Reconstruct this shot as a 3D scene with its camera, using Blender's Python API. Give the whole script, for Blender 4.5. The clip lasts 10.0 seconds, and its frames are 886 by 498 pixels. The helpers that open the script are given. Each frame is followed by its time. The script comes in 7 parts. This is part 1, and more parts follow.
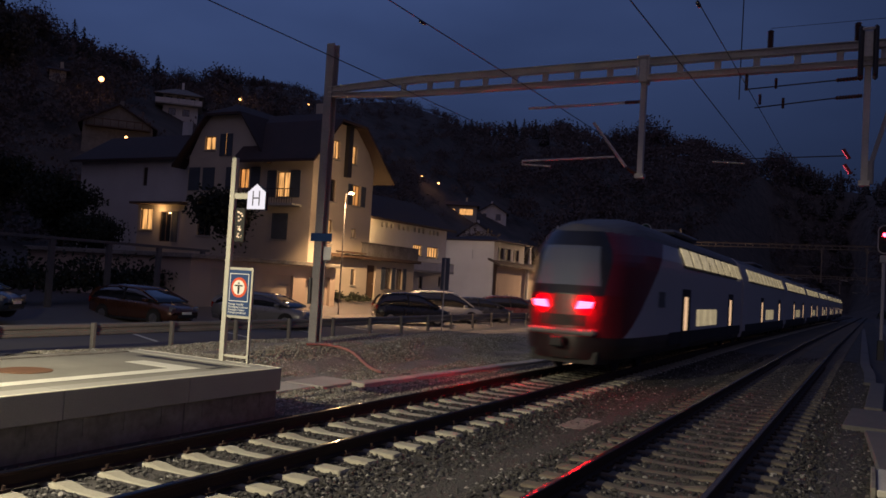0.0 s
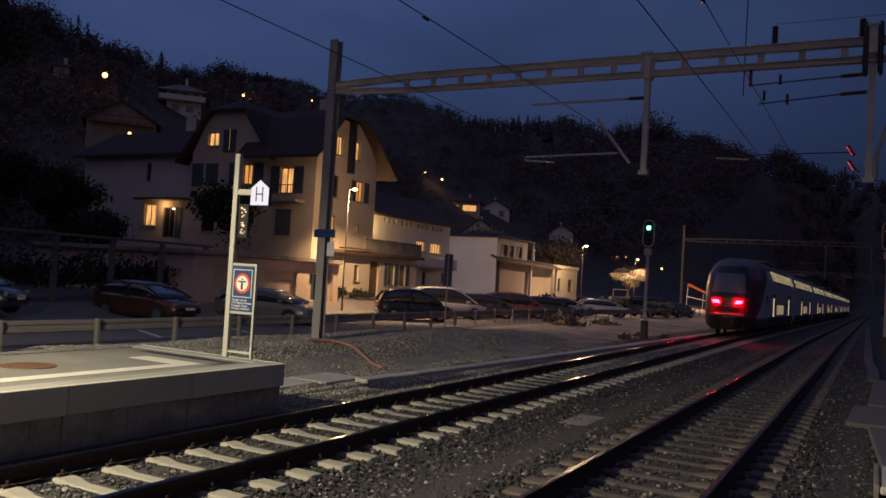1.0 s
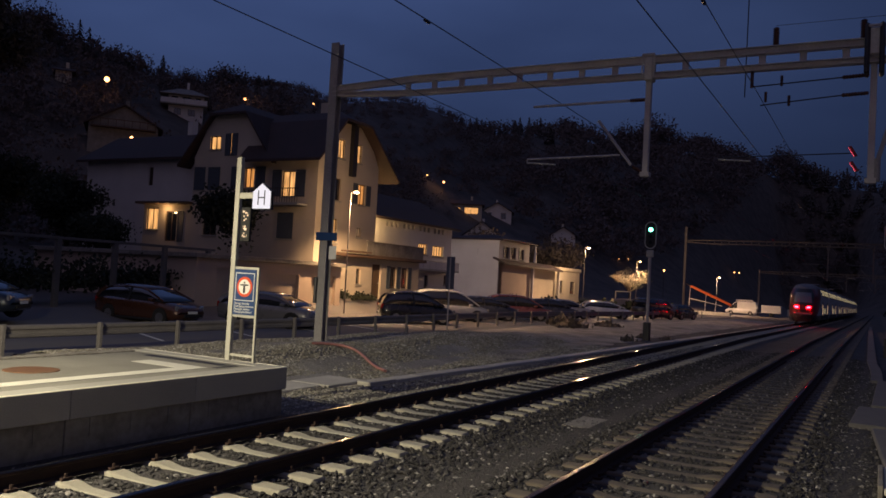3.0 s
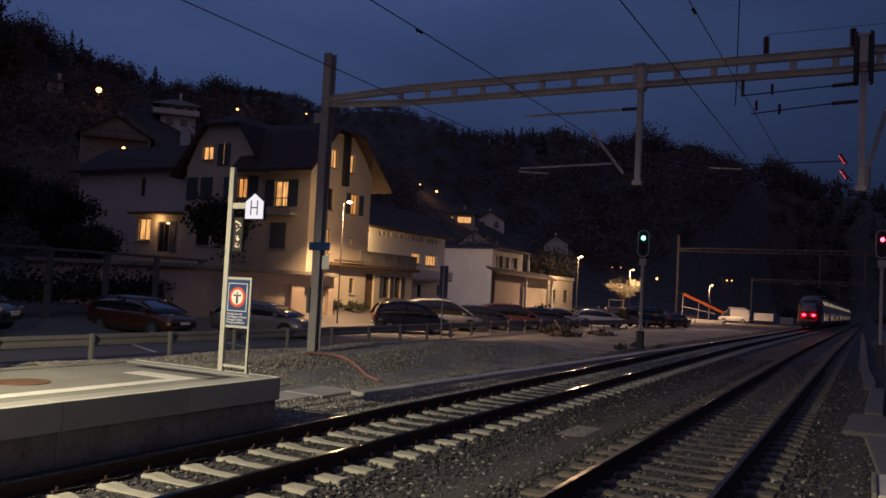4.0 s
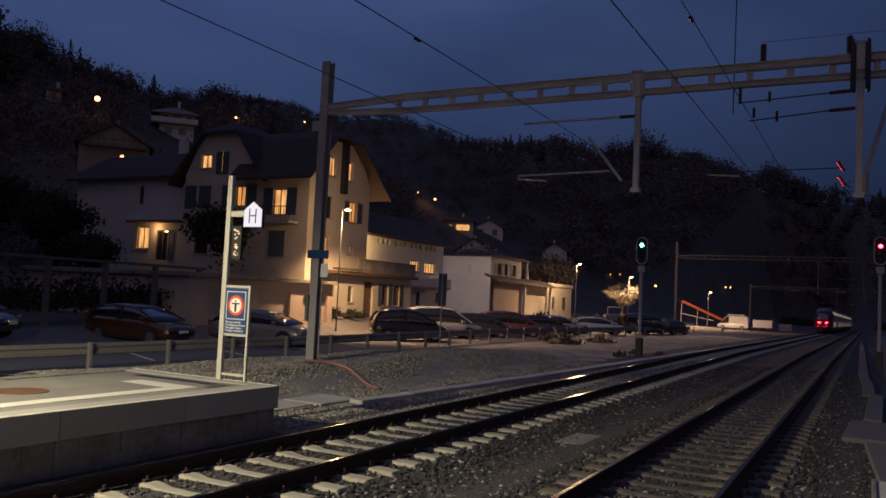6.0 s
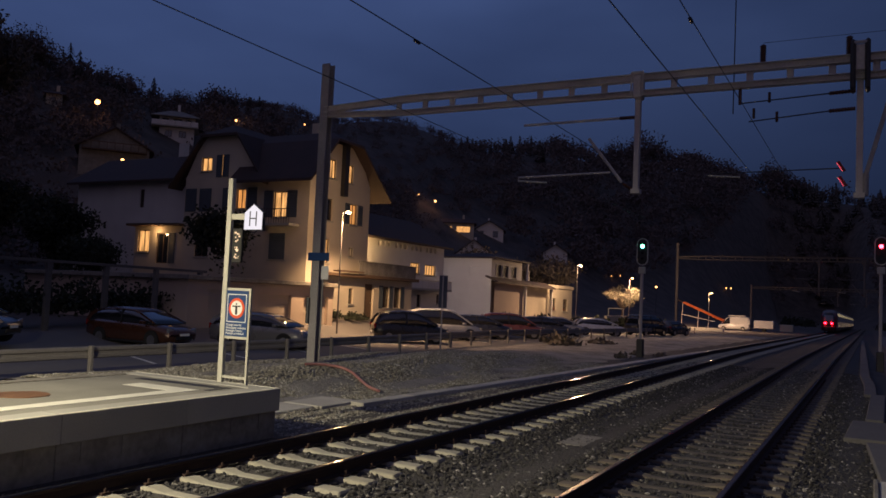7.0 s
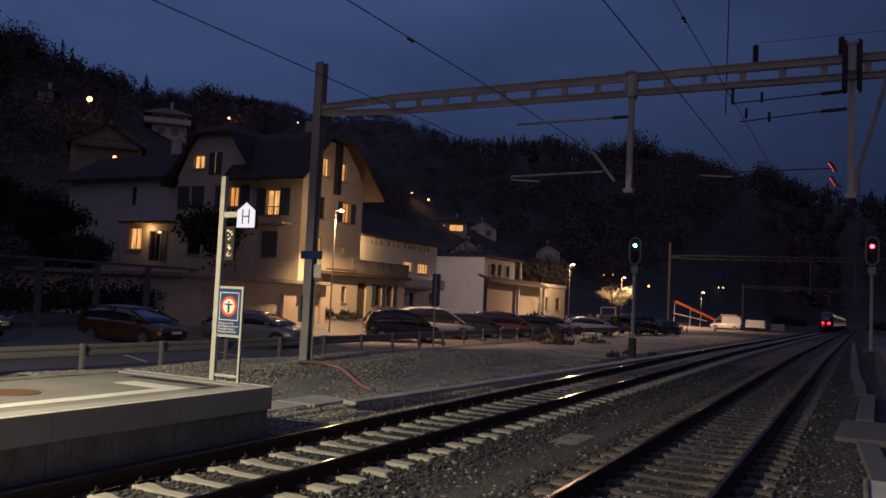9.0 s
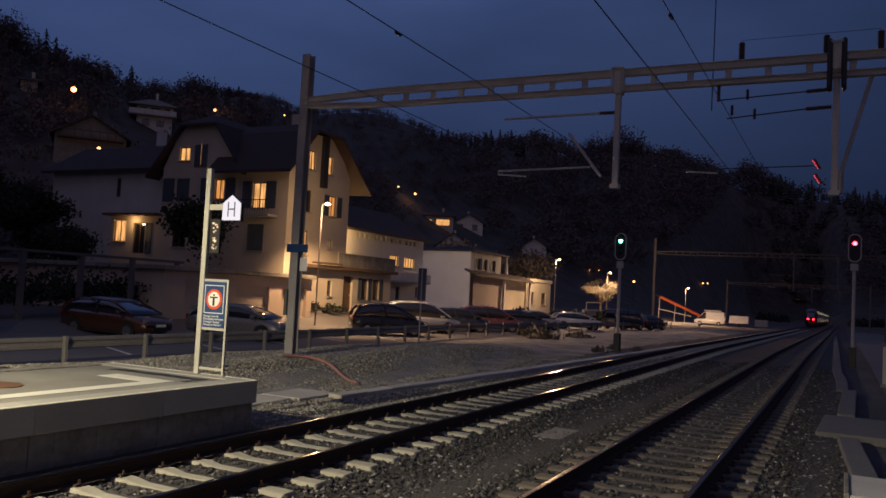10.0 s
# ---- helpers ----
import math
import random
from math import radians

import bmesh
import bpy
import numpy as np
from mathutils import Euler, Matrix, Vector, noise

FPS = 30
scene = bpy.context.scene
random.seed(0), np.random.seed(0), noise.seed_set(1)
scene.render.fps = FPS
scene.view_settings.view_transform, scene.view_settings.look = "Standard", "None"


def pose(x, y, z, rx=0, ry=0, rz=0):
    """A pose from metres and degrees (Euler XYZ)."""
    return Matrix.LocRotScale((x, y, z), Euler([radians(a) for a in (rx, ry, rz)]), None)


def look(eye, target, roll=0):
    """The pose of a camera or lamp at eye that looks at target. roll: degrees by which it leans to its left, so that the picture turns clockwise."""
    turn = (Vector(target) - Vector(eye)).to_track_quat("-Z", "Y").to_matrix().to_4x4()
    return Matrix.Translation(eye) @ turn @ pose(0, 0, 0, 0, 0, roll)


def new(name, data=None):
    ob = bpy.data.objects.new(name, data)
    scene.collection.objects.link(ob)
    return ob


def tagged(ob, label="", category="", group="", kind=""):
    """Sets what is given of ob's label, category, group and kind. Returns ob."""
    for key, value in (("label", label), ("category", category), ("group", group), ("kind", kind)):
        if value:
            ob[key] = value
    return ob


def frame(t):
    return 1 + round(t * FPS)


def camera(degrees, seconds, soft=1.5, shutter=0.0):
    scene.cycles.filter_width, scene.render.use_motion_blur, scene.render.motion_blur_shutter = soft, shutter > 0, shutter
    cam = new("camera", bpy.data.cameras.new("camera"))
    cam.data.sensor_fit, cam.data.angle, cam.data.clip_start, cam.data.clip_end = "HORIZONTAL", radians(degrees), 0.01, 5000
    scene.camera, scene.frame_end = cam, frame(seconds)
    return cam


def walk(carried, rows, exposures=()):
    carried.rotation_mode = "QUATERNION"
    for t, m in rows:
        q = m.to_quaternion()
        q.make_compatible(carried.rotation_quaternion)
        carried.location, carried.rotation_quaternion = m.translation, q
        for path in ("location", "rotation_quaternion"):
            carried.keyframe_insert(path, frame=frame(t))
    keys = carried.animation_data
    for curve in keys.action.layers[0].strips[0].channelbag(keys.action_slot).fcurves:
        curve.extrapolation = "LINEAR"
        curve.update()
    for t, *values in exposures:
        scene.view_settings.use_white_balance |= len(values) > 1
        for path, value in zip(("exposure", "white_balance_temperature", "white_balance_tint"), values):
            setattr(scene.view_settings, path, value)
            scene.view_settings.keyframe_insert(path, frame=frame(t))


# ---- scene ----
# ---- camera ----
cam = camera(57.705, 10.0, soft=1.6, shutter=0.4)
EYE = Vector((0.0, 0.0, 2.115))


def aim(yaw, pitch, lean):
    """Camera pose: yaw to the left of the track, pitch up, lean to its left."""
    a, b = radians(yaw), radians(pitch)
    way = Vector((-math.sin(a) * math.cos(b), math.cos(a) * math.cos(b), math.sin(b)))
    return look(EYE, EYE + way * 10, lean)


walk(cam, [
    (0.0, aim(28.200, 2.301, 3.352)),
    (0.5, aim(28.257, 2.192, 3.466)),
    (1.0, aim(28.412, 2.017, 3.425)),
    (1.5, aim(28.541, 1.889, 3.393)),
    (2.0, aim(28.661, 1.867, 3.396)),
    (2.5, aim(28.720, 1.954, 3.307)),
    (4.0, aim(28.115, 2.883, 2.911)),
    (4.5, aim(27.937, 3.091, 2.933)),
    (5.0, aim(27.884, 3.227, 2.912)),
    (5.5, aim(27.948, 3.333, 2.875)),
    (7.0, aim(28.086, 3.569, 2.538)),
    (7.5, aim(27.988, 3.590, 2.520)),
    (8.0, aim(27.887, 3.594, 2.501)),
    (8.5, aim(27.767, 3.574, 2.564)),
    (9.0, aim(27.580, 3.493, 2.679)),
    (9.5, aim(27.233, 3.360, 2.857)),
    (10.0, aim(26.587, 3.134, 3.007)),
], [(0.0, 0.15, 6500, 21), (10.0, 0.15, 6500, 21)])

# ---- world: blue hour, overcast ----
world = bpy.data.worlds.new("dusk")
scene.world = world
world.use_nodes = True
wn, wl = world.node_tree.nodes, world.node_tree.links
wn.clear()
w_out = wn.new("ShaderNodeOutputWorld")
w_bg = wn.new("ShaderNodeBackground")
w_co = wn.new("ShaderNodeTexCoord")
w_map = wn.new("ShaderNodeMapping")
w_map.inputs["Scale"].default_value = (1.0, 1.0, 3.0)
w_noise = wn.new("ShaderNodeTexNoise")
w_noise.inputs["Scale"].default_value = 1.7
w_noise.inputs["Detail"].default_value = 4
w_ramp = wn.new("ShaderNodeValToRGB")
w_ramp.color_ramp.elements[0].position, w_ramp.color_ramp.elements[0].color = 0.33, (0.0175, 0.0325, 0.0830, 1)
w_ramp.color_ramp.elements[1].position, w_ramp.color_ramp.elements[1].color = 0.68, (0.0330, 0.0590, 0.1410, 1)
wl.new(w_co.outputs["Generated"], w_map.inputs["Vector"])
wl.new(w_map.outputs["Vector"], w_noise.inputs["Vector"])
wl.new(w_noise.outputs["Fac"], w_ramp.inputs["Fac"])
# the afterglow of the sunset lies behind the view: the sky brightens smoothly that way
w_sep = wn.new("ShaderNodeSeparateXYZ")
wl.new(w_co.outputs["Generated"], w_sep.inputs["Vector"])
w_glow = wn.new("ShaderNodeMapRange")
w_glow.interpolation_type = "SMOOTHSTEP"
w_glow.inputs["From Min"].default_value, w_glow.inputs["From Max"].default_value = 0.35, -0.95
wl.new(w_sep.outputs["Y"], w_glow.inputs["Value"])
w_mix = wn.new("ShaderNodeMix"); w_mix.data_type = "RGBA"
w_mix.inputs["B"].default_value = (0.086, 0.076, 0.118, 1)
wl.new(w_glow.outputs["Result"], w_mix.inputs["Factor"])
# lighter overhead, darker over the hills
w_high = wn.new("ShaderNodeMapRange")
w_high.inputs["From Min"].default_value, w_high.inputs["From Max"].default_value = 0.10, 0.46
w_high.inputs["To Min"].default_value, w_high.inputs["To Max"].default_value = 0.52, 1.75
wl.new(w_sep.outputs["Z"], w_high.inputs["Value"])
w_side = wn.new("ShaderNodeMapRange")
w_side.inputs["From Min"].default_value, w_side.inputs["From Max"].default_value = -0.75, 0.15
w_side.inputs["To Min"].default_value, w_side.inputs["To Max"].default_value = 1.04, 0.41
wl.new(w_sep.outputs["X"], w_side.inputs["Value"])
w_fac = wn.new("ShaderNodeMath"); w_fac.operation = "MULTIPLY"
wl.new(w_high.outputs["Result"], w_fac.inputs[0]); wl.new(w_side.outputs["Result"], w_fac.inputs[1])
w_sky = wn.new("ShaderNodeVectorMath"); w_sky.operation = "SCALE"
wl.new(w_ramp.outputs["Color"], w_sky.inputs[0]); wl.new(w_fac.outputs[0], w_sky.inputs["Scale"])
wl.new(w_sky.outputs[0], w_mix.inputs["A"])
wl.new(w_mix.outputs["Result"], w_bg.inputs["Color"])
w_bg.inputs["Strength"].default_value = 1.0
wl.new(w_bg.outputs["Background"], w_out.inputs["Surface"])
scene.view_settings.exposure = 0.0


def point_lamp(name, place, watts, colour, radius=0.12):
    data = bpy.data.lights.new(name, "POINT")
    data.energy, data.color, data.shadow_soft_size = watts, colour, radius
    ob = new(name, data)
    ob.location = place
    return ob


def spot_lamp(name, place, target, watts, colour, spread, radius=0.12, blend=0.6):
    data = bpy.data.lights.new(name, "SPOT")
    data.energy, data.color, data.shadow_soft_size = watts, colour, radius
    data.spot_size, data.spot_blend = radians(spread), blend
    ob = new(name, data)
    ob.matrix_world = look(place, target)
    return ob


# platform lighting: full cut-off lanterns on masts along the platform behind the view
spot_lamp("platform_light", (-10.1, 0.6, 5.3), (-9.7, 1.7, 0.0), 4300, (0.97, 0.90, 0.58), 157, 0.15, 0.3)
spot_lamp("platform_light", (-10.1, -15.0, 5.3), (-9.7, -13.9, 0.0), 3800, (0.97, 0.90, 0.58), 157, 0.15, 0.3)
# street lamps
STREET_LAMPS = [(-26.4, 37.75, 6.77), (-28.5, 86.0, 6.48), (-30.6, 116.0, 6.3), (-23.2, 138.1, 5.0)]
for i, p in enumerate(STREET_LAMPS):
    if i == 0:
        point_lamp("street_light", (p[0] + 0.1, p[1], p[2] - 0.14), 250, (1.0, 0.64, 0.29), 0.10)
        spot_lamp("street_light", (p[0] + 0.1, p[1], p[2] - 0.16), (p[0] + 0.7, p[1] + 2.2, 0), 3700, (1.0, 0.64, 0.31), 130, 0.10, 0.45)
    else:
        # the second head leans over the car park, away from the house walls
        aim_at, watts, spread = ((p[0] + 5, p[1] - 6, 0), 6500, 128) if i == 1 else ((p[0], p[1], 0), (0, 0, 6000, 5200)[i], 168)
        spot_lamp("street_light", (p[0] + 0.1, p[1], p[2] - 0.14), aim_at, watts, (1.0, 0.62, 0.32), spread, 0.10, 0.55)
        point_lamp("street_light", (p[0] + 0.1, p[1], p[2] - 0.12), (0, 1600, 420, 300)[i], (1.0, 0.66, 0.34), 0.10)
# unseen lamp added by the long annex's end wall, facing the white house
point_lamp("wall_light", (-32.5, 61.4, 4.7), 330, (1.0, 0.82, 0.68), 0.08)
# unseen lamp added under the long annex's eave, hidden by the tall house's corner
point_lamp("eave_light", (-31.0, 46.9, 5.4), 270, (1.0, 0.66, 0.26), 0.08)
# lamp under the porch roof of the west wing
point_lamp("porch_light", (-42.6, 38.45, 5.75), 24, (1.0, 0.60, 0.24), 0.10)

# ---- materials ----
def material(name, colour, rough=0.7, metal=0.0, var=0.25, grain=30.0, patch=1.2, bump=0.3, depth=0.004, tint=None, spec=0.5, piece=0.0, coat=0.0):
    """A procedural surface: colour varied by fine grain, by wide patches and from piece to piece, with a fine relief."""
    m = bpy.data.materials.new(name)
    m.use_nodes = True
    n, l = m.node_tree.nodes, m.node_tree.links
    b = n["Principled BSDF"]
    b.inputs["Metallic"].default_value = metal
    b.inputs["Specular IOR Level"].default_value = spec
    b.inputs["Coat Weight"].default_value = coat
    co = n.new("ShaderNodeTexCoord")
    fine, wide = n.new("ShaderNodeTexNoise"), n.new("ShaderNodeTexNoise")
    fine.inputs["Scale"].default_value, fine.inputs["Detail"].default_value = grain, 6
    wide.inputs["Scale"].default_value, wide.inputs["Detail"].default_value = patch, 4
    for t in (fine, wide):
        l.new(co.outputs["Object"], t.inputs["Vector"])
    info = n.new("ShaderNodeObjectInfo")
    add = n.new("ShaderNodeMath"); add.operation = "ADD"
    l.new(fine.outputs["Fac"], add.inputs[0]); l.new(wide.outputs["Fac"], add.inputs[1])
    sub = n.new("ShaderNodeMath"); sub.operation = "MULTIPLY_ADD"
    l.new(info.outputs["Random"], sub.inputs[0]); sub.inputs[1].default_value = piece
    l.new(add.outputs[0], sub.inputs[2])
    ramp = n.new("ShaderNodeMapRange")
    ramp.inputs["From Min"].default_value, ramp.inputs["From Max"].default_value = 0.6, 1.4 + piece
    l.new(sub.outputs[0], ramp.inputs["Value"])
    mix = n.new("ShaderNodeMix"); mix.data_type = "RGBA"
    t = tint or colour
    mix.inputs["A"].default_value = tuple(c * (1 - var) for c in t) + (1,)
    mix.inputs["B"].default_value = tuple(min(1, c * (1 + var)) for c in colour) + (1,)
    l.new(ramp.outputs["Result"], mix.inputs["Factor"])
    l.new(mix.outputs["Result"], b.inputs["Base Color"])
    rr = n.new("ShaderNodeMapRange")
    rr.inputs["To Min"].default_value, rr.inputs["To Max"].default_value = max(0.03, rough - 0.12), min(1, rough + 0.1)
    l.new(wide.outputs["Fac"], rr.inputs["Value"]); l.new(rr.outputs["Result"], b.inputs["Roughness"])
    if bump:
        bp = n.new("ShaderNodeBump")
        bp.inputs["Strength"].default_value, bp.inputs["Distance"].default_value = bump, depth
        l.new(fine.outputs["Fac"], bp.inputs["Height"]); l.new(bp.outputs["Normal"], b.inputs["Normal"])
    return m


def stone_material(name, dark, pale, share_pale):
    """Crushed stone: every stone has its own tone, a few are pale; a fine grain on top."""
    m = bpy.data.materials.new(name)
    m.use_nodes = True
    n, l = m.node_tree.nodes, m.node_tree.links
    b = n["Principled BSDF"]
    b.inputs["Roughness"].default_value = 0.88
    geo, co, fine = n.new("ShaderNodeNewGeometry"), n.new("ShaderNodeTexCoord"), n.new("ShaderNodeTexNoise")
    fine.inputs["Scale"].default_value, fine.inputs["Detail"].default_value = 40, 5
    l.new(co.outputs["Object"], fine.inputs["Vector"])
    ramp = n.new("ShaderNodeValToRGB")
    e = ramp.color_ramp.elements
    e[0].position, e[0].color = 0.0, (*[c * 0.55 for c in dark], 1)
    e[1].position, e[1].color = 1.0, (*pale, 1)
    k = e.new(1.0 - share_pale); k.color = (*dark, 1)
    k = e.new(1.0 - share_pale * 0.4); k.color = (*[(c + d) / 2 for c, d in zip(dark, pale)], 1)
    l.new(geo.outputs["Random Per Island"], ramp.inputs["Fac"])
    mix = n.new("ShaderNodeMix"); mix.data_type = "RGBA"; mix.blend_type = "MULTIPLY"
    mix.inputs["Factor"].default_value = 0.6
    l.new(ramp.outputs["Color"], mix.inputs["A"])
    grey = n.new("ShaderNodeMapRange")
    grey.inputs["From Min"].default_value, grey.inputs["From Max"].default_value = 0.3, 0.65
    l.new(fine.outputs["Fac"], grey.inputs["Value"]); l.new(grey.outputs["Result"], mix.inputs["B"])
    l.new(mix.outputs["Result"], b.inputs["Base Color"])
    return m


def livery_material():
    """Train paint: white body, a red sweep rising backwards from the nose, dark below the floor line."""
    m = material("train_livery", (0.50, 0.51, 0.55), 0.35, var=0.06, grain=6, patch=0.6, bump=0.05, coat=0.3)
    n, l = m.node_tree.nodes, m.node_tree.links
    b = n["Principled BSDF"]
    base = b.inputs["Base Color"].links[0].from_socket
    co, sep = n.new("ShaderNodeTexCoord"), n.new("ShaderNodeSeparateXYZ")
    l.new(co.outputs["Object"], sep.inputs["Vector"])
    lean = n.new("ShaderNodeMath"); lean.operation = "MULTIPLY_ADD"
    l.new(sep.outputs["Z"], lean.inputs[0]); lean.inputs[1].default_value = 1.55; lean.inputs[2].default_value = -0.55
    red = n.new("ShaderNodeMath"); red.operation = "LESS_THAN"
    l.new(sep.outputs["Y"], red.inputs[0]); l.new(lean.outputs[0], red.inputs[1])
    low = n.new("ShaderNodeMath"); low.operation = "LESS_THAN"
    l.new(sep.outputs["Z"], low.inputs[0]); low.inputs[1].default_value = 0.96
    a, c = n.new("ShaderNodeMix"), n.new("ShaderNodeMix")
    a.data_type = c.data_type = "RGBA"
    l.new(red.outputs[0], a.inputs["Factor"]); l.new(base, a.inputs["A"]); a.inputs["B"].default_value = (0.14, 0.008, 0.014, 1)
    l.new(low.outputs[0], c.inputs["Factor"]); l.new(a.outputs["Result"], c.inputs["A"]); c.inputs["B"].default_value = (0.022, 0.014, 0.016, 1)
    # black mask round the cab front; the windscreen's pale blue paints in reflected sky
    def step(op, src, value):
        q = n.new("ShaderNodeMath"); q.operation = op
        l.new(src, q.inputs[0])
        if isinstance(value, float):
            q.inputs[1].default_value = value
        else:
            l.new(value, q.inputs[1])
        return q.outputs[0]
    rake = n.new("ShaderNodeMath"); rake.operation = "MULTIPLY_ADD"
    l.new(sep.outputs["Z"], rake.inputs[0]); rake.inputs[1].default_value = 0.42; rake.inputs[2].default_value = -0.62
    front = step("MULTIPLY", step("LESS_THAN", sep.outputs["Y"], rake.outputs[0]), step("GREATER_THAN", sep.outputs["Z"], 1.98))
    side = n.new("ShaderNodeMath"); side.operation = "ABSOLUTE"
    l.new(sep.outputs["X"], side.inputs[0])
    pane_w = n.new("ShaderNodeMath"); pane_w.operation = "MULTIPLY_ADD"
    l.new(sep.outputs["Z"], pane_w.inputs[0]); pane_w.inputs[1].default_value = -0.14; pane_w.inputs[2].default_value = 1.16
    pane = step("MULTIPLY", step("LESS_THAN", side.outputs[0], pane_w.outputs[0]), step("MULTIPLY", step("GREATER_THAN", sep.outputs["Z"], 2.22), step("LESS_THAN", sep.outputs["Z"], 3.22)))
    pane = step("MULTIPLY", pane, step("LESS_THAN", sep.outputs["Y"], 1.2))
    d, g = n.new("ShaderNodeMix"), n.new("ShaderNodeMix")
    d.data_type = g.data_type = "RGBA"
    l.new(front, d.inputs["Factor"]); l.new(c.outputs["Result"], d.inputs["A"]); d.inputs["B"].default_value = (0.020, 0.020, 0.026, 1)
    l.new(pane, g.inputs["Factor"]); l.new(d.outputs["Result"], g.inputs["A"]); g.inputs["B"].default_value = (0.15, 0.17, 0.23, 1)
    l.new(g.outputs["Result"], b.inputs["Base Color"])
    return m


def glow(name, colour, strength, folds=0.0):
    """A surface that gives off light; folds: the uneven brightness of a curtain."""
    m = bpy.data.materials.new(name)
    m.use_nodes = True
    n, l = m.node_tree.nodes, m.node_tree.links
    b = n["Principled BSDF"]
    b.inputs["Base Color"].default_value = (0.05, 0.05, 0.05, 1)
    b.inputs["Emission Color"].default_value = (*colour, 1)
    b.inputs["Emission Strength"].default_value = strength
    if folds:
        co, t, r = n.new("ShaderNodeTexCoord"), n.new("ShaderNodeTexNoise"), n.new("ShaderNodeMapRange")
        mp = n.new("ShaderNodeMapping")
        mp.inputs["Scale"].default_value = (3.5, 3.5, 0.5)
        t.inputs["Scale"].default_value = 2.0
        info = n.new("ShaderNodeObjectInfo")
        l.new(info.outputs["Random"], mp.inputs["Location"])
        l.new(co.outputs["Object"], mp.inputs["Vector"]); l.new(mp.outputs["Vector"], t.inputs["Vector"])
        l.new(t.outputs["Fac"], r.inputs["Value"])
        r.inputs["From Min"].default_value, r.inputs["From Max"].default_value = 0.3, 0.7
        r.inputs["To Min"].default_value, r.inputs["To Max"].default_value = strength * (1 - folds), strength * (1 + folds)
        l.new(r.outputs["Result"], b.inputs["Emission Strength"])
    return m


M = {}
M["earth"] = material("earth", (0.105, 0.086, 0.074), 0.95, var=0.5, grain=8, patch=0.25, bump=0.6, depth=0.03, tint=(0.045, 0.040, 0.030))
M["dry_grass"] = material("dry_grass", (0.21, 0.165, 0.085), 0.95, var=0.4, grain=25, patch=0.8, bump=0.9, depth=0.03, tint=(0.12, 0.11, 0.05))
M["asphalt"] = material("asphalt", (0.150, 0.140, 0.133), 0.85, var=0.25, grain=90, patch=0.4, bump=0.4, depth=0.004)
M["ballast"] = material("ballast", (0.062, 0.057, 0.055), 0.95, var=0.6, grain=34, patch=0.6, bump=1.0, depth=0.03, tint=(0.07, 0.065, 0.06))
M["gravel"] = material("gravel", (0.32, 0.30, 0.26), 0.95, var=0.55, grain=30, patch=0.7, bump=1.0, depth=0.025, tint=(0.13, 0.12, 0.10))
M["stone"] = stone_material("stone", (0.078, 0.073, 0.071), (0.42, 0.40, 0.38), 0.16)
M["stone_pale"] = stone_material("stone_pale", (0.40, 0.37, 0.30), (0.62, 0.60, 0.54), 0.3)
M["concrete"] = material("concrete", (0.38, 0.37, 0.33), 0.9, var=0.16, grain=60, patch=0.9, bump=0.3, depth=0.003, piece=0.3)
M["concrete_old"] = material("concrete_old", (0.27, 0.255, 0.225), 0.92, var=0.35, grain=9, patch=1.6, bump=0.5, depth=0.006, tint=(0.17, 0.145, 0.115), piece=0.2)
M["concrete_dark"] = material("concrete_dark", (0.13, 0.125, 0.125), 0.92, var=0.3, grain=12, patch=1.6, bump=0.5, depth=0.005, piece=0.3)
# gantry steel copied darker: distant masts and lamp poles are dimmed by colour
M["dimmed_steel"] = material("dimmed_steel", (0.12, 0.11, 0.11), 0.65, metal=0.1, var=0.2, grain=20, patch=2, bump=0.1)
M["sleeper"] = material("sleeper", (0.34, 0.325, 0.27), 0.9, var=0.25, grain=35, patch=3, bump=0.4, depth=0.004, tint=(0.34, 0.31, 0.24), piece=0.4)
M["slab_pale"] = material("slab_pale", (0.60, 0.57, 0.50), 0.9, var=0.2, grain=40, patch=0.9, bump=0.4, depth=0.004, tint=(0.40, 0.38, 0.32), piece=0.3)
M["sleeper_old"] = material("sleeper_old", (0.130, 0.108, 0.086), 0.92, var=0.3, grain=30, patch=2, bump=0.5, depth=0.006, piece=0.4)
M["paving"] = material("paving", (0.25, 0.24, 0.205), 0.9, var=0.32, grain=55, patch=1.1, bump=0.4, depth=0.003)
M["line_paint"] = material("line_paint", (0.74, 0.72, 0.62), 0.7, var=0.12, grain=60, patch=3, bump=0.2)
M["rail_worn"] = material("rail_worn", (0.10, 0.060, 0.048), 0.24, metal=0.7, var=0.35, grain=14, patch=3, bump=0.15)
M["rust"] = material("rust", (0.040, 0.021, 0.016), 0.8, metal=0.2, var=0.4, grain=40, patch=4, bump=0.4)
M["rail_top"] = material("rail_top", (0.17, 0.16, 0.155), 0.14, metal=1.0, var=0.25, grain=10, patch=2, bump=0.05)
M["iron"] = material("iron", (0.20, 0.10, 0.05), 0.7, metal=0.2, var=0.3, grain=40, patch=6)
M["galv"] = material("galvanised_steel", (0.46, 0.43, 0.42), 0.6, metal=0.05, var=0.2, grain=25, patch=2, bump=0.1)
# guard rail darker than other galvanised steel: its backlit shade is in the colour
M["rail_guard"] = material("backlit_zinc", (0.22, 0.205, 0.195), 0.6, metal=0.1, var=0.25, grain=25, patch=1.2, bump=0.15)
M["mast"] = material("mast_paint", (0.30, 0.285, 0.285), 0.6, metal=0.05, var=0.22, grain=25, patch=1.5, bump=0.15)
M["white_metal"] = material("white_metal", (0.46, 0.45, 0.39), 0.5, var=0.08, grain=30, patch=2, bump=0.05)
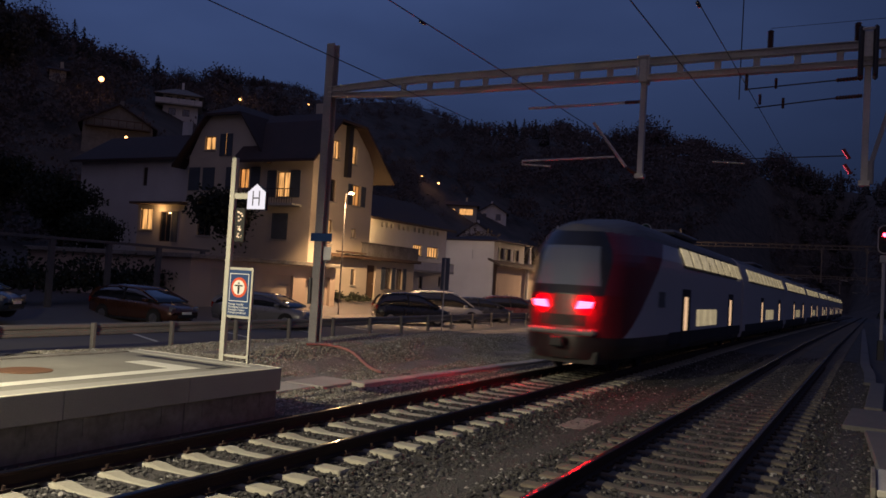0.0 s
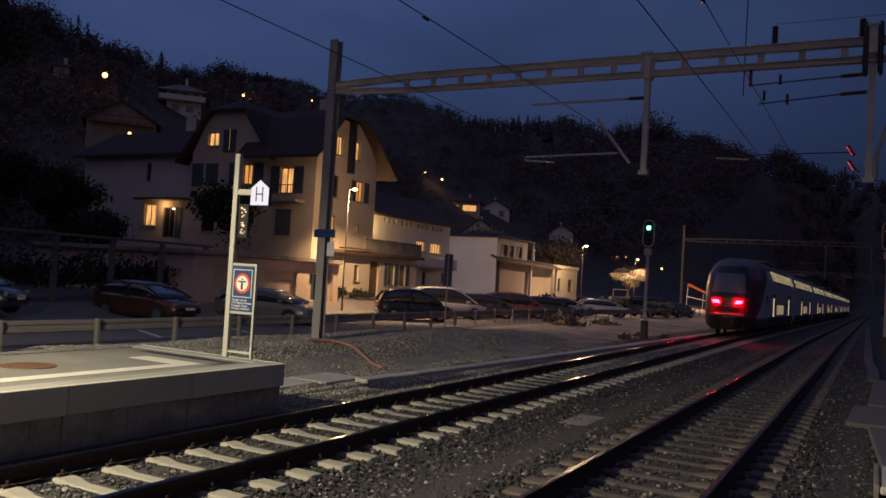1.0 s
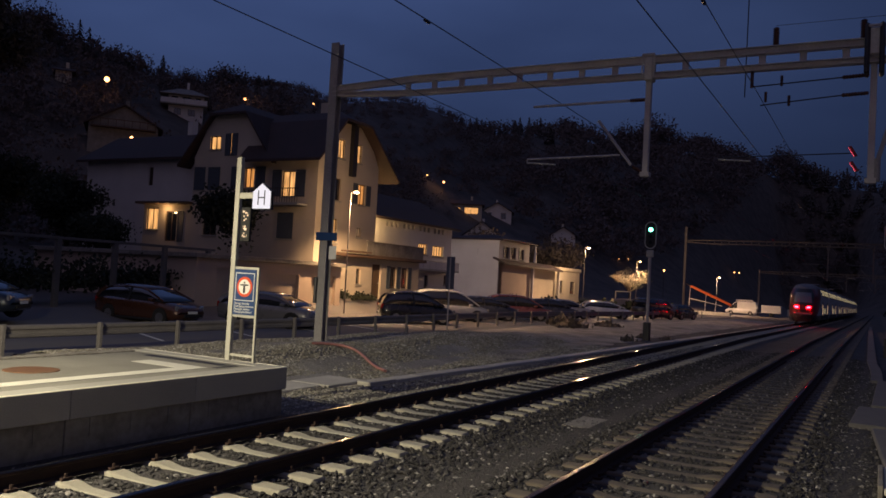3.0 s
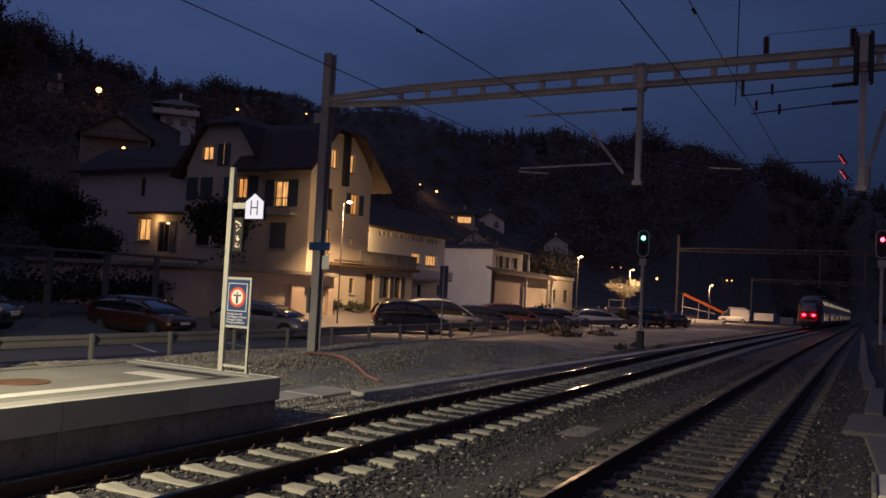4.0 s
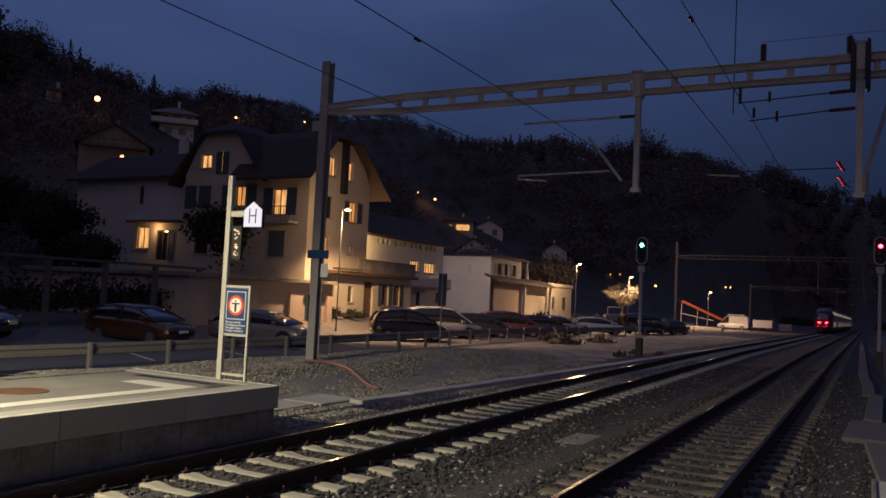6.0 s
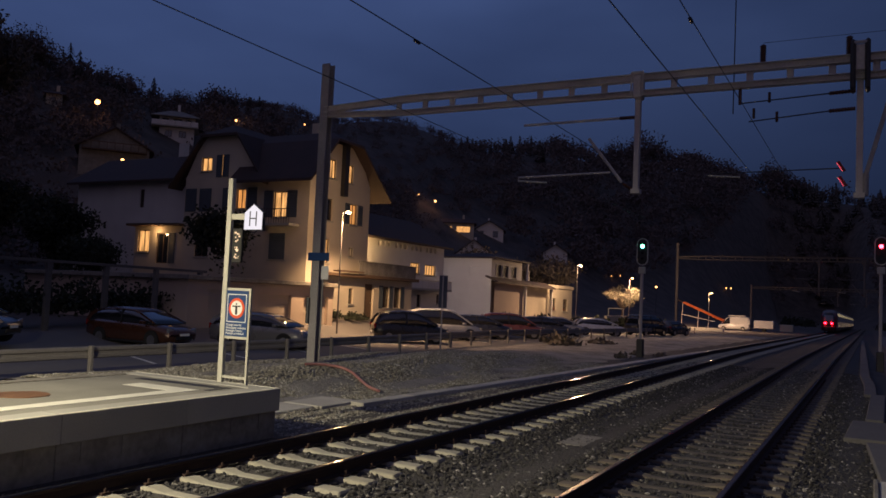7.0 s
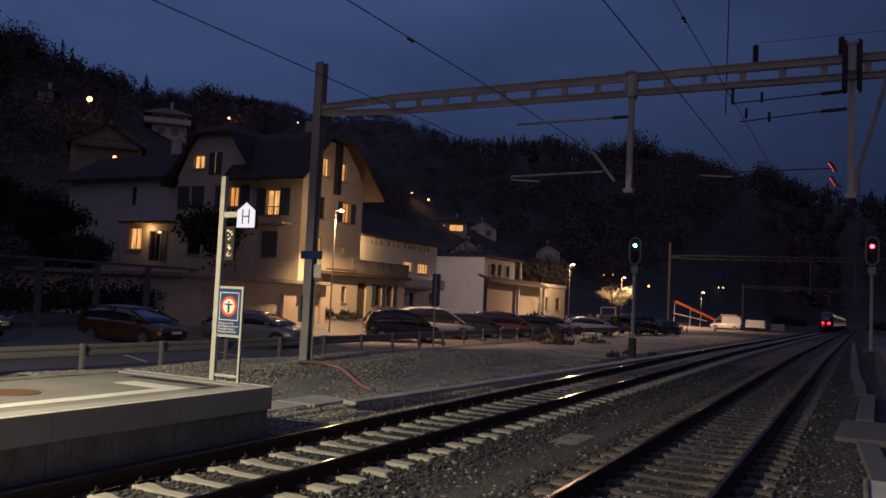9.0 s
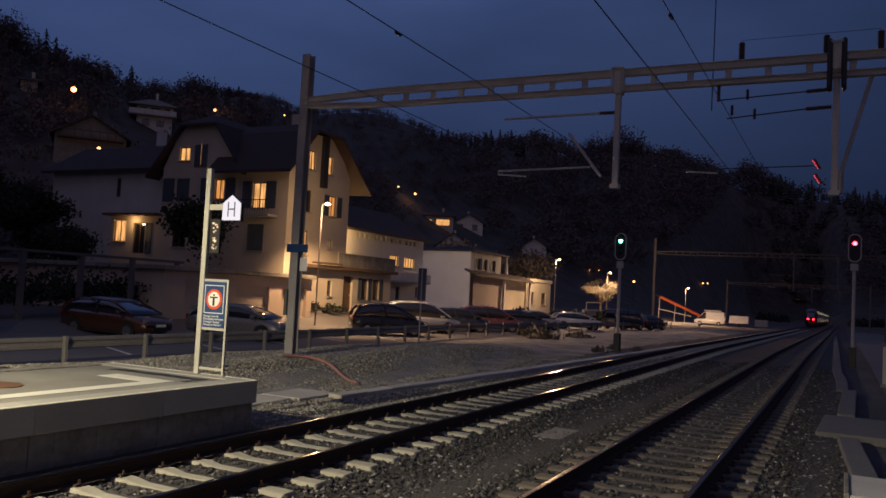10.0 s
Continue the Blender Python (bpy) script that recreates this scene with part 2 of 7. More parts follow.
M["sign_blue"] = material("sign_blue", (0.018, 0.055, 0.17), 0.4, var=0.08, grain=20, patch=2, bump=0.0)
M["sign_white"] = material("sign_white", (0.82, 0.82, 0.78), 0.4, var=0.04, bump=0.0)
M["sign_red"] = material("sign_red", (0.70, 0.10, 0.035), 0.4, var=0.06, bump=0.0)
M["plate_red"] = material("plate_red", (0.16, 0.008, 0.014), 0.4, var=0.1, bump=0.0)
M["sign_back"] = material("sign_back", (0.10, 0.115, 0.15), 0.55, metal=0.1, var=0.15, grain=20, patch=2, bump=0.05)
M["black"] = material("black_plastic", (0.018, 0.018, 0.018), 0.5, var=0.2, bump=0.1)
M["dark_metal"] = material("dark_metal", (0.05, 0.05, 0.055), 0.5, metal=0.4, var=0.2, bump=0.1)
M["porcelain"] = material("porcelain", (0.09, 0.035, 0.022), 0.25, var=0.2, bump=0.0)
M["plaster"] = material("plaster", (0.60, 0.53, 0.41), 0.9, var=0.12, grain=45, patch=0.5, bump=0.3, depth=0.004, tint=(0.52, 0.46, 0.36))
M["plaster_pink"] = material("plaster_pink", (0.55, 0.44, 0.35), 0.9, var=0.12, grain=45, patch=0.5, bump=0.3)
M["plaster_white"] = material("plaster_white", (0.74, 0.72, 0.68), 0.9, var=0.09, grain=45, patch=0.5, bump=0.3, tint=(0.64, 0.61, 0.57))
M["roof"] = material("roof_tiles", (0.062, 0.041, 0.036), 0.85, var=0.35, grain=12, patch=0.8, bump=0.7, depth=0.03)
M["shutter"] = material("shutter", (0.075, 0.095, 0.115), 0.6, var=0.18, grain=20, patch=3, bump=0.2)
M["wood"] = material("dark_wood", (0.12, 0.075, 0.045), 0.7, var=0.3, grain=14, patch=3, bump=0.3)
M["garage"] = material("garage_door", (0.50, 0.42, 0.34), 0.6, var=0.1, grain=20, patch=1, bump=0.1)
M["glass"] = material("dark_glass", (0.012, 0.014, 0.018), 0.06, var=0.1, bump=0.0, spec=1.0, coat=1.0)
M["tyre"] = material("tyre", (0.02, 0.02, 0.02), 0.85, var=0.2, bump=0.3)
M["rim"] = material("rim", (0.40, 0.40, 0.41), 0.35, metal=0.9, var=0.1, bump=0.0)
M["lens"] = material("headlamp", (0.55, 0.56, 0.58), 0.2, metal=0.7, var=0.1, bump=0.0)
M["tail"] = material("tail_lamp", (0.30, 0.010, 0.008), 0.12, var=0.1, bump=0.0)
M["bark"] = material("bark", (0.07, 0.055, 0.04), 0.95, var=0.35, grain=18, patch=3, bump=0.8, depth=0.02)
M["leaf"] = material("leaf", (0.030, 0.038, 0.022), 0.85, var=0.4, grain=3, patch=0.8, bump=0.0, piece=0.3)
M["needles"] = material("needles", (0.090, 0.082, 0.072), 0.9, var=0.4, grain=3, patch=0.5, bump=0.0)
M["twig"] = material("twigs", (0.138, 0.110, 0.102), 0.95, var=0.35, grain=3, patch=0.5, bump=0.0)
M["twig_pale"] = material("pale_twigs", (0.130, 0.112, 0.092), 0.95, var=0.35, grain=3, patch=0.5, bump=0.0)
M["blossom"] = material("pale_leaf", (0.15, 0.135, 0.10), 0.85, var=0.3, grain=4, patch=1, bump=0.0)
M["orange"] = material("orange_paint", (0.75, 0.16, 0.025), 0.5, var=0.12, grain=20, patch=2, bump=0.1)
M["hose"] = material("red_hose", (0.52, 0.24, 0.21), 0.5, var=0.15, grain=30, patch=4, bump=0.1)
M["train_white"] = material("train_white", (0.54, 0.55, 0.58), 0.35, var=0.06, grain=6, patch=0.6, bump=0.05, coat=0.3)
M["train_red"] = material("train_red", (0.26, 0.012, 0.022), 0.35, var=0.10, grain=6, patch=0.6, bump=0.05, coat=0.3)
M["train_livery"] = livery_material()
M["train_dark"] = material("train_dark", (0.016, 0.015, 0.018), 0.7, var=0.2, grain=10, patch=1, bump=0.2)
M["train_roof"] = material("train_roof", (0.16, 0.16, 0.17), 0.7, var=0.2, grain=10, patch=1, bump=0.2)
M["bellows"] = material("bellows", (0.02, 0.02, 0.022), 0.8, var=0.2, bump=0.3)
M["lit_room"] = glow("lit_room", (1.0, 0.50, 0.15), 0.78, 0.5)
M["lit_room_orange"] = glow("lit_room_orange", (1.0, 0.42, 0.10), 0.62, 0.45)
M["lit_room_dim"] = glow("lit_room_dim", (1.0, 0.60, 0.28), 0.25, 0.5)
M["lit_coach"] = glow("lit_coach", (1.0, 0.84, 0.46), 0.50, 0.4)
M["lit_coach"].node_tree.nodes["Principled BSDF"].inputs["Coat Weight"].default_value = 1.0
M["lit_coach"].node_tree.nodes["Principled BSDF"].inputs["Coat IOR"].default_value = 1.9
M["lit_door"] = glow("lit_door", (1.0, 0.66, 0.36), 0.62, 0.2)
M["lamp_glow"] = glow("lamp_glow", (1.0, 0.60, 0.24), 16.0)
M["hill_lamp_glow"] = glow("hill_lamp_glow", (1.0, 0.44, 0.13), 6.0)
M["tail_glow"] = glow("tail_glow", (1.0, 0.0065, 0.010), 110.0)
M["green_glow"] = glow("green_glow", (0.10, 1.0, 0.52), 14.0)
M["red_glow"] = glow("red_glow", (1.0, 0.03, 0.05), 22.0)
M["red_bar_glow"] = glow("red_bar_glow", (1.0, 0.10, 0.16), 2.2)
M["sign_glow"] = glow("sign_glow", (0.94, 0.95, 1.0), 0.75)
M["fairy_glow"] = glow("fairy_glow", (1.0, 0.72, 0.40), 1.1)
PAINT = {}


def car_paint(colour):
    if colour not in PAINT:
        PAINT[colour] = material("car_paint", colour, 0.28, metal=0.25 if max(colour) < 0.3 else 0.0, var=0.05, grain=200, patch=1, bump=0.0, coat=0.8)
    return PAINT[colour]


# ---- mesh helpers ----
def mesh_of(bm, name, mats):
    bmesh.ops.recalc_face_normals(bm, faces=bm.faces)
    me = bpy.data.meshes.new(name)
    bm.to_mesh(me)
    bm.free()
    for m in mats:
        me.materials.append(m)
    return me


def part(name, bm, mat, parent=None, label="", smooth=False):
    """Links a bmesh as one mesh object under a thing or under a part."""
    mats = mat if isinstance(mat, (list, tuple)) else [mat]
    me = mesh_of(bm, name, mats)
    if smooth:
        for p in me.polygons:
            p.use_smooth = True
    ob = new(name, me)
    if parent is not None:
        ob.parent = parent
    if label:
        ob["label"] = label
    return ob


def share(name, me, parent, m=None, label=""):
    ob = new(name, me)
    ob.parent = parent
    if m is not None:
        ob.matrix_basis = m
    if label:
        ob["label"] = label
    return ob


def thing(name, m, label, category, group="", kind=""):
    ob = new(name)
    ob.matrix_basis = m if isinstance(m, Matrix) else pose(*m)
    ob.empty_display_size = 0.2
    return tagged(ob, label, category, group, kind)


def box(bm, x0, x1, y0, y1, z0, z1, bevel=0.0, mi=0):
    vs = [bm.verts.new((x, y, z)) for x in (x0, x1) for y in (y0, y1) for z in (z0, z1)]
    fs = [bm.faces.new([vs[i] for i in q]) for q in ((0, 1, 3, 2), (4, 6, 7, 5), (0, 4, 5, 1), (2, 3, 7, 6), (0, 2, 6, 4), (1, 5, 7, 3))]
    for f in fs:
        f.material_index = mi
    if bevel:
        es = {e for f in fs for e in f.edges}
        bmesh.ops.bevel(bm, geom=list(es), offset=bevel, segments=1, affect="EDGES")
    return vs


def bar(bm, a, b, r, n=8, r2=None, mi=0, caps=True):
    """A round bar from a to b."""
    a, b = Vector(a), Vector(b)
    d = (b - a).normalized()
    u = d.orthogonal().normalized()
    v = d.cross(u)
    r2 = r if r2 is None else r2
    ra, rb = [], []
    for i in range(n):
        t = 2 * math.pi * i / n
        w = u * math.cos(t) + v * math.sin(t)
        ra.append(bm.verts.new(a + w * r)); rb.append(bm.verts.new(b + w * r2))
    for i in range(n):
        bm.faces.new((ra[i], ra[(i + 1) % n], rb[(i + 1) % n], rb[i])).material_index = mi
    if caps:
        bm.faces.new(ra[::-1]).material_index = mi
        bm.faces.new(rb).material_index = mi


def beam(bm, a, b, w, h, up=(0, 0, 1), mi=0):
    """A square bar from a to b, w wide and h high."""
    a, b = Vector(a), Vector(b)
    d = (b - a).normalized()
    s = d.cross(Vector(up))
    s = s.normalized() if s.length > 1e-5 else d.orthogonal().normalized()
    t = s.cross(d)
    q = [(s * i * w / 2 + t * j * h / 2) for i, j in ((-1, -1), (1, -1), (1, 1), (-1, 1))]
    A, B = [bm.verts.new(a + o) for o in q], [bm.verts.new(b + o) for o in q]
    for i in range(4):
        bm.faces.new((A[i], A[(i + 1) % 4], B[(i + 1) % 4], B[i])).material_index = mi
    bm.faces.new(A[::-1]).material_index = mi
    bm.faces.new(B).material_index = mi


def disc(bm, centre, r, axis=(0, 1, 0), thick=0.01, n=20):
    c, d = Vector(centre), Vector(axis).normalized()
    bar(bm, c - d * thick / 2, c + d * thick / 2, r, n)


def prism(bm, outline, y0, y1, axis="y", mi=0):
    """A flat outline pushed along an axis. outline: pairs (x, z) for y, (y, z) for x, (x, y) for z."""
    def put(p, k):
        return {"y": (p[0], k, p[1]), "x": (k, p[0], p[1]), "z": (p[0], p[1], k)}[axis]
    A, B = [bm.verts.new(put(p, y0)) for p in outline], [bm.verts.new(put(p, y1)) for p in outline]
    n = len(outline)
    for i in range(n):
        bm.faces.new((A[i], A[(i + 1) % n], B[(i + 1) % n], B[i])).material_index = mi
    bm.faces.new(A[::-1]).material_index = mi
    bm.faces.new(B).material_index = mi


def tube(bm, pts, r, n=6):
    for a, b in zip(pts, pts[1:]):
        bar(bm, a, b, r, n)


def loft(bm, rings, closed=True, caps=True, mi=0):
    R = [[bm.verts.new(p) for p in ring] for ring in rings]
    k = len(R[0])
    for a, b in zip(R, R[1:]):
        for i in range(k if closed else k - 1):
            bm.faces.new((a[i], a[(i + 1) % k], b[(i + 1) % k], b[i])).material_index = mi
    if caps:
        bm.faces.new(R[0][::-1]).material_index = mi
        bm.faces.new(R[-1]).material_index = mi


def soft(t):
    t = min(1.0, max(0.0, t))
    return t * t * (3 - 2 * t)


def drop(y):
    """The line falls gently beyond the signal."""
    return -0.0075 * max(0.0, y - 45.0)

# ---- ground ----
T1, T2 = -6.72, -2.26          # centre lines of the two tracks


def ridge(az):
    """Distance and height of the wooded ridge round the valley, by azimuth in degrees to the left of the line."""
    far = 560 - 360 * soft(az / 52) if az > 0 else 560 - 250 * soft(-az / 60)
    e = 7.0 + 0.75 * soft(az / 12) + 0.105 * max(0.0, az) + 0.13 * max(0.0, az - 47) - 0.6 * soft((az - 42) / 6) + 0.75 * soft((az - 15) / 4) * soft((38 - az) / 5) + 0.5 * math.sin(az * 0.21) + 0.3 * math.sin(az * 0.63 + 1)
    return far, far * math.tan(radians(e))


def ground_z(x, y):
    r = math.hypot(x, y)
    az = math.degrees(math.atan2(-x, y))
    z = -0.32 + drop(min(y, 300.0))
    z += 0.95 * soft((-25.5 - x) / 4.5) * soft((y - 20) / 12) + 0.5 * soft((-25.5 - x) / 3) * (1 - soft((y - 20) / 12))
    az = max(-120.0, min(120.0, az))
    far, top = ridge(az)
    edge = 40.0 if x < 0 else 16.0
    near = min(edge / max(0.05, abs(math.sin(radians(az)))), far * 0.8)
    z += top * soft((r - near) / (far - near)) ** 1.15 * (1 if y > -50 else 0.6)
    return z


def build_ground():
    radii = [0, 2, 4] + [5 + i * 1.0 for i in range(60)] + [66 + 3 * i for i in range(40)] + [190 + 9 * i for i in range(50)] + [680, 760, 900, 1200, 2000]
    n = 270
    verts, faces = [], []
    for r in radii:
        for i in range(n):
            a = 2 * math.pi * i / n
            x, y = -r * math.sin(a), r * math.cos(a)
            verts.append((x, y, ground_z(x, y)))
    for j in range(len(radii) - 1):
        for i in range(n):
            a, b = j * n + i, j * n + (i + 1) % n
            faces.append((a, b, b + n, a + n) if j else (a, b + n, a + n))
    me = bpy.data.meshes.new("ground")
    me.from_pydata(verts, [], faces)
    me.materials.append(M["earth"])
    for p in me.polygons:
        p.use_smooth = True
    return tagged(new("ground", me), "dark grassy valley floor rising to a wooded hillside", "ground", kind="structure")


build_ground()


def strip(name, xs, ys, lift, mat, label, category):
    """A sheet that follows the ground at a small height above it; xs may depend on y."""
    bm = bmesh.new()
    rows = []
    for y in ys:
        x0, x1 = xs(y) if callable(xs) else xs
        rows.append([bm.verts.new((x, y, lift(x, y))) for x in [x0 + (x1 - x0) * k / 10 for k in range(11)]])
    for a, b in zip(rows, rows[1:]):
        for i in range(10):
            bm.faces.new((a[i], a[i + 1], b[i + 1], b[i]))
    return tagged(part(name, bm, mat), label, category, kind="structure")


def bed_z(x, y):
    """Top of the ballast: just under the sleepers, with a hollow between the tracks and sloped shoulders."""
    d = min(abs(x - T1), abs(x - T2))
    return -0.216 + 0.006 * soft((x - T2 + 1.9) / 0.5) + drop(y) - 0.06 * soft((d - 1.35) / 0.7) - 0.1 * soft((x - 0.2) / 1.0)


YS = [-25 + 2.5 * i for i in range(60)] + [130 + 10 * i for i in range(40)]
strip("track_bed", (-10.45, 1.2), YS, bed_z, M["ballast"], "grey crushed-stone ballast between the rails", "track bed")
def verge_z(x, y):
    """The gravel verge: a low bank with its crest along the line of masts."""
    crest = soft((-10.9 - x) / 2.0) * soft((x + 17.2) / 2.6)
    return -0.27 + 0.46 * crest * (1 - 0.8 * soft((y - 22) / 16)) + drop(y) + 0.03 * math.sin(x * 3.1 + y)


strip("gravel_strip", (-17.4, -9.95), [10.2 + 1.5 * i for i in range(62)], verge_z, M["gravel"], "pale gravel verge between car park and line", "gravel")
strip("car_park", (-30.6, -17.4), [-10 + 2 * i for i in range(52)], lambda x, y: ground_z(x, y) + 0.035, M["asphalt"], "grey asphalt car park along the line", "car park")
strip("yard", (-27.4, -17.4), [92.0 + 2 * i for i in range(37)], lambda x, y: ground_z(x, y) + 0.035, M["asphalt"], "grey asphalt yard at the end of the car park", "yard")
strip("lawn", (-46.0, -27.45), [92.1 + 2 * i for i in range(24)], lambda x, y: ground_z(x, y) + 0.06, M["dry_grass"], "dry winter lawn lit by the street lamps", "lawn")
strip("path", (1.2, 6.0), [-25 + 4 * i for i in range(50)], lambda x, y: ground_z(max(x, 1.2), y) + 0.05, M["asphalt"], "dark asphalt service path beside the line", "path")


# ---- tracks ----
RAIL = [(-0.075, -0.172), (0.075, -0.172), (0.075, -0.160), (0.014, -0.145), (0.010, -0.05), (0.036, -0.038), (0.036, -0.008), (0.028, 0.0), (-0.028, 0.0), (-0.036, -0.008), (-0.036, -0.038), (-0.010, -0.05), (-0.014, -0.145), (-0.075, -0.160)]


def rail(x, parent, top, label):
    bm = bmesh.new()
    ys = [-25, 45] + [60 + 20 * i for i in range(24)]
    loft(bm, [[(x + p[0], y, p[1] + drop(y)) for p in RAIL] for y in ys])
    bm.faces.ensure_lookup_table()
    for f in bm.faces:
        f.material_index = 1 if f.calc_center_median().z - drop(f.calc_center_median().y) > -0.006 else 0
    part("rail", bm, [M["rust"], top], parent, label)


def sleeper_mesh(mat):
    bm = bmesh.new()
    rings = []
    for x, w, h in ((-1.3, 0.13, -0.20), (-1.28, 0.14, -0.178), (-0.95, 0.14, -0.174), (-0.5, 0.135, -0.174), (-0.3, 0.115, -0.205), (0.3, 0.115, -0.205), (0.5, 0.135, -0.174), (0.95, 0.14, -0.174), (1.28, 0.14, -0.178), (1.3, 0.13, -0.20)):
        rings.append([(x, -w - 0.02, -0.34), (x, w + 0.02, -0.34), (x, w - 0.02, h - 0.012), (x, w - 0.045, h), (x, -w + 0.045, h), (x, -w + 0.02, h - 0.012)])
    loft(bm, rings)
    return mesh_of(bm, "sleeper", [mat])


def clip_mesh():
    bm = bmesh.new()
    for s in (-1, 1):
        box(bm, s * 0.11 - 0.045, s * 0.11 + 0.045, -0.06, 0.06, -0.172, -0.145)
        bar(bm, (s * 0.125, 0, -0.15), (s * 0.125, 0, -0.105), 0.016, 6)
    return mesh_of(bm, "rail_clip", [M["rust"]])


def track(x, mat, first, count, label, top, rail_label):
    t = thing("railway_track", (0, 0, 0), label, "railway track", "railway tracks", "structure")
    for s in (-1, 1):
        rail(x + s * 0.7535, t, top, rail_label)
    sm, cm = sleeper_mesh(mat), clip_mesh()
    for i in range(count):
        y = first + 0.6 * i
        m = pose(x + random.uniform(-0.012, 0.012), y, drop(y), 0, 0, random.uniform(-0.4, 0.4))
        share("sleeper", sm, t, m)
        if y < 32:
            for s in (-1, 1):
                share("rail_clip", cm, t, pose(x + s * 0.7535, y, drop(y)))
    return t


# ---- platform ----
def platform():
    p = thing("station_platform", (0, 0, 0), "concrete station platform end with pale edge slabs and painted lines", "platform", kind="structure")
    bm = bmesh.new()
    box(bm, -11.55, -8.62, -25, 10.36, 0.30, 0.545)
    part("platform_surface", bm, M["paving"], p, "grey asphalt platform surface")
    y = 10.42
    while y > -24:
        bm = bmesh.new()
        L = 2.0
        box(bm, -8.80, -8.43, y - L + 0.004, y, 0.20, 0.557, 0.008)
        part("edge_slab", bm, M["concrete"], p)
        bm = bmesh.new()
        box(bm, -8.72, -8.50, y - L + 0.004, y - 0.006, -0.38, 0.196, 0.01)
        for k in range(3):
            yy = y - 0.4 - 0.62 * k
            box(bm, -8.50, -8.49, yy - 0.02, yy + 0.02, -0.05, 0.18)
        part("retaining_panel", bm, M["concrete_old"], p)
        y -= L
    # added pale strip: light caught by the slab edge, put into its colour
    bm = bmesh.new()
    box(bm, -8.475, -8.425, -24, 10.425, 0.545, 0.5625, 0.008)
    box(bm, -11.75, -8.48, 10.385, 10.425, 0.545, 0.5625, 0.008)
    part("edge_nosing", bm, M["line_paint"], p, "pale strip standing for light caught along the platform edge")
    bm = bmesh.new()
    box(bm, -11.75, -8.82, 10.10, 10.42, -0.38, 0.557, 0.01)
    part("end_wall", bm, M["concrete"], p)
    bm = bmesh.new()
    box(bm, -11.85, -11.60, -25, 10.08, -0.38, 0.56, 0.01)
    part("back_kerb", bm, M["concrete_old"], p)
    bm = bmesh.new()
    box(bm, -9.44, -9.16, -25, 8.98, 0.545, 0.549)
    box(bm, -10.42, -9.16, 8.98, 9.36, 0.545, 0.549)
    part("safety_line", bm, M["line_paint"], p, "worn white painted safety line")
    bm = bmesh.new()
    box(bm, -11.0, -9.0, 9.72, 9.90, 0.545, 0.5485)
    box(bm, -9.12, -9.0, 9.42, 9.72, 0.545, 0.5485)
    part("drain_slot", bm, M["black"], p, "dark drain slot")
    bm = bmesh.new()
    disc(bm, (-10.30, 7.18, 0.549), 0.36, (0, 0, 1), 0.012, 28)
    part("manhole_cover", bm, M["iron"], p, "rusty round manhole cover")
    return p


platform()

# concrete cable trough between the near verge and the track
def trough(name, xs, y0, y1, z, w, label, mat, step=1.0):
    t = thing(name, (0, 0, 0), label, "cable trough", kind="structure")
    bm = bmesh.new()
    box(bm, -w / 2, w / 2, 0.006, step - 0.006, -0.22, 0.0, 0.012)
    me = mesh_of(bm, "trough_lid", [mat])
    y = y0
    while y < y1:
        x = xs(y)
        share("trough_lid", me, t, pose(x, y, z + drop(y) + random.uniform(-0.008, 0.008), random.uniform(-0.3, 0.3), random.uniform(-0.6, 0.6), math.degrees(math.atan2(xs(y) - xs(y + step), step))))
        y += step
    return t


trough("cable_trough", lambda y: -9.75 + 0.055 * min(y - 14.0, 10.0) + 0.038 * max(0.0, min(y - 24.0, 26.0)), 14.6, 110, -0.18, 0.36, "pale concrete cable trough beside the track", M["slab_pale"])
trough("trackside_trough", lambda y: 0.02 - 0.20 * soft((y - 30) / 8) - 0.0085 * max(0.0, y - 38), 27.6, 110, -0.18, 0.34, "weathered concrete trough lids beside the track", M["concrete_dark"])
for x0, x1, y0, y1, z in ((-11.0, -10.1, 10.6, 13.6, -0.20), (-10.95, -9.95, 13.65, 15.0, -0.195)):
    bm = bmesh.new()
    box(bm, x0, x1, y0, y1, z - 0.12, z, 0.015)
    tagged(part("concrete_slab", bm, M["slab_pale"]), "flat pale concrete cover slab on the ground", "slab")
bm = bmesh.new()
box(bm, -4.75, -4.05, 13.3, 14.5, -0.36, -0.255, 0.02)
tagged(part("concrete_slab", bm, M["concrete_old"]), "half-buried concrete slab between the tracks", "slab")
for x0, x1, y0, y1, z, rz in ((-0.38, 0.95, 17.3, 20.3, -0.165, -2), (-0.02, 0.36, 20.6, 27.4, -0.15, -1), (0.06, 0.42, 12.9, 17.0, -0.17, 3)):
    bm = bmesh.new()
    cx, cy = (x0 + x1) / 2, (y0 + y1) / 2
    box(bm, x0 - cx, x1 - cx, y0 - cy, y1 - cy, -0.2, 0, 0.02)
    ob = part("concrete_slab", bm, M["concrete_dark"])
    ob.matrix_basis = pose(cx, cy, z, 0, 0, rz)
    tagged(ob, "weathered concrete slab beside the track", "slab")
# open cable pit beside the second track
c = thing("cable_pit", (0.36, 11.9, -0.3), "pale concrete cable pit with a lid beside the track", "cable pit", kind="structure")
bm = bmesh.new(); box(bm, -0.30, -0.24, -0.75, 0.7, 0, 0.24, 0.01); box(bm, 0.24, 0.30, -0.75, 0.7, 0, 0.24, 0.01); part("pit_wall", bm, M["concrete_old"], c)
bm = bmesh.new(); box(bm, -0.235, 0.235, -0.75, 0.7, 0.12, 0.22, 0.02); part("pit_lid", bm, M["slab_pale"], c)
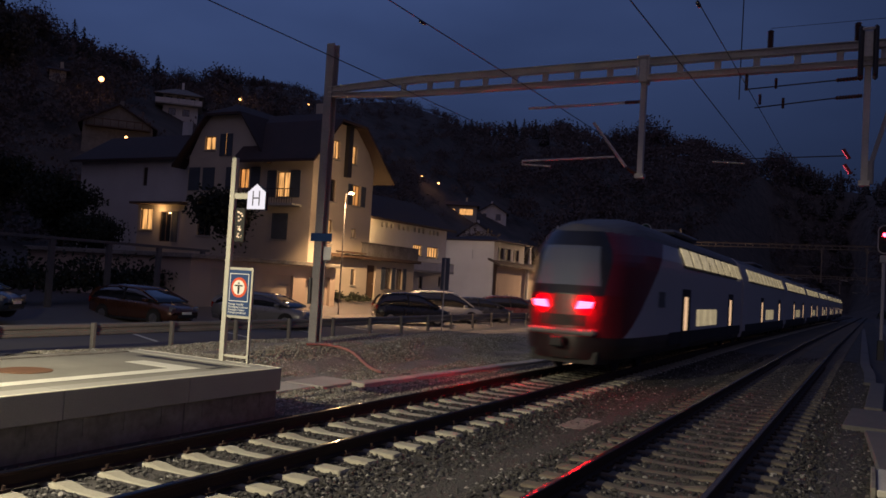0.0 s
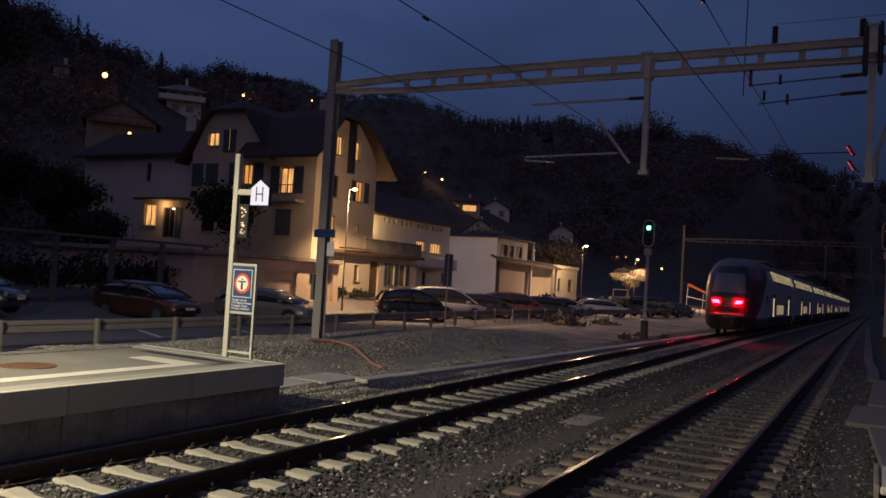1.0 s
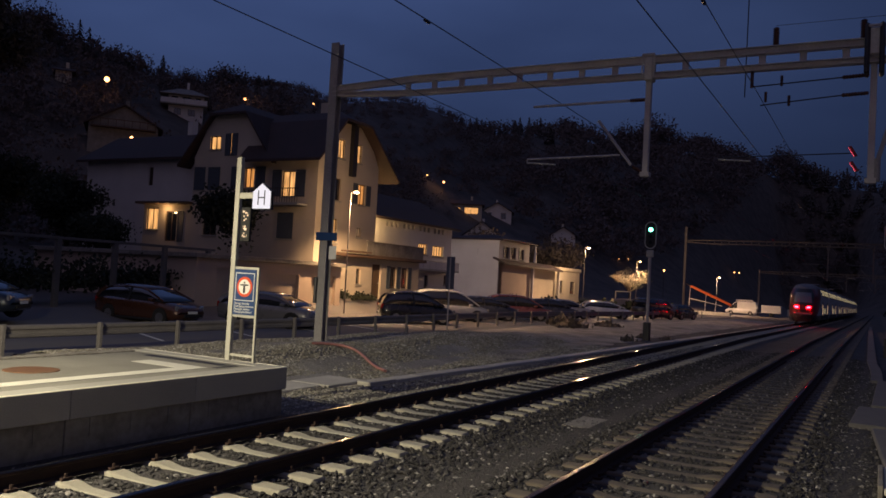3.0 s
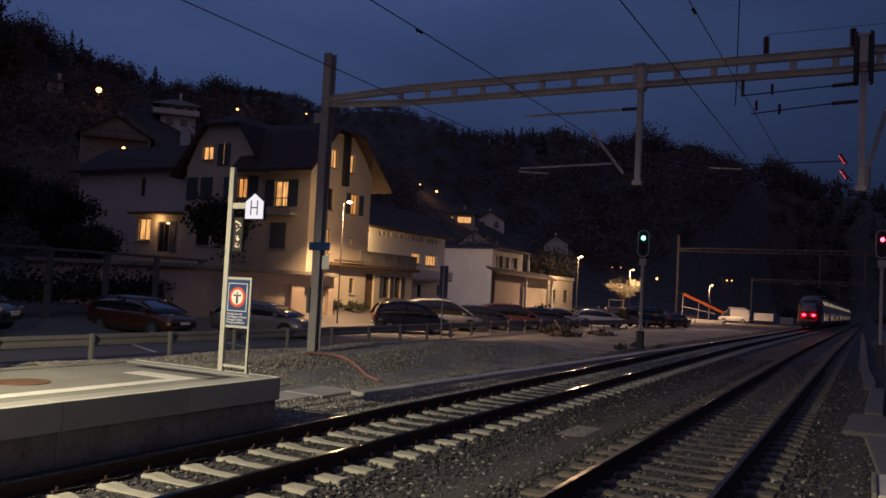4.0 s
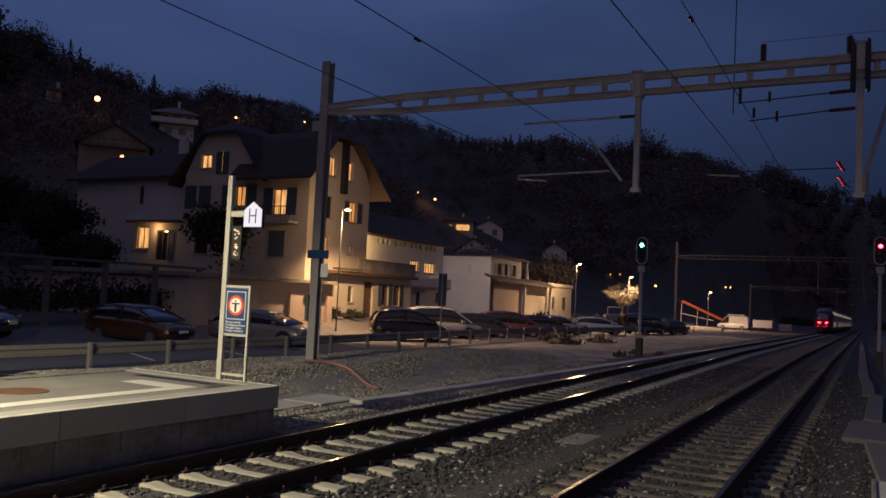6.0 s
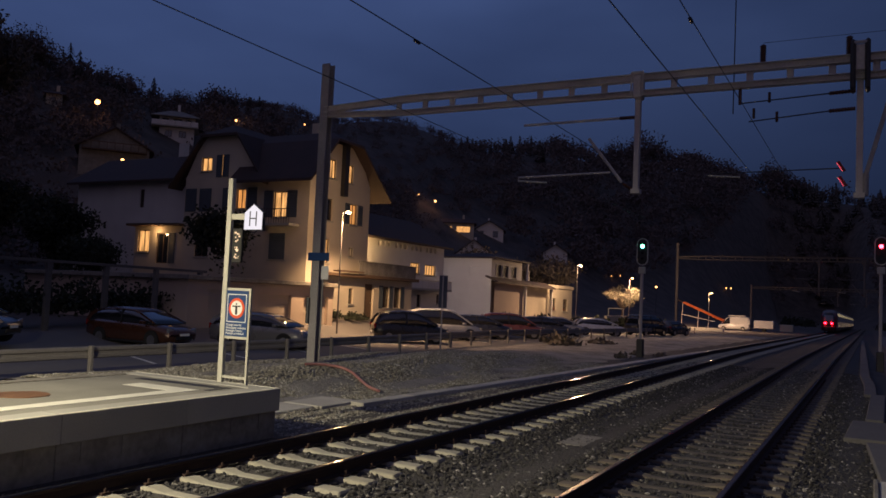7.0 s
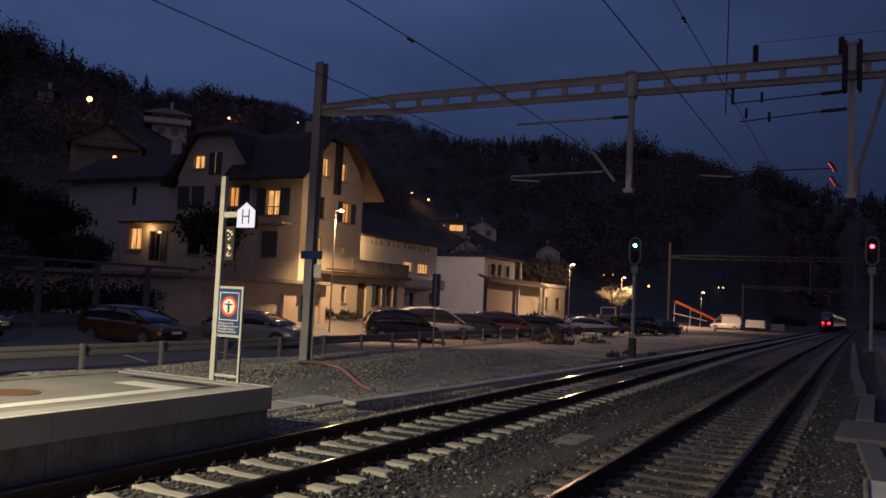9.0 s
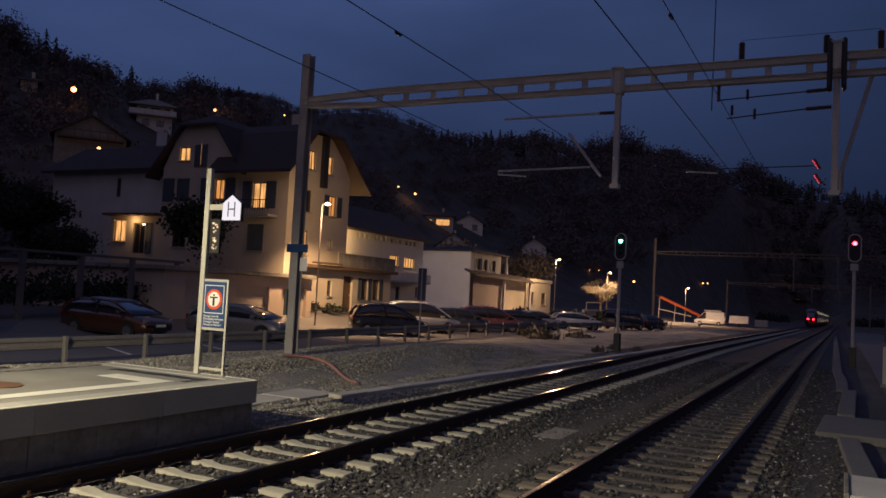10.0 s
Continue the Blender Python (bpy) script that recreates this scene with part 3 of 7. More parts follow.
# small white marker post with its box
c = thing("marker_post", (1.28, 30.6, -0.25), "short white marker post beside the path", "marker post")
bm = bmesh.new(); box(bm, -0.07, 0.07, -0.05, 0.05, 0, 1.35, 0.02); part("post", bm, M["white_metal"], c)
bm = bmesh.new(); box(bm, -0.14, 0.14, -0.10, 0.10, 0, 0.12, 0.02); part("post_foot", bm, M["concrete_old"], c)

# ---- overhead line ----
def insulator(bm, a, b, r=0.07, n=5):
    """A ribbed porcelain rod, turned in one piece."""
    a, b = Vector(a), Vector(b)
    d = (b - a).normalized()
    u = d.orthogonal().normalized()
    v = d.cross(u)
    steps = 3 * (n + 4)
    rings = []
    for i in range(steps + 1):
        q = r * (0.55 if i in (0, steps) else 1.0 if i % 3 == 1 else 0.72)
        c = a.lerp(b, i / steps)
        rings.append([tuple(c + (u * math.cos(k * math.pi / 5) + v * math.sin(k * math.pi / 5)) * q) for k in range(10)])
    loft(bm, rings)


def mast(bm, x, y, z0, z1, w=0.32):
    """An H section mast."""
    t = 0.03
    box(bm, x - w / 2, x + w / 2, y - w / 2, y - w / 2 + t, z0, z1)
    box(bm, x - w / 2, x + w / 2, y + w / 2 - t, y + w / 2, z0, z1)
    box(bm, x - t / 2, x + t / 2, y - w / 2 + t, y + w / 2 - t, z0, z1)


def gantry(y, xl, xr, top, zb, near, foot=-0.3, gap=0.38):
    z = drop(y)
    steel, paint = (M["galv"], M["mast"]) if near else (M["dimmed_steel"], M["dimmed_steel"])
    g = thing("overhead_line_gantry", (0, 0, 0), "grey steel overhead-line gantry spanning the tracks" if near else "distant grey steel overhead-line gantry", "gantry", "overhead line gantries")
    for x in (xl, xr):
        bm = bmesh.new()
        mast(bm, x, y, z + foot, z + top, 0.25)
        if near:
            for k in range(8):
                box(bm, x - 0.11, x + 0.11, y - 0.132, y - 0.1254, z + 0.6 + k, z + 0.63 + k)
        part("mast", bm, paint, g)
        bm = bmesh.new()
        box(bm, x - 0.28, x + 0.28, y - 0.28, y + 0.28, z + foot - 0.2, z + foot + 0.12, 0.03)
        part("mast_foot", bm, M["concrete_old"], g)
    for nm, zz, hh in (("upper_chord", zb + gap / 2, 0.125), ("lower_chord", zb - gap / 2, 0.095)):
        # a channel section: web with a flange along each edge
        bm = bmesh.new()
        za = zz - 0.10 if nm[0] == "u" else zz + 0.12
        for p, q in (((xl, za), (xl + 2.6, zz)), ((xl + 2.6, zz), (xr, zz))):
            beam(bm, (p[0], y - 0.02, z + p[1]), (q[0], y - 0.02, z + q[1]), 0.10, hh)
            for e in (-1, 1):
                o = e * (hh / 2 + 0.006)
                beam(bm, (p[0], y - 0.03, z + p[1] + o), (q[0], y - 0.03, z + q[1] + o), 0.20, 0.014)
        part(nm, bm, steel, g)
    n = int((xr - xl) / 0.78)
    for i in range(3, n):
        x = xl + (xr - xl) * i / n
        bm = bmesh.new()
        beam(bm, (x, y - 0.02, z + zb - gap / 2 + 0.06), (x, y - 0.02, z + zb + gap / 2 - 0.08), 0.13, 0.06, (0, 1, 0))
        bar(bm, (x, y - 0.07, z + zb + gap / 2 - 0.12), (x, y - 0.04, z + zb + gap / 2 - 0.12), 0.03, 6)
        part("web_bar", bm, steel, g)
    return g


def drop_post(g, x, y, z0, z1, mat=None):
    mat = mat or M["galv"]
    z = drop(y)
    bm = bmesh.new()
    beam(bm, (x, y, z + z0), (x, y, z + z1), 0.12, 0.12, (0, 1, 0))
    box(bm, x - 0.1, x + 0.1, y - 0.1, y + 0.1, z + z0 - 0.04, z + z0 + 0.06)
    part("drop_post", bm, mat, g)
    bm = bmesh.new()
    box(bm, x - 0.10, x + 0.10, y - 0.16, y + 0.16, z + z1 - 0.52, z + z1 + 0.02, 0.03)
    for e in (-0.13, 0.13):
        bar(bm, (x + e, y - 0.17, z + z1 - 0.48), (x + e, y - 0.17, z + z1 + 0.06), 0.02, 6)
    bar(bm, (x - 0.13, y - 0.17, z + z1 + 0.05), (x + 0.13, y - 0.17, z + z1 + 0.05), 0.03, 6)
    part("post_clamp", bm, mat, g)


def round_part(g, name, a, b, r, mat):
    bm = bmesh.new()
    bar(bm, a, b, r, 8)
    part(name, bm, mat, g)


def insulator_part(g, a, b, r=0.048, n=5):
    bm = bmesh.new()
    insulator(bm, a, b, r, n)
    part("insulator", bm, M["porcelain"], g)


def hanger(g, x, y, zc, tip, mat):
    """Bracket, strut and registration arm for one contact wire at height zc."""
    z = drop(y)
    insulator_part(g, (x - 0.06, y, z + zc + 1.36), (x - 0.42, y, z + zc + 1.36))
    round_part(g, "bracket", (x - 0.42, y, z + zc + 1.36), (tip + 0.1, y, z + zc + 1.34), 0.03, mat)
    round_part(g, "strut", (x - 0.33, y, z + zc - 0.10), (x - 1.12, y, z + zc + 0.93), 0.035, mat)
    insulator_part(g, (x - 0.02, y, z + zc - 0.30), (x - 0.30, y, z + zc - 0.13))
    round_part(g, "registration_tube", (x - 0.6, y, z + zc + 0.13), (tip, y, z + zc + 0.08), 0.024, mat)
    round_part(g, "tube_end", (tip, y, z + zc + 0.09), (tip, y, z + zc - 0.02), 0.015, mat)
    round_part(g, "steady_arm", (tip, y, z + zc), (tip + 0.72, y, z + zc - 0.06), 0.02, M["white_metal"])


near = gantry(17.7, -13.27, 3.2, 8.43, 7.08, True, 0.16, 0.36)
drop_post(near, -4.64, 17.7, 4.69, 7.30)
hanger(near, -4.64, 17.7, 5.02, -7.48, M["galv"])
drop_post(near, -0.22, 17.7, 4.5, 7.50)
insulator_part(near, (-0.30, 17.7, 6.62), (-0.78, 17.7, 6.60))
round_part(near, "bracket", (-0.78, 17.7, 6.60), (-2.5, 17.7, 6.52), 0.014, M["dark_metal"])
insulator_part(near, (-0.30, 17.7, 6.26), (-0.78, 17.7, 6.24))
round_part(near, "bracket", (-0.78, 17.7, 6.24), (-2.3, 17.7, 6.12), 0.014, M["dark_metal"])
round_part(near, "registration_tube", (-0.5, 17.7, 5.07), (-3.10, 17.7, 5.04), 0.012, M["dark_metal"])
round_part(near, "steady_arm", (-3.10, 17.7, 5.0), (-2.45, 17.7, 4.95), 0.018, M["white_metal"])
bm = bmesh.new()
beam(bm, (0.44, 17.7, 6.98), (-0.12, 17.7, 4.86), 0.08, 0.08, (0, 1, 0))
part("brace", bm, M["mast"], near)
bm = bmesh.new()
bar(bm, (-0.12, 17.7, 4.95), (-0.12, 17.7, 4.5), 0.07, 10)
part("brace_foot", bm, M["mast"], near)
for k in (-1, 1):
    bm = bmesh.new()
    box(bm, -0.22 + k * 0.13 - 0.05, -0.22 + k * 0.13 + 0.05, 17.5, 17.9, 6.60, 7.62, 0.04)
    part("clamp", bm, M["dark_metal"], near)
for x in (-2.04, -0.42, 0.55):
    insulator_part(near, (x, 17.7, 7.34), (x, 17.7, 7.74), 0.07)
round_part(near, "wire_hanger", (-2.48, 17.7, 6.86), (-2.48, 17.7, 6.5), 0.035, M["porcelain"])
for x, z in ((-2.2, 6.3), (-1.75, 6.2), (-1.9, 6.62)):
    insulator_part(near, (x, 17.7, z + 0.1), (x, 17.7, z - 0.12), 0.035, 3)
bm = bmesh.new()
box(bm, -13.50, -12.80, 17.53, 17.56, 3.00, 3.22, 0.01)
part("station_sign", bm, M["sign_blue"], near, "small dark blue sign strapped to the mast")
bm = bmesh.new()
box(bm, -13.02, -12.78, 17.51, 17.54, 2.50, 2.86, 0.01)
part("notice", bm, M["sign_white"], near, "small white notice on the mast")
round_part(near, "cable_guard", (-13.42, 17.55, 1.3), (-13.42, 17.55, 2.0), 0.055, M["dark_metal"])
for dx, dz in ((0.0, 0.30), (0.03, 0.0)):
    bm = bmesh.new()
    prism(bm, [(-0.63 + dx, 4.86 + dz), (-0.565 + dx, 4.885 + dz), (-0.45 + dx, 4.69 + dz), (-0.515 + dx, 4.665 + dz)], 17.5, 17.56)
    pl = part("marker_plate", bm, M["plate_red"], near, "tilted dark red plate edged with glowing red diodes")
    for k in range(6):
        u = (k + 0.5) / 6
        cx, cz = -0.618 + dx + 0.108 * u, 4.852 + dz - 0.180 * u
        bm = bmesh.new()
        disc(bm, (cx, 17.494, cz), 0.0065, (0, 1, 0), 0.012, 8)
        part("lit_diode", bm, M["red_bar_glow"], pl)

mid = gantry(95.0, -19.8, 4.0, 10.2, 8.5, False)
far = gantry(152.0, -18.7, 4.0, 7.9, 7.4, False)
for g, y, zt in ((mid, 95.0, 8.4), (far, 152.0, 7.5)):
    for x, tip in ((-4.9, -7.5), (-0.6, -3.0)):
        drop_post(g, x, y, 4.7, zt, M["dimmed_steel"])
        hanger(g, x, y, 5.05, tip, M["dimmed_steel"])


# wires: contact, carrier and feeder lines, each a thing
def wire(x, z0, sag, r, label, shift=0.0, supports=(-45.0, 17.7, 95.0, 152.0, 230.0)):
    bm = bmesh.new()
    for a, b in zip(supports, supports[1:]):
        n = 14
        pts = []
        for i in range(n + 1):
            t = i / n
            y = a + (b - a) * t
            pts.append((x + shift * (y - 17.7) / 60, y, z0 + drop(y) - 4 * sag * t * (1 - t)))
        tube(bm, pts, r, 5)
    tagged(part("overhead_wire", bm, M["dark_metal"]), label, "wire", "overhead wires")


wire(-6.72, 6.42, 0.05, 0.010, "thin dark carrier wire above the track")
wire(-3.28, 6.42, 0.04, 0.011, "thin dark carrier wire above the track")
wire(-2.38, 6.42, 0.04, 0.008, "thin dark carrier wire above the second track")
wire(-9.52, 6.42, 0.06, 0.010, "thin dark earth wire beside the masts")
round_part(near, "jumper_wire", (-2.04, 17.7, 7.78), (0.55, 17.7, 7.78), 0.005, M["dark_metal"])
round_part(near, "feeder_cable", (-2.59, 17.66, 9.9), (-2.61, 17.66, 6.3), 0.012, M["dark_metal"])
# clamps on the carrier wires
for x, y in ((-6.72, 11.35), (-2.38, 11.9)):
    bm = bmesh.new()
    bar(bm, (x, y - 0.08, 6.38), (x, y + 0.08, 6.38), 0.03, 6)
    tagged(part("wire_clamp", bm, M["dark_metal"]), "small dark clamp on an overhead wire", "clamp")


# ---- signals ----
def signal(place, zt, head_z, glow_mat, glow_z, label):
    s = thing("light_signal", place, label, "signal", "railway signals")
    bm = bmesh.new()
    bar(bm, (0, 0, 0.9), (0, 0, head_z - 0.1), 0.075, 12)
    part("post", bm, M["galv"], s)
    bm = bmesh.new()
    box(bm, -0.16, 0.16, -0.16, 0.16, -0.15, 0.9, 0.03)
    part("post_foot", bm, M["dark_metal"], s)
    w, h = 0.27, zt - head_z

    def outline(w, h0, h1):
        pts = []
        for k in range(9):
            a = math.pi * k / 8
            pts.append((w * math.cos(a), h1 - w + w * math.sin(a)))
        for k in range(9):
            a = math.pi + math.pi * k / 8
            pts.append((w * math.cos(a), h0 + w + w * math.sin(a)))
        return pts
    bm = bmesh.new()
    prism(bm, outline(w, head_z, zt), -0.07, 0.05)
    hd = part("head", bm, M["black"], s, "black signal head with a pale rim")
    bm = bmesh.new()
    a, b = outline(w + 0.015, head_z - 0.015, zt + 0.015), outline(w - 0.035, head_z + 0.035, zt - 0.035)
    for y in (-0.078,):
        A, B = [bm.verts.new((p[0], y, p[1])) for p in a], [bm.verts.new((p[0], y, p[1])) for p in b]
        n = len(A)
        C = [bm.verts.new((p[0], 0.0, p[1])) for p in a]
        for i in range(n):
            bm.faces.new((A[i], A[(i + 1) % n], B[(i + 1) % n], B[i]))
            bm.faces.new((A[i], A[(i + 1) % n], C[(i + 1) % n], C[i]))
    part("rim", bm, M["white_metal"], hd)
    bm = bmesh.new()
    disc(bm, (0, -0.09, glow_z), 0.09, (0, 1, 0), 0.03, 18)
    part("lit_lamp", bm, glow_mat, hd)
    for k in (0.45, 0.85):
        bm = bmesh.new()
        disc(bm, (0.0, -0.075, glow_z - k * (h - 0.6)), 0.08, (0, 1, 0), 0.02, 14)
        part("dark_lamp", bm, M["glass"], hd)
    bm = bmesh.new()
    box(bm, -0.17, 0.17, -0.09, 0.05, head_z - 0.42, head_z - 0.08, 0.03)
    part("plate", bm, M["white_metal"], s, "pale number plate left blank")
    return s


signal((-9.95, 39.6, -0.3), 5.84, 4.52, M["green_glow"], 5.45, "railway light signal showing green beside the track")
signal((0.42, 42.0, -0.3), 6.16, 4.86, M["red_glow"], 5.72, "railway light signal showing red beside the track")

track(T1, M["sleeper"], -15.40, 298, "railway track on pale concrete sleepers", M["rail_top"], "rusty steel rail with a bright running surface")
track(T2, M["sleeper_old"], -15.05, 298, "railway track on dark weathered sleepers", M["rail_worn"], "dull red-brown rusty steel rail")

# ---- platform-end sign ----
def text_mesh(words, size, name="writing"):
    cu = bpy.data.curves.new(name, "FONT")
    cu.body, cu.size, cu.extrude = words, size, 0.002
    cu.resolution_u = 2
    ob = bpy.data.objects.new(name, cu)
    me = bpy.data.meshes.new_from_object(ob)
    bpy.data.objects.remove(ob)
    return me


def writing(words, size, place, mat, parent):
    """Lettering on a board that faces -y."""
    me = text_mesh(words, size)
    me.materials.clear()
    me.materials.append(mat)
    ob = new("writing", me)
    ob.parent = parent
    ob.matrix_basis = pose(*place, 90, 0, 0)
    return ob


def platform_sign():
    s = thing("no_passage_sign", (-9.67, 10.36, 0.557), "white-framed blue no-passage sign on the platform end", "sign")
    bm = bmesh.new()
    box(bm, -0.05, 0.05, -0.04, 0.04, 0, 3.46, 0.006)
    part("tall_post", bm, M["white_metal"], s)
    bm = bmesh.new()
    box(bm, 0.535, 0.575, -0.025, 0.025, 0, 1.575, 0.004)
    part("short_post", bm, M["white_metal"], s)
    for z in (0.10, 0.76, 1.57):
        bm = bmesh.new()
        box(bm, 0.05, 0.575, -0.02, 0.02, z - 0.02, z + 0.02)
        part("cross_bar", bm, M["white_metal"], s)
    bm = bmesh.new()
    box(bm, 0.055, 0.53, -0.03, -0.012, 0.785, 1.548)
    b = part("board", bm, M["sign_blue"], s, "dark blue board with a red ring and white lettering")
    y = -0.032

    def frame_piece(x0, x1, z0, z1, t):
        bm = bmesh.new()
        box(bm, x0, x1, y - 0.003, y, z0, z0 + t)
        box(bm, x0, x1, y - 0.003, y, z1 - t, z1)
        box(bm, x0, x0 + t, y - 0.003, y, z0 + t, z1 - t)
        box(bm, x1 - t, x1, y - 0.003, y, z0 + t, z1 - t)
        return bm
    part("white_outline", frame_piece(0.085, 0.50, 1.02, 1.49, 0.012), M["sign_white"], b)
    bm = bmesh.new()
    disc(bm, (0.293, y - 0.002, 1.255), 0.170, (0, 1, 0), 0.006, 36)
    part("red_ring", bm, M["sign_red"], b)
    bm = bmesh.new()
    disc(bm, (0.293, y - 0.006, 1.255), 0.125, (0, 1, 0), 0.006, 32)
    part("white_disc", bm, M["sign_white"], b)
    bm = bmesh.new()
    box(bm, 0.205, 0.38, y - 0.013, y - 0.010, 1.275, 1.298)
    box(bm, 0.272, 0.314, y - 0.013, y - 0.010, 1.15, 1.274)
    box(bm, 0.279, 0.307, y - 0.013, y - 0.010, 1.31, 1.34)
    part("pictogram", bm, M["black"], b, "plain black bars on the white disc")
    for i, w in enumerate(("Passage interdit", "Durchgang verboten", "Passaggio vietato", "Passage prohibited")):
        writing(w, 0.052, (0.085, y - 0.002, 0.958 - 0.047 * i), M["sign_white"], b)
    # lit halt board
    bm = bmesh.new()
    box(bm, 0.05, 0.36, -0.03, 0.03, 2.75, 2.85, 0.006)
    part("arm", bm, M["white_metal"], s)
    hs = [(0.35, 2.58), (0.73, 2.58), (0.73, 2.865), (0.54, 3.00), (0.35, 2.865)]
    bm = bmesh.new()
    prism(bm, [(0.54 + (x - 0.54) * 1.05, 2.79 + (z - 2.79) * 1.05) for x, z in hs], -0.03, 0.03)
    h = part("halt_board", bm, M["dark_metal"], s, "lit white house-shaped board with a black H")
    bm = bmesh.new()
    prism(bm, hs, -0.037, -0.03)
    part("lit_face", bm, M["sign_glow"], h)
    bm = bmesh.new()
    box(bm, 0.462, 0.482, -0.043, -0.038, 2.64, 2.885)
    box(bm, 0.598, 0.618, -0.043, -0.038, 2.64, 2.885)
    box(bm, 0.482, 0.598, -0.043, -0.038, 2.755, 2.775)
    part("letter", bm, M["black"], h, "black letter H")
    # unlit display panel with a dotted glow
    bm = bmesh.new()
    box(bm, 0.10, 0.31, -0.03, 0.03, 2.02, 2.60, 0.01)
    d = part("display_box", bm, M["black"], s, "black display box with glowing dots")
    rng = random.Random(4)
    for k in range(26):
        x, z = rng.uniform(0.15, 0.27), 2.08 + 0.48 * rng.random()
        if 2.28 < z < 2.36:
            continue
        q = rng.uniform(0.006, 0.016)
        bm = bmesh.new()
        box(bm, x - q, x + q, -0.036, -0.031, z - q, z + q)
        part("lit_dot", bm, M["fairy_glow"], d)


platform_sign()


# ---- guard rail ----
def guard_rail():
    g = thing("guard_rail", (0, 0, 0), "galvanised steel guard rail with posts along the car park", "guard rail")
    prof = [(0.0, -0.16), (0.04, -0.13), (0.045, -0.06), (0.0, -0.025), (0.0, 0.025), (0.045, 0.06), (0.04, 0.13), (0.0, 0.16), (-0.006, 0.16), (0.034, 0.13), (0.039, 0.06), (-0.006, 0.03), (-0.006, -0.03), (0.039, -0.06), (0.034, -0.13), (-0.006, -0.16)]

    def gx(y):
        return -18.2 - 0.9 * soft((y - 22) / 25) + 0.6 * soft((y - 55) / 40)
    pm = bmesh.new()
    box(pm, -0.06, 0.06, -0.05, 0.05, -0.2, 0.79, 0.01)
    me = mesh_of(pm, "post", [M["rail_guard"]])
    y = 6.4
    while y < 100:
        z = drop(y) - 0.3
        share("post", me, g, pose(gx(y) + 0.115, y, z))
        y += 2.70 if y < 60 else 3.2
    for a, b in [(4 + 4.9 * i, 8.9 + 4.9 * i) for i in range(19)]:
        bm = bmesh.new()
        loft(bm, [[(gx(y) + p[0], y, 0.30 + drop(y) + p[1]) for p in prof] for y in (a, (a + b) / 2, b - 0.005)])
        part("rail_segment", bm, M["rail_guard"], g)


guard_rail()

# road sign seen from behind, beside the guard rail
s = thing("road_sign", (-18.0, 33.9, -0.3), "dark back of a tall road sign on a thin pole", "road sign")
bm = bmesh.new(); bar(bm, (0, 0, 0), (0, 0, 3.5), 0.035, 8); part("pole", bm, M["galv"], s)
bm = bmesh.new(); box(bm, -0.22, 0.22, 0.03, 0.06, 2.0, 3.55, 0.02); part("board", bm, M["sign_back"], s)

# red hose on the gravel
bm = bmesh.new()
pts = [(-12.9 + 0.6 * t + 1.7 * t * t, 16.9 + 3.2 * t - 3.0 * t * t + 0.25 * math.sin(5 * t), 0) for t in [i / 24 for i in range(25)]]
pts = [(x, y, verge_z(x, y) + 0.065) for x, y, z in pts]
for i, p in enumerate(pts):
    d = (Vector(pts[min(i + 1, 24)]) - Vector(pts[max(i - 1, 0)])).normalized()
    side = d.cross(Vector((0, 0, 1))).normalized()
    up = side.cross(d)
    hose_ring = [bm.verts.new(Vector(p) + side * 0.036 * math.cos(a) + up * 0.036 * math.sin(a)) for a in [k * math.pi / 4 for k in range(8)]]
    if i:
        for k in range(8):
            bm.faces.new((last_ring[k], last_ring[(k + 1) % 8], hose_ring[(k + 1) % 8], hose_ring[k]))
    last_ring = hose_ring
tagged(part("hose", bm, M["hose"], smooth=True), "red plastic hose lying across the gravel", "hose")


# ---- street lamps ----
def street_lamp(p, foot):
    s = thing("street_lamp", (p[0], p[1], foot), "lit street lamp on a slim grey pole", "street lamp", "street lamps")
    h = p[2] - foot
    bm = bmesh.new()
    bar(bm, (-0.35, 0, 0), (-0.35, 0, h + 0.05), 0.05, 10, 0.03)
    part("pole", bm, M["dimmed_steel"], s)
    bm = bmesh.new()
    bar(bm, (-0.35, 0, h + 0.03), (0.12, 0, h + 0.09), 0.03, 8)
    loft(bm, [[(x, w * math.cos(a), h + 0.06 + 0.05 * math.sin(a)) for a in [k * math.pi / 5 for k in range(6)]] for x, w in ((-0.25, 0.03), (-0.15, 0.09), (0.18, 0.10), (0.26, 0.04))])
    part("lamp_head", bm, M["galv"], s)
    bm = bmesh.new()
    bmesh.ops.create_uvsphere(bm, u_segments=14, v_segments=8, radius=0.13)
    for v in bm.verts:
        v.co = (v.co.x * 1.2 + 0.05, v.co.y, v.co.z * 0.6 + h + 0.05)
    part("lit_bulb", bm, M["lamp_glow"], s)


for p in STREET_LAMPS:
    street_lamp(p, ground_z(p[0], p[1]))


# ---- train ----
CAR = 20.6
SECTION = [(1.34, 0.42), (1.41, 0.70), (1.41, 2.9), (1.36, 3.25), (1.14, 3.85), (0.86, 4.08), (0.35, 4.18)]


def ring(y, w=1.0, top=1.0, lift=0.0):
    r = [(x * w, y, lift + z * top) for x, z in SECTION]
    return r + [(-x, yy, z) for x, yy, z in reversed(r)]


def front_line(z):
    """How far the raked front stands back at a height."""
    return -0.15 + (0.12 * (1.0 - z) ** 2 if z < 1.0 else 0.0) + 0.30 * max(0.0, z - 2.0) + 0.25 * max(0.0, z - 3.3)


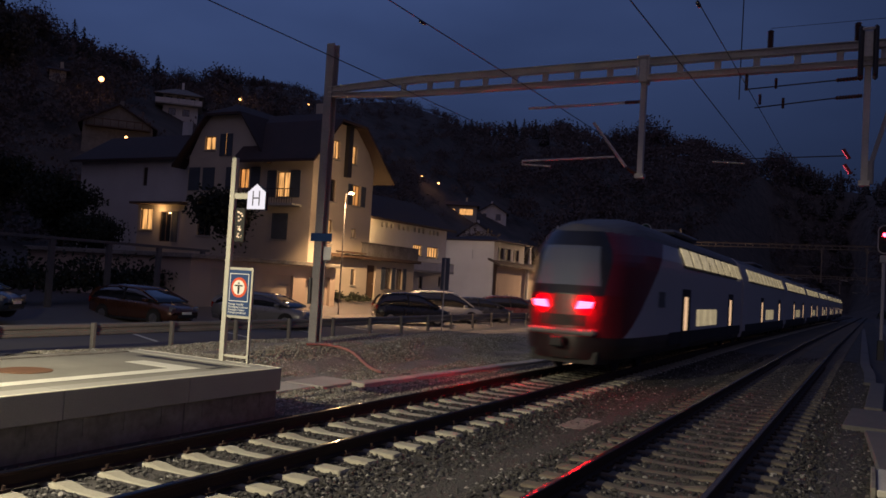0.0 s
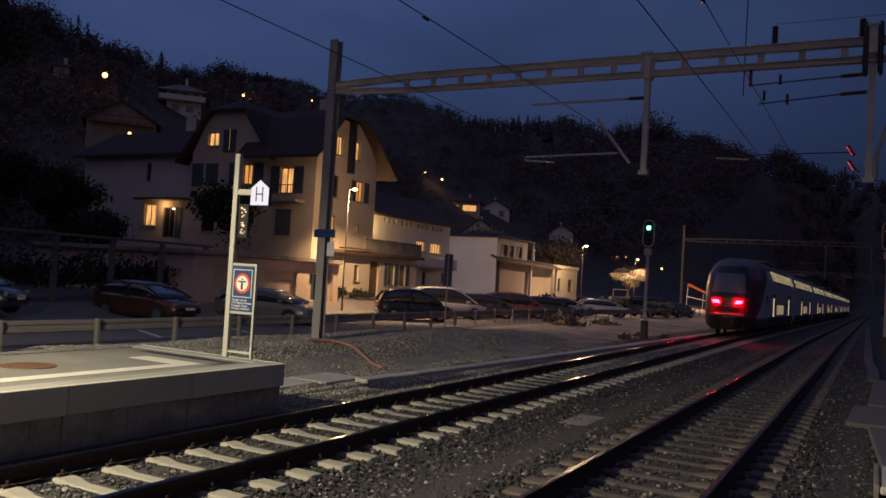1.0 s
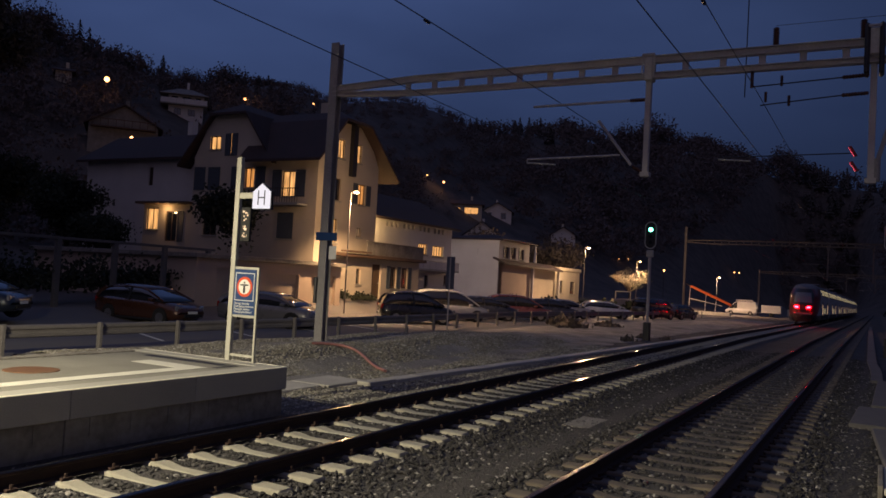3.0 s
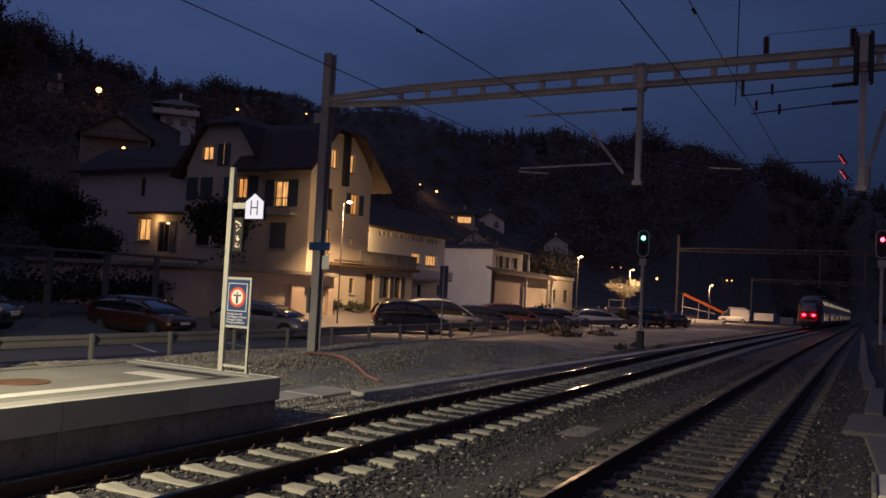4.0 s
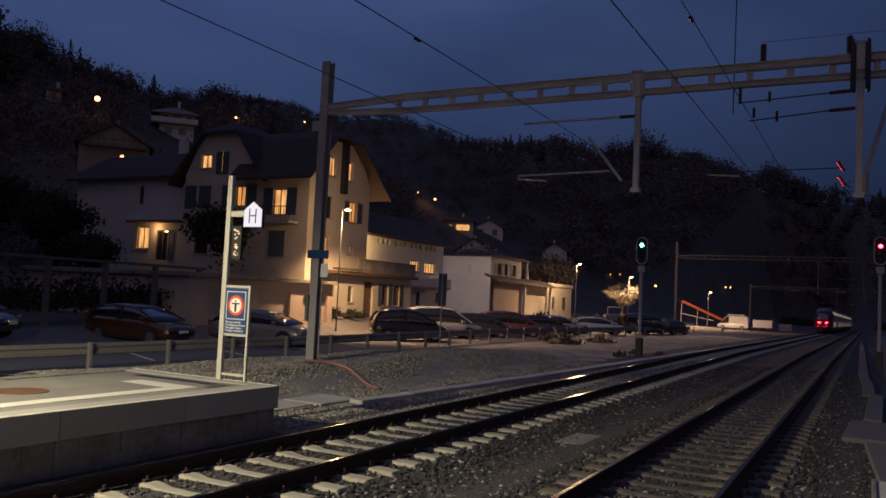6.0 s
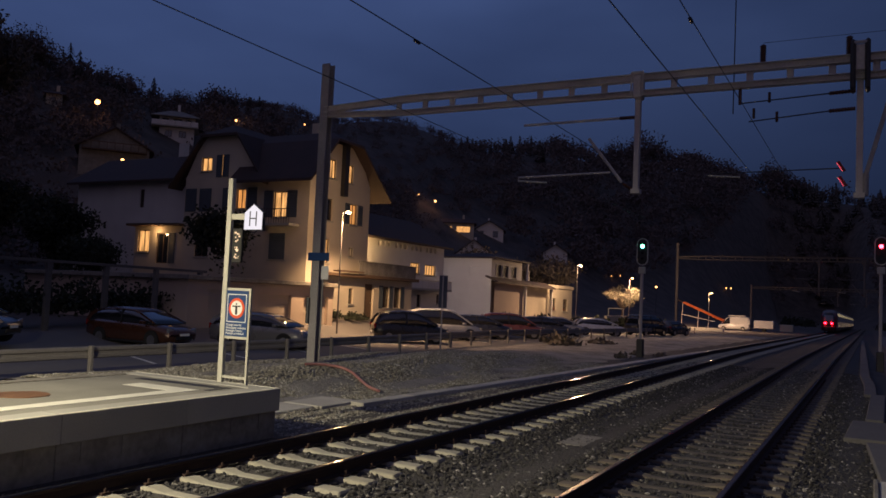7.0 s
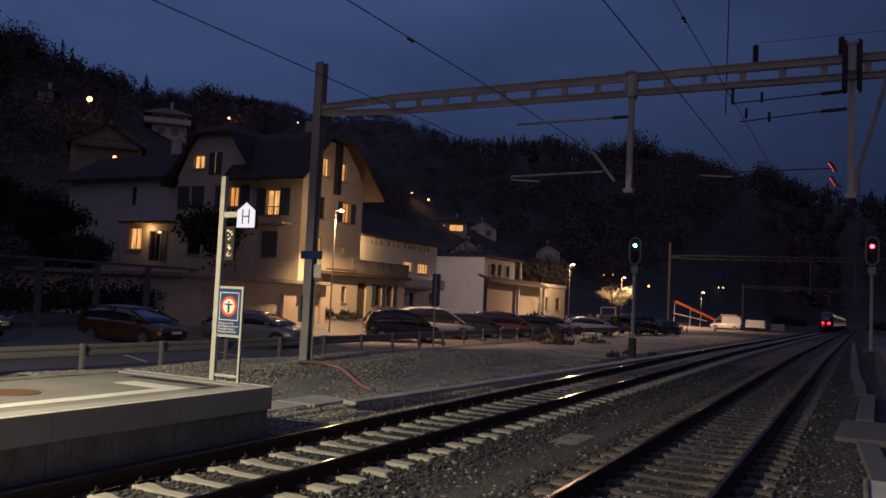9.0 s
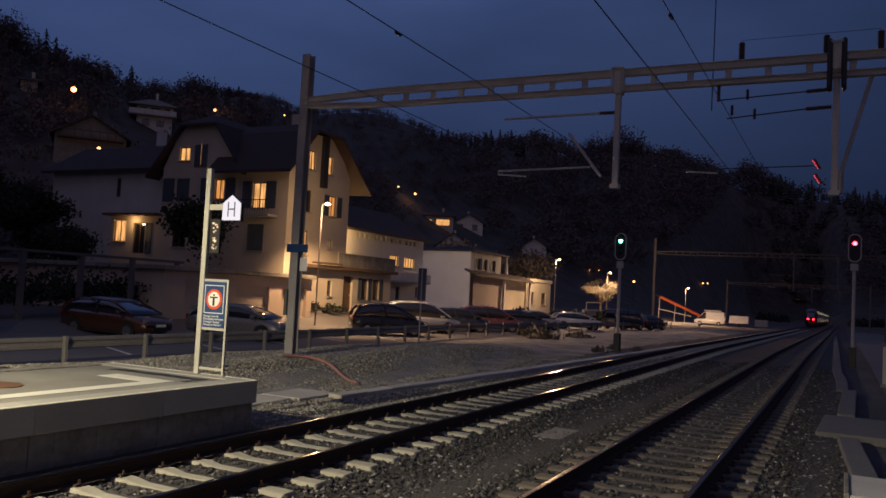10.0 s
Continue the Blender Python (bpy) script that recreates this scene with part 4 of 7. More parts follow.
def nose_coach(bm):
    """The driving coach: a rounded, raked nose that runs into the straight body; painted by zones."""
    prof = [(1.28, 0.42), (1.36, 0.58), (1.40, 0.75), (1.41, 0.95), (1.41, 1.15), (1.41, 1.35), (1.41, 1.55), (1.41, 1.7), (1.41, 1.85), (1.41, 2.0), (1.41, 2.15), (1.41, 2.35), (1.41, 2.55), (1.41, 2.75), (1.40, 2.92), (1.36, 3.15), (1.29, 3.35), (1.22, 3.55), (1.15, 3.75), (1.07, 3.88), (0.95, 4.0), (0.75, 4.1), (0.42, 4.17)]
    prof = [(a[0] + (b[0] - a[0]) * k / 3, a[1] + (b[1] - a[1]) * k / 3) for a, b in zip(prof, prof[1:]) for k in range(3)] + [prof[-1]]
    p, Ln = 2 / 2.7, 2.7
    angles = [math.pi * (k / 60 - 0.5) for k in range(61)]
    back = [16.0, 11.0, 8.0] + [6.8 - 0.25 * k for k in range(14)]
    rows = []
    for hw, z in prof:
        fy = front_line(z)
        row = [(-hw, CAR - 0.45, z)] + [(-hw, y, z) for y in back]
        for a in angles:
            sx, cy = math.sin(a), abs(math.cos(a))
            yy = fy + Ln * (1 - cy ** p)
            row.append((hw * math.copysign(abs(sx) ** p, sx), yy, z - 0.30 * max(0.0, z - 2.8) * soft((3.6 - yy) / 3.6)))
        row += [(hw, y, z) for y in reversed(back)] + [(hw, CAR - 0.45, z)]
        rows.append([bm.verts.new(q) for q in row])
    n = len(rows[0])
    for a, b in zip(rows, rows[1:]):
        for i in range(n - 1):
            bm.faces.new((a[i], a[i + 1], b[i + 1], b[i]))
    top, low = rows[-1], rows[0]
    for r in (top, low):
        for i in range(n // 2 - 1):
            bm.faces.new((r[i], r[i + 1], r[n - 2 - i], r[n - 1 - i]))
    bm.faces.new([r[0] for r in rows] + [r[-1] for r in reversed(rows)])
    for f in bm.faces:
        m = f.calc_center_median()
        d, x, z = m.y - front_line(m.z), abs(m.x), m.z
        k = 1
        if z > 3.62 and m.y > 0.2:
            k = 2
        elif d < 0.5 and x < 0.62 and 1.2 < z < 1.5:
            k = 3
        f.material_index = k


def train():
    t = thing("double_deck_train", pose(T1, 19.0, 0), "red and white double-deck train with red tail lights", "train")
    # window meshes on the +x side; the body leans in above the upper sill
    def pane(y0, y1, z0, z1, lean):
        bm = bmesh.new()
        xa, xb = 1.416, 1.416
        if lean:
            xa, xb = 1.435, 1.435 - (z1 - z0) * 0.37
        A = [(xa, y0, z0), (xa, y1, z0), (xb, y1, z1), (xb, y0, z1)]
        vs = [bm.verts.new(p) for p in A] + [bm.verts.new((p[0] - 0.03, p[1], p[2])) for p in A]
        bm.faces.new(vs[:4]); bm.faces.new(vs[4:][::-1])
        for i in range(4):
            bm.faces.new((vs[i], vs[(i + 1) % 4], vs[4 + (i + 1) % 4], vs[4 + i]))
        return bm
    up = mesh_of(pane(0, 1.24, 3.10, 3.66, True), "upper_window", [M["lit_coach"]])
    lo = mesh_of(pane(0, 1.30, 1.12, 1.70, False), "lower_window", [M["lit_coach"]])
    dr = mesh_of(pane(0, 0.55, 1.02, 2.10, False), "door_window", [M["lit_door"]])
    dark = mesh_of(pane(0, 0.8, 1.75, 2.2, False), "dark_window", [M["glass"]])
    frame_bm = bmesh.new()
    box(frame_bm, 1.412, 1.418, 0, 1.35, 0.5, 2.35)
    door = mesh_of(frame_bm, "door_leaf", [M["train_dark"]])
    bog = bmesh.new()
    box(bog, -1.2, 1.2, -1.7, 1.7, 0.35, 0.62, 0.05)
    for y in (-1.25, 1.25):
        for s in (-1, 1):
            bar(bog, (s * 0.68, y, 0.46), (s * 0.80, y, 0.46), 0.46, 20)
    bogie = mesh_of(bog, "bogie", [M["train_dark"]])
    for c in range(8):
        y0 = CAR * c
        bm = bmesh.new()
        if c == 0:
            # rounded, raked nose towards -y
            nose_coach(bm)
        else:
            loft(bm, [ring(y0 + 0.25), ring(y0 + CAR - 0.25)])
            for f in bm.faces:
                m = f.calc_center_median()
                f.material_index = 2 if m.z > 3.9 else (3 if m.z < 0.6 else 0)
        body = part("coach_body", bm, [M["train_white"], M["train_livery"] if c == 0 else M["train_red"], M["train_roof"], M["train_dark"]], t, "red and white driving coach" if c == 0 else "white double-deck coach")
        bm = bmesh.new()
        a = y0 + (1.2 if c else 5.4)
        box(bm, 1.408, 1.4135, a, y0 + CAR - 0.6, 0.62, 1.0)
        box(bm, -1.4135, -1.408, a, y0 + CAR - 0.6, 0.62, 1.0)
        part("skirt_band", bm, M["train_dark"], body)
        if c:
            bm = bmesh.new()
            loft(bm, [ring(y0 - 0.28, 0.9, 0.97), ring(y0 + 0.28, 0.9, 0.97)])
            part("gangway_bellows", bm, M["bellows"], t)
        first = y0 + (7.4 if c == 0 else 2.2)
        bm = pane(first - 0.12, first + 1.62 * (7 if c == 0 else 11) - 0.10, 3.02, 3.74, True)
        bmesh.ops.translate(bm, verts=bm.verts, vec=(-0.012, 0, 0))
        part("window_band", bm, M["train_dark"], body, "dark glazed band round the upper windows")
        for k in range(8 if c == 0 else 11):
            yy = first + k * 1.62
            if yy + 1.5 < y0 + CAR - 0.3:
                share("upper_window", up, body, pose(0, yy, 0))
        for yy in (7.3, 16.6):
            share("door_leaf", door, body, pose(0, y0 + yy - 0.2, 0))
            share("door_window", dr, body, pose(0.004, y0 + yy + 0.15, 0))
        for k in range(3):
            share("lower_window", lo, body, pose(0, y0 + 9.6 + 1.36 * k, 0))
        if c == 0:
            share("dark_window", dark, body, pose(0.002, 3.9, 0))
        for yy in (3.2, 17.8):
            share("bogie", bogie, t, pose(0, y0 + yy, 0))
        bm = bmesh.new()
        box(bm, -0.9, 0.9, y0 + 8, y0 + 12, 4.15, 4.32, 0.08)
        part("roof_unit", bm, M["train_roof"], body)
    # cab front
    for s in (-1, 1):
        bm = bmesh.new()
        prism(bm, [(s * 0.36, 1.64), (s * 0.70, 1.67), (s * 0.74, 1.82), (s * 0.44, 1.83)], -0.20, 0.1)
        part("tail_light", bm, M["tail_glow"], t, "bright red tail light")
    bm = bmesh.new()
    box(bm, -0.85, 0.85, -0.22, 0.3, 1.0, 1.15, 0.05)
    part("bumper", bm, M["train_roof"], t)
    bm = bmesh.new()
    bar(bm, (0, -0.45, 0.82), (0, 0.1, 0.82), 0.12, 12)
    box(bm, -0.18, 0.18, -0.52, -0.32, 0.70, 0.96, 0.04)
    part("coupler", bm, M["train_dark"], t)
    bm = bmesh.new()
    loft(bm, [[(x * 0.9, y, z) for x, z in ((-0.9 - y * 0.2, 0.3), (0.9 + y * 0.2, 0.3), (0.95 + y * 0.2, 0.6), (-0.95 - y * 0.2, 0.6))] for y in (0.1, 1.6)])
    part("obstacle_deflector", bm, M["train_dark"], t)
    return t


TRAIN = train()

# ---- houses ----
def wall_mesh(L, z0, z1, holes, thick=0.3):
    """A wall along x from 0 to L with its outer face at y = 0 and openings that go through it."""
    bm = bmesh.new()
    us = sorted({0.0, L, *[h[0] for h in holes], *[h[1] for h in holes]})
    zs = sorted({z0, z1, *[h[2] for h in holes], *[h[3] for h in holes]})
    for a, b in zip(us, us[1:]):
        for c, d in zip(zs, zs[1:]):
            mx, mz = (a + b) / 2, (c + d) / 2
            if any(h[0] < mx < h[1] and h[2] < mz < h[3] for h in holes):
                continue
            bm.faces.new([bm.verts.new(p) for p in ((a, 0, c), (b, 0, c), (b, 0, d), (a, 0, d))])
            bm.faces.new([bm.verts.new(p) for p in ((a, thick, c), (a, thick, d), (b, thick, d), (b, thick, c))])

    def ringed(u0, u1, c, d):
        for p, q in (((u0, c), (u1, c)), ((u1, c), (u1, d)), ((u1, d), (u0, d)), ((u0, d), (u0, c))):
            bm.faces.new([bm.verts.new(v) for v in ((p[0], 0, p[1]), (q[0], 0, q[1]), (q[0], thick, q[1]), (p[0], thick, p[1]))])
    for z in (z0, z1):
        bm.faces.new([bm.verts.new(v) for v in ((0, 0, z), (L, 0, z), (L, thick, z), (0, thick, z))])
    for h in holes:
        ringed(*h[:4])
    bmesh.ops.remove_doubles(bm, verts=bm.verts, dist=0.0005)
    return bm


def window(w, u0, u1, z0, z1, pane_mat, mullions=1, sill=True):
    """A window in a wall: frame with mullions, pane and sill."""
    bm = bmesh.new()
    t, y0, y1 = 0.06, 0.10, 0.16
    box(bm, u0, u1, y0, y1, z0, z0 + t); box(bm, u0, u1, y0, y1, z1 - t, z1)
    box(bm, u0, u0 + t, y0, y1, z0 + t, z1 - t); box(bm, u1 - t, u1, y0, y1, z0 + t, z1 - t)
    for k in range(mullions):
        m = u0 + (u1 - u0) * (k + 1) / (mullions + 1)
        box(bm, m - 0.03, m + 0.03, y0, y1, z0 + t, z1 - t)
    win = part("window", bm, M["wood"], w)
    bm = bmesh.new()
    box(bm, u0 + t, u1 - t, 0.13, 0.145, z0 + t, z1 - t)
    part("pane", bm, pane_mat, win)
    if sill:
        bm = bmesh.new()
        box(bm, u0 - 0.08, u1 + 0.08, -0.08, 0.09, z0 - 0.09, z0 - 0.005, 0.01)
        part("sill", bm, M["concrete"], win)
    return win


def shutter(w, u0, u1, z0, z1):
    bm = bmesh.new()
    y0 = -0.05
    box(bm, u0, u0 + 0.07, y0, -0.004, z0, z1); box(bm, u1 - 0.07, u1, y0, -0.004, z0, z1)
    box(bm, u0 + 0.07, u1 - 0.07, y0, -0.004, z0, z0 + 0.08); box(bm, u0 + 0.07, u1 - 0.07, y0, -0.004, z1 - 0.08, z1)
    n = int((z1 - z0 - 0.17) / 0.11)
    saw = [(-0.005, z0 + 0.085)]
    for i in range(n):
        z = z0 + 0.085 + (z1 - z0 - 0.17) * i / n
        saw += [(-0.044, z + 0.004), (-0.014, z + 0.10)]
    saw.append((-0.005, z1 - 0.085))
    prism(bm, saw, u0 + 0.075, u1 - 0.075, "x")
    part("shutter", bm, M["shutter"], w, "dark louvred shutter")


def placed(ob, x, y, z, rz):
    ob.matrix_basis = pose(x, y, z, 0, 0, rz)
    return ob


def roof_slab(name, quads, parent, mat=None, thick=0.18):
    """A roof of sloping slabs, each a part given by its corners."""
    for q in quads:
        bm = bmesh.new()
        A = [bm.verts.new(p) for p in q]
        B = [bm.verts.new((p[0], p[1], p[2] - thick)) for p in q]
        n = len(A)
        bm.faces.new(A); bm.faces.new(B[::-1])
        for i in range(n):
            bm.faces.new((A[i], A[(i + 1) % n], B[(i + 1) % n], B[i]))
        part(name, bm, mat or M["roof"], parent)


def tall_house():
    bx, by, bz = -40.3, 38.8, 0.4
    h = thing("apartment_house", (bx, by, bz), "cream plastered three-storey house with lit windows and steep tiled roof", "house")
    E = 9.35 - bz
    # gable side, towards the camera's end of the platform; wall coordinates start at x = -40.3
    def U(x):
        return x - bx
    lit = [(-38.99, -38.07, 9.81, 10.71, "lit_room"), (-35.80, -35.04, 7.28, 8.56, "lit_room_orange"), (-32.74, -31.74, 6.71, 8.31, "lit_room"), (-32.91, -31.69, 4.11, 5.74, None), (-39.2, -38.0, 4.2, 5.7, None), (-36.3, -35.1, 4.2, 5.7, None)]
    holes = [(U(a), U(b), c - bz, d - bz) for a, b, c, d, k in lit if d < 9.3]
    w = part("wall", wall_mesh(10.3, -0.5, E, holes), M["plaster"], h)
    for a, b, c, d, k in lit:
        if d > 9.3:
            continue
        window(w, U(a), U(b), c - bz, d - bz, M[k] if k else M["glass"])
    for a, b, c, d in ((-40.2, -39.25, 7.15, 8.67), (-38.97, -37.95, 7.14, 8.65), (-36.95, -36.05, 7.2, 8.65), (-34.86, -34.10, 7.2, 8.62), (-33.50, -32.78, 6.72, 8.38), (-31.64, -30.91, 6.70, 8.36), (-32.9, -31.7, 4.13, 5.72)):
        shutter(w, U(a), U(b), c - bz, d - bz)
    # clipped gable over the western part
    g = part("gable_wall", wall_mesh(4.2, 0, 1.95, [(0.31, 1.23, 0.46, 1.36)]), M["plaster"], h)
    placed(g, U(-39.30), 0, E, 0)
    window(g, 0.31, 1.23, 0.46, 1.36, M["lit_room"])
    for u0, u1 in ((1.66, 2.18), (2.22, 2.72)):
        shutter(g, u0, u1, 0.0 + 0.02, 1.48)
    bm = bmesh.new()
    box(bm, 2.185, 2.215, -0.03, -0.02, 0.15, 1.5)
    part("light_strip", bm, M["lit_room"], g, "narrow strip of lamplight between shutters")
    bm = bmesh.new()
    prism(bm, [(-1.0, 0.0), (-0.004, 0.0), (-0.004, 1.9)], 0, 0.3)
    prism(bm, [(4.204, 0.0), (5.2, 0.0), (4.204, 1.9)], 0, 0.3)
    prism(bm, [(0.0, 1.954), (4.2, 1.954), (3.55, 2.7), (0.7, 2.7)], 0, 0.3)
    part("gable_top", bm, M["plaster"], g)
    # side towards the tracks
    lit = [(40.43, 41.05, 4.05, 5.55, "lit_room"), (43.15, 43.95, 6.70, 8.05, "lit_room_orange"), (43.2, 43.72, 4.60, 5.20, "lit_room_dim"), (40.3, 41.2, 6.7, 8.1, None)]
    w = part("wall", wall_mesh(6.6, -0.5, E, [(a - by, b - by, c - bz, d - bz) for a, b, c, d, k in lit]), M["plaster"], h)
    placed(w, 10.3, 0, 0, 90)
    for a, b, c, d, k in lit:
        window(w, a - by, b - by, c - bz, d - bz, M[k] if k else M["glass"])
    shutter(w, 5.25, 5.75, 6.3, 7.65); shutter(w, 3.75, 4.25, 6.3, 7.65)
    g = part("gable_wall", wall_mesh(4.6, 0, 1.5, [(0.95, 1.6, 0.05, 1.25), (2.8, 3.5, 0.0 + 0.02, 1.22)]), M["plaster"], h)
    placed(g, 10.3, 1.0, E, 90)
    window(g, 0.95, 1.6, 0.05, 1.25, M["lit_room"]); window(g, 2.8, 3.5, 0.02, 1.22, M["lit_room"])
    bm = bmesh.new()
    prism(bm, [(-1.0, 0.0), (-0.004, 0.0), (-0.004, 1.45)], 0, 0.3)
    prism(bm, [(4.604, 0.0), (5.6, 0.0), (4.604, 1.45)], 0, 0.3)
    prism(bm, [(0.0, 1.504), (4.6, 1.504), (3.6, 2.35), (0.72, 2.35)], 0, 0.3)
    part("gable_top", bm, M["plaster"], g)
    bm = bmesh.new()
    box(bm, 3.15, 3.6, -0.30, -0.004, 8.0, 11.3)
    part("flue", bm, M["dark_metal"], w, "dark boxed flue on the wall")
    # closing walls
    for L, x, y, r in ((10.3, 10.3, 6.6, 180), (6.6, 0, 6.6, 270)):
        placed(part("wall", wall_mesh(L, -0.5, E, []), M["plaster"], h), x, y, 0, r)
    # cross roof: one ridge along x over the track-side gable, one along y over the western gable
    ov, Z = 0.45, E - 0.1
    roof_slab("roof", [
        [(4.6, -0.95, Z - 0.30), (11.1, -0.95, Z - 0.30), (11.1, 1.7, Z + 2.55), (4.6, 1.7, Z + 2.55)],
        [(11.1, 6.6 + 1.5, Z - 0.55), (-0.6, 6.6 + 1.5, Z - 0.55), (-0.6, 4.4, Z + 2.55), (11.1, 4.4, Z + 2.55)],
        [(11.1, 1.7, Z + 2.56), (11.1, 4.4, Z + 2.56), (9.4, 3.05, Z + 3.3)],
        [(11.1, 1.7, Z + 2.54), (9.4, 3.05, Z + 3.3), (2.6, 3.05, Z + 3.3), (2.6, 1.7, Z + 2.54)],
        [(11.1, 4.4, Z + 2.54), (2.6, 4.4, Z + 2.54), (2.6, 3.05, Z + 3.3), (9.4, 3.05, Z + 3.3)],
        [(-1.15, 7.0, Z - 0.4), (-1.15, -ov, Z - 0.4), (1.65, -ov, Z + 2.9), (1.65, 7.0, Z + 2.9)],
        [(7.0, -ov, Z - 0.3), (7.0, 7.0, Z - 0.3), (4.6, 7.0, Z + 2.9), (4.6, -ov, Z + 2.9)],
        [(1.65, -ov, Z + 2.9), (4.6, -ov, Z + 2.9), (3.1, 0.9, Z + 3.7)],
        [(1.65, -ov, Z + 2.88), (3.1, 0.9, Z + 3.7), (3.1, 7.0, Z + 3.7), (1.65, 7.0, Z + 2.88)],
        [(4.6, -ov, Z + 2.88), (4.6, 7.0, Z + 2.88), (3.1, 7.0, Z + 3.7), (3.1, 0.9, Z + 3.7)],
    ], h)
    bm = bmesh.new()
    box(bm, 7.2, 7.9, 3.9, 4.6, Z + 2.2, Z + 4.2)
    part("chimney", bm, M["plaster"], h)
    # balcony before the upper window
    bm = bmesh.new()
    box(bm, U(-33.5), U(-30.7), -0.95, -0.004, 6.12 - bz, 6.27 - bz, 0.01)
    b = part("balcony", bm, M["concrete"], h)
    for i in range(15):
        u = U(-33.45) + i * 0.193
        bm = bmesh.new()
        box(bm, u - 0.012, u + 0.012, -0.93, -0.906, 6.27 - bz, 7.1 - bz)
        part("baluster", bm, M["dark_metal"], b)
    bm = bmesh.new()
    box(bm, U(-33.5), U(-30.7), -0.95, -0.88, 7.1 - bz, 7.15 - bz)
    part("handrail", bm, M["dark_metal"], b)
    return h


def garage_block():
    bx, by, bz = -28.0, 27.5, -0.1
    g = thing("garage_block", (bx, by, bz), "pink plastered garage block with pale doors and a flat terrace roof", "garage")
    holes = [(4.9, 7.6, 0.0, 2.05), (8.7, 11.0, 0.0, 2.05), (1.35, 2.5, 0.6, 2.2)]
    w = part("wall", wall_mesh(11.5, -0.6, 2.62, holes), M["plaster_pink"], g)
    placed(w, 0, 0, 0, 90)
    for u0, u1 in ((4.9, 7.6), (8.7, 11.0)):
        bm = bmesh.new()
        n = 4
        for i in range(n):
            box(bm, u0, u1, 0.20, 0.24, 0.0 + 2.05 * i / n + 0.006, 2.05 * (i + 1) / n - 0.006)
        part("garage_door", bm, M["garage"], w, "pale panelled garage door")
    bm = bmesh.new()
    box(bm, 1.35, 2.5, 0.15, 0.2, 0.6, 2.2)
    part("side_door", bm, M["garage"], w)
    placed(part("wall", wall_mesh(4.0, -0.6, 2.62, []), M["plaster_pink"], g), -4.0, 0, 0, 0)
    placed(part("wall", wall_mesh(4.0, -0.6, 2.62, []), M["plaster_pink"], g), 0, 11.5, 0, 180)
    bm = bmesh.new()
    box(bm, -12.0, 0.25, -0.25, 11.7, 2.624, 2.84, 0.02)
    part("terrace_slab", bm, M["concrete_old"], g)
    bm = bmesh.new()
    box(bm, -12.0, -4.01, 0.05, 11.4, -0.6, 2.62)
    part("core", bm, M["plaster_pink"], g)
    return g


def low_wing():
    bx, by, bz = -30.0, 45.4, 0.55
    h = thing("house_wing", (bx, by - 6.0, bz), "cream ground-floor wing with a door, shuttered windows and a roof terrace", "house")
    o = 6.0
    # faces are set 6 m along; the first stretch stands under the tall house
    holes = [(o - 0.75, o + 0.35, 0.1, 2.35), (o + 1.5, o + 2.3, 0.8, 2.25), (o + 3.0, o + 3.8, 0.8, 2.25), (o - 2.6, o - 2.1, 1.0, 2.0)]
    w = part("wall", wall_mesh(o + 5.4, -0.6, 2.7, holes), M["plaster"], h)
    placed(w, 0.45, 0, 0, 90)
    bm = bmesh.new()
    for i in range(5):
        u = o - 0.75 + 0.22 * i
        box(bm, u + 0.004, u + 0.216, 0.16, 0.21, 0.1, 2.35)
    d = part("door", bm, M["wood"], w, "dark brown plank door")
    bm = bmesh.new()
    bar(bm, (o + 0.2, 0.10, 1.1), (o + 0.2, 0.16, 1.1), 0.03, 8)
    part("handle", bm, M["galv"], d)
    for u in (o + 1.5, o + 3.0):
        window(w, u, u + 0.8, 0.8, 2.25, M["glass"])
    shutter(w, o + 1.0, o + 1.46, 0.75, 2.3); shutter(w, o + 2.34, o + 2.8, 0.75, 2.3); shutter(w, o + 3.84, o + 4.3, 0.75, 2.3)
    window(w, o - 2.6, o - 2.1, 1.0, 2.0, M["glass"], 0)
    placed(part("wall", wall_mesh(4.0, -0.6, 2.7, []), M["plaster"], h), 0.45, o + 5.4, 0, 180)
    bm = bmesh.new()
    box(bm, -4.0, 0.95, 0.3, o + 5.6, 2.704, 2.92, 0.02)
    part("terrace_slab", bm, M["wood"], h, "brown terrace edge")
    # terrace parapet of stained boards
    for i in range(30):
        bm = bmesh.new()
        box(bm, 0.62, 0.66, 4.2 + 0.245 * i + 0.004, 4.2 + 0.245 * (i + 1) - 0.004, 2.92, 3.75)
        part("parapet_board", bm, M["concrete_old"], h)
    bm = bmesh.new()
    box(bm, 0.58, 0.70, 4.15, 11.6, 3.754, 3.83, 0.01)
    part("parapet_rail", bm, M["concrete_old"], h)
    bm = bmesh.new()
    box(bm, 0.46, 1.1, 1.6, 4.1, 3.0, 3.1)
    part("canopy", bm, M["wood"], h, "small dark wooden canopy")


